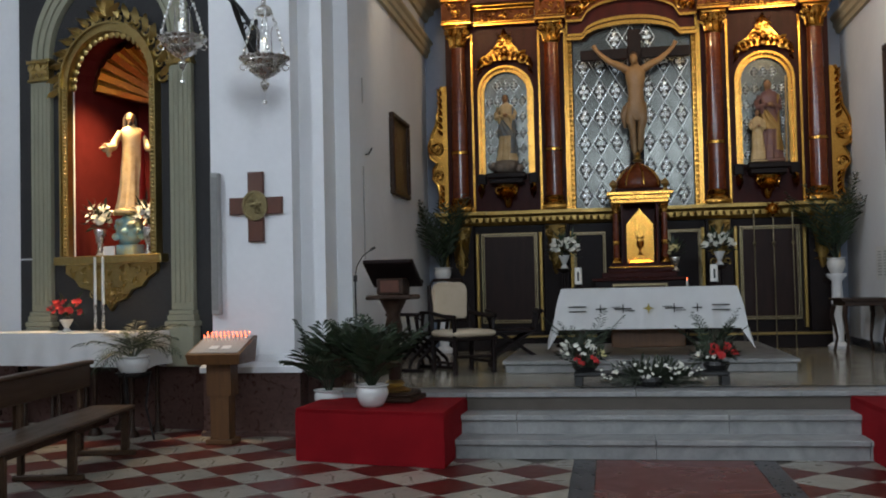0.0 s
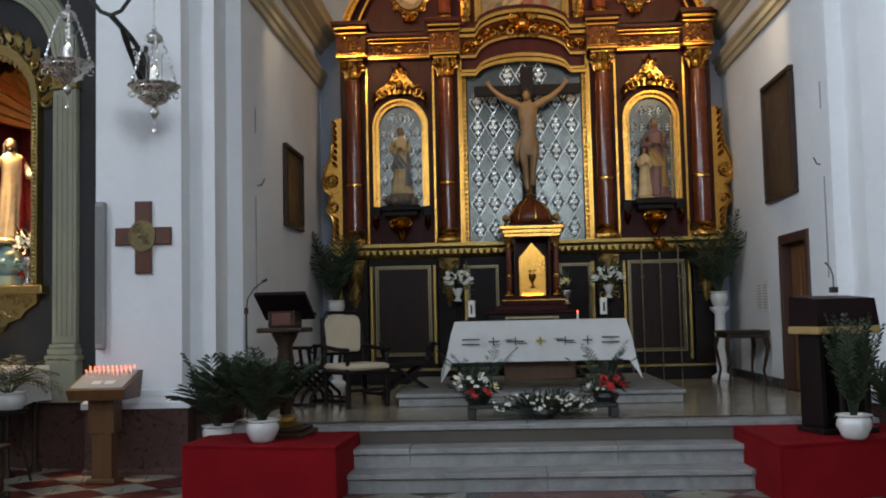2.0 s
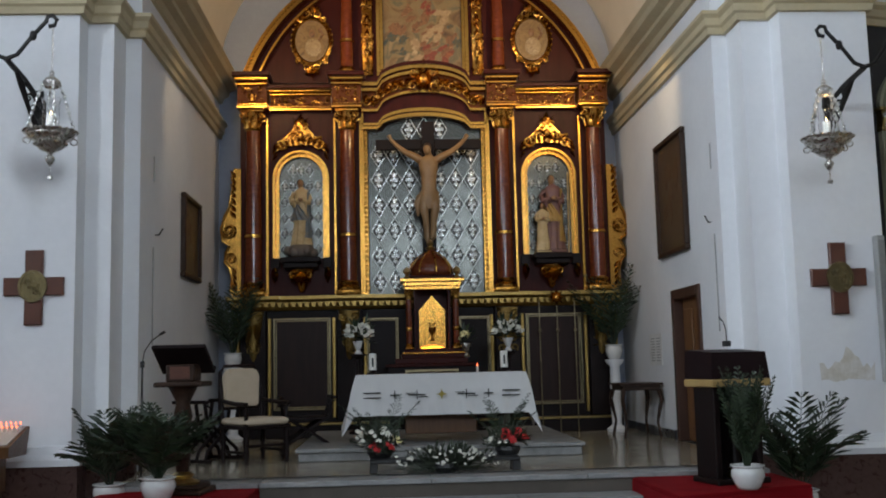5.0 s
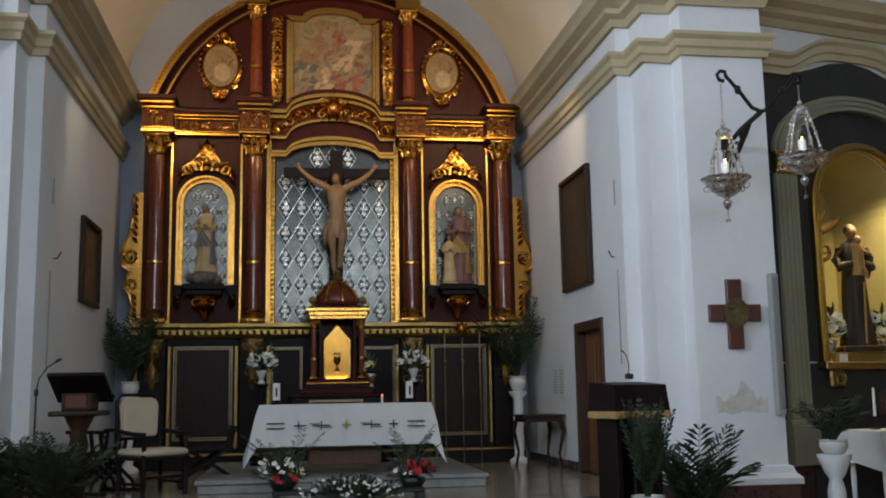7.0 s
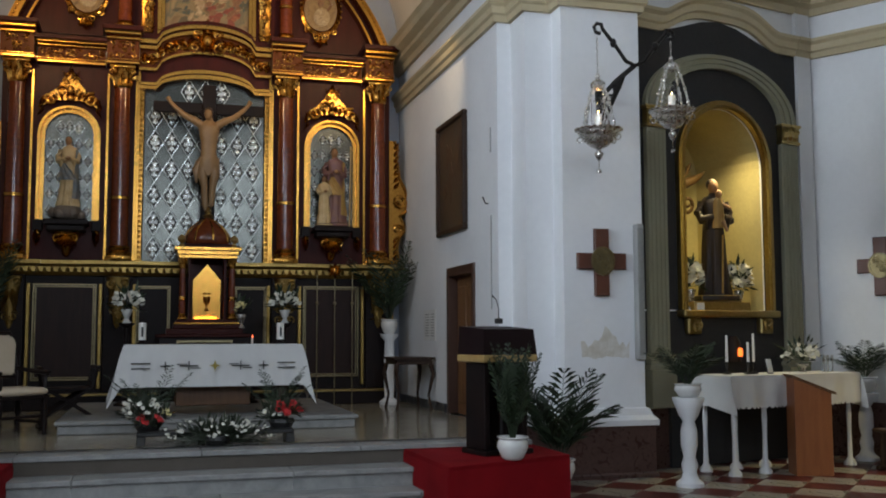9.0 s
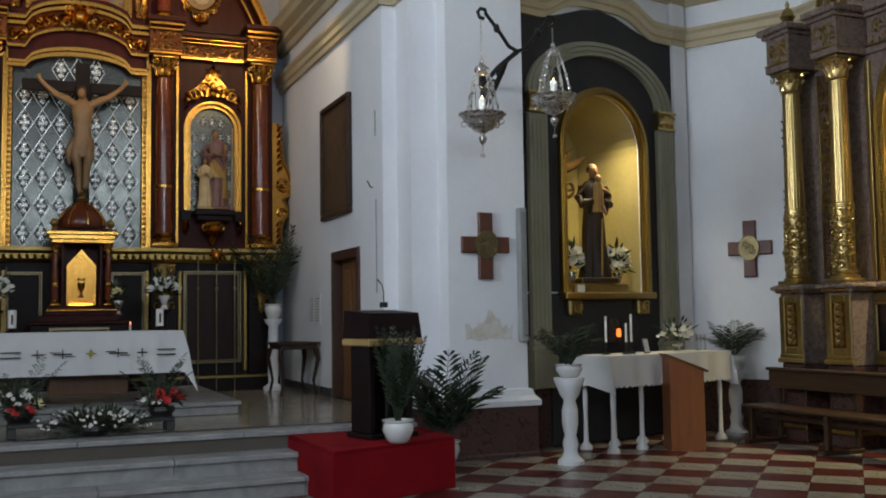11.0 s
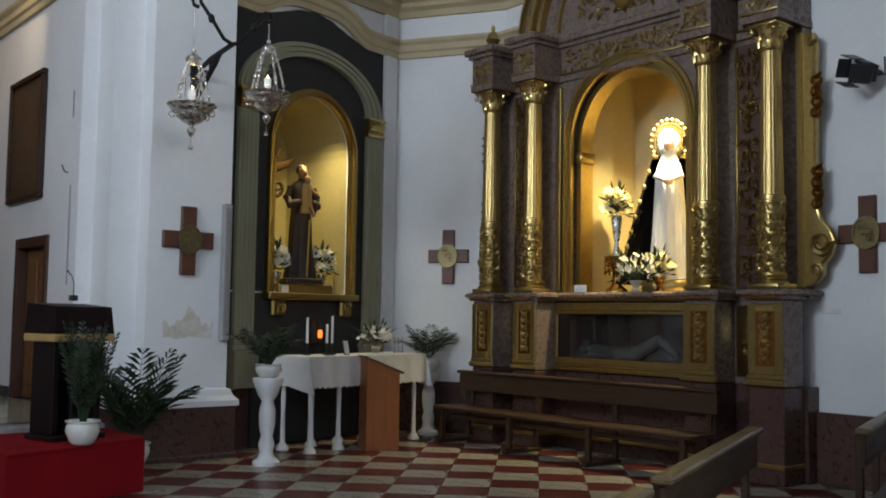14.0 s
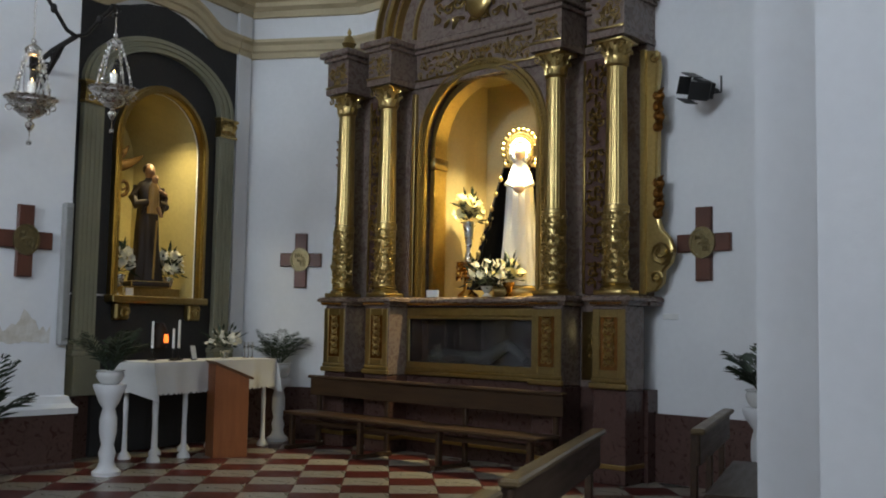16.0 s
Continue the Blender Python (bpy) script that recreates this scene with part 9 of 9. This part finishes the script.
def bench(m, length, label, depth=0.42, back_h=0.88, mt=PEWWOOD, legs=4, rail=PEWWOOD):
    """A church bench; local x along it, -y its front."""
    t = thing("bench", m, label, "bench", "church benches")
    bm = B()
    box(bm, 0, length, -depth, 0.0, 0.42, 0.46, 0.012)
    part("seat", bm, mt, t)
    bm = B()
    box(bm, 0, length, 0.02, 0.05, back_h - 0.24, back_h - 0.03, 0.008)
    part("backrest", bm, mt, t)
    bm = B()
    box(bm, -0.02, length + 0.02, -0.015, 0.085, back_h - 0.0295, back_h + 0.01, 0.012)
    part("top_rail", bm, rail, t, "rounded top rail")
    for i in range(legs):
        x = 0.12 + (length - 0.24) * i / (legs - 1)
        bm = B()
        box(bm, x - 0.03, x + 0.03, -depth + 0.03, -depth + 0.10, 0.05, 0.4195, 0.008)
        part("front_leg", bm, mt, t)
        bm = B()
        box(bm, x - 0.03, x + 0.03, 0.0505, 0.10, 0.05, back_h - 0.04, 0.008)
        part("back_leg", bm, mt, t)
        bm = B()
        box(bm, x - 0.035, x + 0.035, -depth - 0.03, 0.14, 0.0, 0.0495, 0.01)
        part("foot", bm, mt, t)
    bm = B()
    box(bm, 0.1, length - 0.1, -0.20, -0.16, 0.30, 0.36, 0.006)
    part("stretcher", bm, mt, t)
    return t


bench(Matrix.Translation((-4.30, 5.0, 0)) @ Matrix.Rotation(radians(97), 4, "Z"), 3.85, "long brown varnished bench with low back", mt=PEWWOOD)
bench(Matrix.Translation((-5.75, 5.4, 0)) @ Matrix.Rotation(radians(97), 4, "Z"), 4.0, "long brown varnished bench with low back", mt=PEWWOOD)

# ---- right transept ----
bench(Matrix.Translation((8.30, 9.75, 0)) @ Matrix.Rotation(radians(-90), 4, "Z"), 3.9, "long brown varnished bench before the gilded altarpiece", mt=PEWWOOD)


def pedestal(at, h, label):
    t = thing("plant_pedestal", Matrix.Translation(at), label, "pedestal", "white pedestals")
    bm = B()
    lathe(bm, [(0.14, 0), (0.14, 0.04), (0.09, 0.08), (0.07, 0.14), (0.085, 0.22), (0.06, 0.30), (0.085, 0.42), (0.085, 0.56), (0.06, 0.66), (0.10, 0.72), (0.13, h - 0.10), (0.16, h - 0.03), (0.16, h)], segs=24)
    part("baluster", bm, PLASTER, t, smooth=True)


pedestal((5.20, 9.18, 0), 0.90, "white turned plaster pedestal")
pedestal((8.34, 10.40, 0), 0.82, "white turned plaster pedestal")
potted_palm((5.20, 9.18, 0.901), 0.14, 0.14, 18, 0.52, 61, "leafy palm on a white pedestal", 1.0, 0.17, 0.7, LEAFDARK)
potted_palm((8.34, 10.40, 0.821), 0.15, 0.20, 16, 0.55, 63, "spiky palm in a white pot on a pedestal", 0.9, 0.20, 0.9, LEAFDARK)
WLc = thing("wooden_lectern", Matrix.Translation((6.93, 9.58, 0)) @ Matrix.Rotation(radians(-18), 4, "Z"), "plain orange-brown wooden box lectern with sloping top", "lectern")
bm = B()
v = [bm.verts.new(p) for p in ((-0.20, -0.15, 0), (0.20, -0.15, 0), (0.20, 0.15, 0), (-0.20, 0.15, 0), (-0.20, -0.15, 1.06), (0.20, -0.15, 0.90), (0.20, 0.15, 0.90), (-0.20, 0.15, 1.06))]
for q in ((3, 2, 1, 0), (4, 5, 6, 7), (0, 1, 5, 4), (2, 3, 7, 6), (0, 4, 7, 3), (1, 2, 6, 5)):
    bm.faces.new([v[i] for i in q])
part("body", tidy(bm), mat("orange_brown_wood", (0.27, 0.095, 0.032), 0.42, second=(0.20, 0.065, 0.022), scale=2.5, amount=0.8, grain=30, bump=0.05, fine=0.1, stretch=(8, 8, 1)), WLc)
bm = B()
v = [bm.verts.new(p) for p in ((-0.23, -0.17, 1.075), (0.25, -0.17, 0.883), (0.25, 0.17, 0.883), (-0.23, 0.17, 1.075), (-0.23, -0.17, 1.10), (0.25, -0.17, 0.908), (0.25, 0.17, 0.908), (-0.23, 0.17, 1.10))]
for q in ((3, 2, 1, 0), (4, 5, 6, 7), (0, 1, 5, 4), (2, 3, 7, 6), (0, 4, 7, 3), (1, 2, 6, 5)):
    bm.faces.new([v[i] for i in q])
part("desk", tidy(bm), OAK, WLc)
for dx, dy, h in ((-0.62, -0.62, 0.44), (-0.42, -0.75, 0.36), (-0.28, -0.70, 0.46)):
    p = mr(dx, dy, 1.092).translation
    t = thing("candlestick", Matrix.Translation(p), "slim dark candlestick with white candle", "candlestick", "table candles")
    bm = B()
    lathe(bm, [(0.05, 0), (0.05, 0.012), (0.012, 0.03), (0.016, 0.10), (0.024, 0.14)], segs=12)
    part("stick", bm, IRON, t, smooth=True)
    bm = B()
    lathe(bm, [(0.016, 0.1405), (0.014, h), (0.003, h + 0.005)], segs=10)
    part("candle", bm, WAX, t, smooth=True)
PFm = thing("photo_frame", mr(-0.10, -0.78, 1.092, 12) @ Matrix.Rotation(radians(-12), 4, "X"), "small standing white picture frame on the table", "picture frame")
bm = B()
box(bm, -0.065, 0.065, -0.006, 0.006, 0, 0.18, 0.003)
part("frame", bm, BLACKPLASTIC, PFm)
bm = B()
box(bm, -0.052, 0.052, -0.009, -0.0065, 0.012, 0.168)
part("print", bm, PAPER, PFm)
vase_of_flowers(mr(0.62, -0.62, 1.092).translation, "white flowers with much dark foliage on the table", PETAL, None, 0.10, (0.28, 0.18, 0.28), 26, 71, 0.04, LAMPSILVER)
for dx in (0.95, 1.02, 1.1):
    p = mr(dx, -0.66, 1.092).translation
    bm = B()
    lathe(bm, [(0.025, 0), (0.006, 0.02), (0.006, 0.10), (0.016, 0.12), (0.012, 0.20)], segs=10)
    single("small_candlestick", bm, LAMPSILVER, Matrix.Translation(p), "small thin metal candlestick on the table", "candlestick", smooth=True)
# flowers in and before the gilded niche
GB = thing("flower_bracket", mg(-0.42, 0.36, 1.885), "small carved gilded bracket under a vase", "bracket")
bm = B()
lathe(bm, [(0.13, 0), (0.13, 0.04), (0.06, 0.10), (0.05, 0.26), (0.14, 0.40), (0.15, 0.44)], segs=18)
carving(bm, -0.11, 0.11, 0.24, 0.42, -0.12, 5, 0.07)
part("carved_body", tidy(bm), GOLD, GB, smooth=True)
vase_of_flowers(mg(-0.42, 0.36, 2.326).translation, "tall bunch of cream roses in a silver cup vase", PETALYELLOW, None, 0.50, (0.17, 0.15, 0.30), 46, 75, 0.075, SILVERLIGHT)
vase_of_flowers(mg(0.22, -0.06, 1.888).translation, "round bouquet of white flowers in a white pot", PETAL, None, 0.12, (0.30, 0.20, 0.30), 60, 77, 0.05)
vase_of_flowers(mg(0.34, 0.20, 1.885).translation, "low bouquet of cream flowers", PETALYELLOW, None, 0.18, (0.22, 0.14, 0.24), 40, 79, 0.05, GOLD)
bm = B()
box(bm, -0.10, 0.10, -0.006, 0.006, 0, 0.085, 0.002)
single("small_sign", bm, PAPER, mg(-0.66, -0.02, 1.888), "small white card on the ledge", "card")
# floodlight and switch plate on the end wall
FL = thing("floodlight", Matrix.Translation((GX, 4.52, 3.95)), "black adjustable floodlight fixed to the wall", "floodlight")
bm = B()
tube(bm, [(0, 0, 0), (-0.18, 0, 0.0)], 0.02, 8)
tube(bm, [(-0.16, -0.12, 0.1), (-0.16, -0.12, -0.06), (-0.16, 0.1, -0.06)], 0.012, 6)
part("bracket", bm, BLACKPLASTIC, FL)
TURN = Matrix.Rotation(radians(-35), 3, "Z") @ Matrix.Rotation(radians(25), 3, "X")
bm = B()
rotbox(bm, (-0.24, 0.06, -0.02), (0.13, 0.22, 0.20), TURN)
bmesh.ops.bevel(bm, geom=bm.edges[:], offset=0.02, segments=1, affect="EDGES")
part("housing", bm, BLACKPLASTIC, FL)
bm = B()
rotbox(bm, Vector((-0.24, 0.06, -0.02)) + TURN @ Vector((-0.068, 0, 0)), (0.01, 0.17, 0.15), TURN)
part("lens", bm, SPEAKERGREY, FL, "pale glass lens")
for dy, dz, sy, sz in ((0.0, 0.13, 0.22, 0.010), (0.0, -0.13, 0.22, 0.010), (0.13, 0.0, 0.010, 0.18), (-0.13, 0.0, 0.010, 0.18)):
    bm = B()
    rotbox(bm, Vector((-0.24, 0.06, -0.02)) + TURN @ Vector((-0.12, dy, dz)), (0.13, sy, sz), TURN)
    part("barn_door", bm, BLACKPLASTIC, FL)
for k in range(4):
    bm = B()
    rotbox(bm, Vector((-0.24, 0.06, -0.02)) + TURN @ Vector((0.085, -0.075 + 0.05 * k, 0)), (0.05, 0.012, 0.16), TURN)
    part("cooling_fin", bm, BLACKPLASTIC, FL)
bm = B()
box(bm, -0.012, 0, -0.09, 0.09, -0.03, 0.03, 0.004)
single("switch_plate", bm, PAPER, Matrix.Translation((GX, 5.04, 1.68)), "small white switch plate on the wall", "switch plate")
pedestal((8.55, 3.86, 0), 0.86, "white turned plaster pedestal")
potted_palm((8.55, 3.86, 0.861), 0.13, 0.16, 9, 0.46, 81, "small spiky palm on a white pedestal", 1.0, 0.20, 0.9, LEAFDARK, lw=0.04)
# pews of the nave near the camera
pw = math.degrees(math.atan2(1.29, 2.95))
bench(Matrix.Translation((3.42, 2.66, 0)) @ Matrix.Rotation(radians(pw), 4, "Z"), 2.35, "brown varnished pew, top rail painted pale as a highlight", mt=PEWWOOD, legs=3, rail=LITRAIL)
bench(Matrix.Translation((0.95, 1.58, 0)) @ Matrix.Rotation(radians(pw), 4, "Z"), 2.38, "brown varnished pew, top rail painted pale as a highlight", mt=PEWWOOD, legs=3, rail=LITRAIL)
bench(Matrix.Translation((6.10, 3.16, 0)) @ Matrix.Rotation(radians(20), 4, "Z"), 1.9, "brown pew end by the pier, highlight painted on its rail", mt=PEWWOOD, legs=3, rail=LITRAIL)

# ---- floor: diagonal red and cream tiles, centre strip of red marble ----
TILE = 0.453
HD = TILE / math.sqrt(2)
OX, OY = -0.83, 7.81


def tile_mesh(name, material):
    bm = B()
    r, b = HD - 0.003, 0.004
    top = [bm.verts.new(p) for p in ((r - b, 0, 0), (0, r - b, 0), (-r + b, 0, 0), (0, -r + b, 0))]
    low = [bm.verts.new(p) for p in ((r, 0, -b), (0, r, -b), (-r, 0, -b), (0, -r, -b))]
    bot = [bm.verts.new(p) for p in ((r, 0, -0.02), (0, r, -0.02), (-r, 0, -0.02), (0, -r, -0.02))]
    bm.faces.new(top)
    for a, c in ((top, low), (low, bot)):
        for i in range(4):
            j = (i + 1) % 4
            bm.faces.new((c[i], c[j], a[j], a[i]))
    tidy(bm)
    me = bpy.data.meshes.new(name)
    bm.to_mesh(me)
    bm.free()
    me.materials.append(material)
    return me


meshes = (tile_mesh("floor_tile", WHITETILE), tile_mesh("floor_tile", REDTILE))
rnd = random.Random(17)
far = [B(), B()]
count = 0
for i in range(-26, 34):
    for j in range(-32, 14):
        if (i + j) % 2:
            continue
        x, y = OX + i * HD, OY + j * HD
        if not (LX < x < GX and -6 < y < 11.6) or -0.25 - HD < x < 1.50 + HD and y < 9:
            continue
        if -2.9 < x < 3.6 and y > 9.0:
            continue
        red = i % 2
        near = (y > 6.2 and -5.2 < x < -0.2) or (4.2 < x < 8.2 and 5.0 < y < 9.8)
        if near and count < 300:
            o = new("floor_tile", meshes[red])
            o.parent = floor
            o.location = (x, y, rnd.uniform(-0.001, 0.001))
            count += 1
        else:
            bm = far[red]
            r = HD - 0.003
            v = [bm.verts.new((x + dx * r, y + dy * r, z)) for z in (-0.02, 0.0) for dx, dy in ((1, 0), (0, 1), (-1, 0), (0, -1))]
            bm.faces.new(v[4:])
            for k in range(4):
                q = (k + 1) % 4
                bm.faces.new((v[k], v[q], v[4 + q], v[4 + k]))
for bm, m in zip(far, (WHITETILE, REDTILE)):
    tagged(part("floor_tiles", bm, m, floor), kind="stuff")
# centre strip with black borders; half tiles are covered by the border slabs
for x0, x1, m in ((-0.02, 1.27, RUNNER), (-0.21, -0.022, BLACKSTONE), (1.272, 1.46, BLACKSTONE)):
    y = -6.0
    while y < 8.65:
        d = min(1.3, 8.65 - y)
        bm = B()
        box(bm, x0 + 0.002, x1 - 0.002, y + 0.002, y + d - 0.002, -0.02, 0.001)
        part("strip_slab", bm, m, floor)
        y += d
for s, xe in ((1, 1.462), (-1, -0.212)):
    for j in range(-43, 4):
        y = OY + j * HD
        if y > 8.75:
            continue
        bm = B()
        # triangular and cut tiles along the border
        i0 = math.ceil((xe - OX) / HD) if s > 0 else math.floor((xe - OX) / HD)
        for i in (i0 - s, i0, i0 + s):
            if (i + j) % 2:
                continue
            x = OX + i * HD
            if abs(x - xe) >= HD and (x - xe) * s > 0 and not (-0.25 - HD < x < 1.50 + HD):
                continue
            pts = [(x + HD - 0.003, y), (x, y + HD - 0.003), (x - HD + 0.003, y), (x, y - HD + 0.003)]
            out = []
            for k in range(4):
                p, q = pts[k], pts[(k + 1) % 4]
                ip, iq = (p[0] - xe) * s > 0, (q[0] - xe) * s > 0
                if ip:
                    out.append(p)
                if ip != iq:
                    f = (xe - p[0]) / (q[0] - p[0])
                    out.append((xe, p[1] + f * (q[1] - p[1])))
            if len(out) > 2:
                bm2 = B()
                flat(bm2, out, -0.02, 0.0)
                part("cut_tile", tidy(bm2), REDTILE if i % 2 else WHITETILE, floor)
        bm.free()
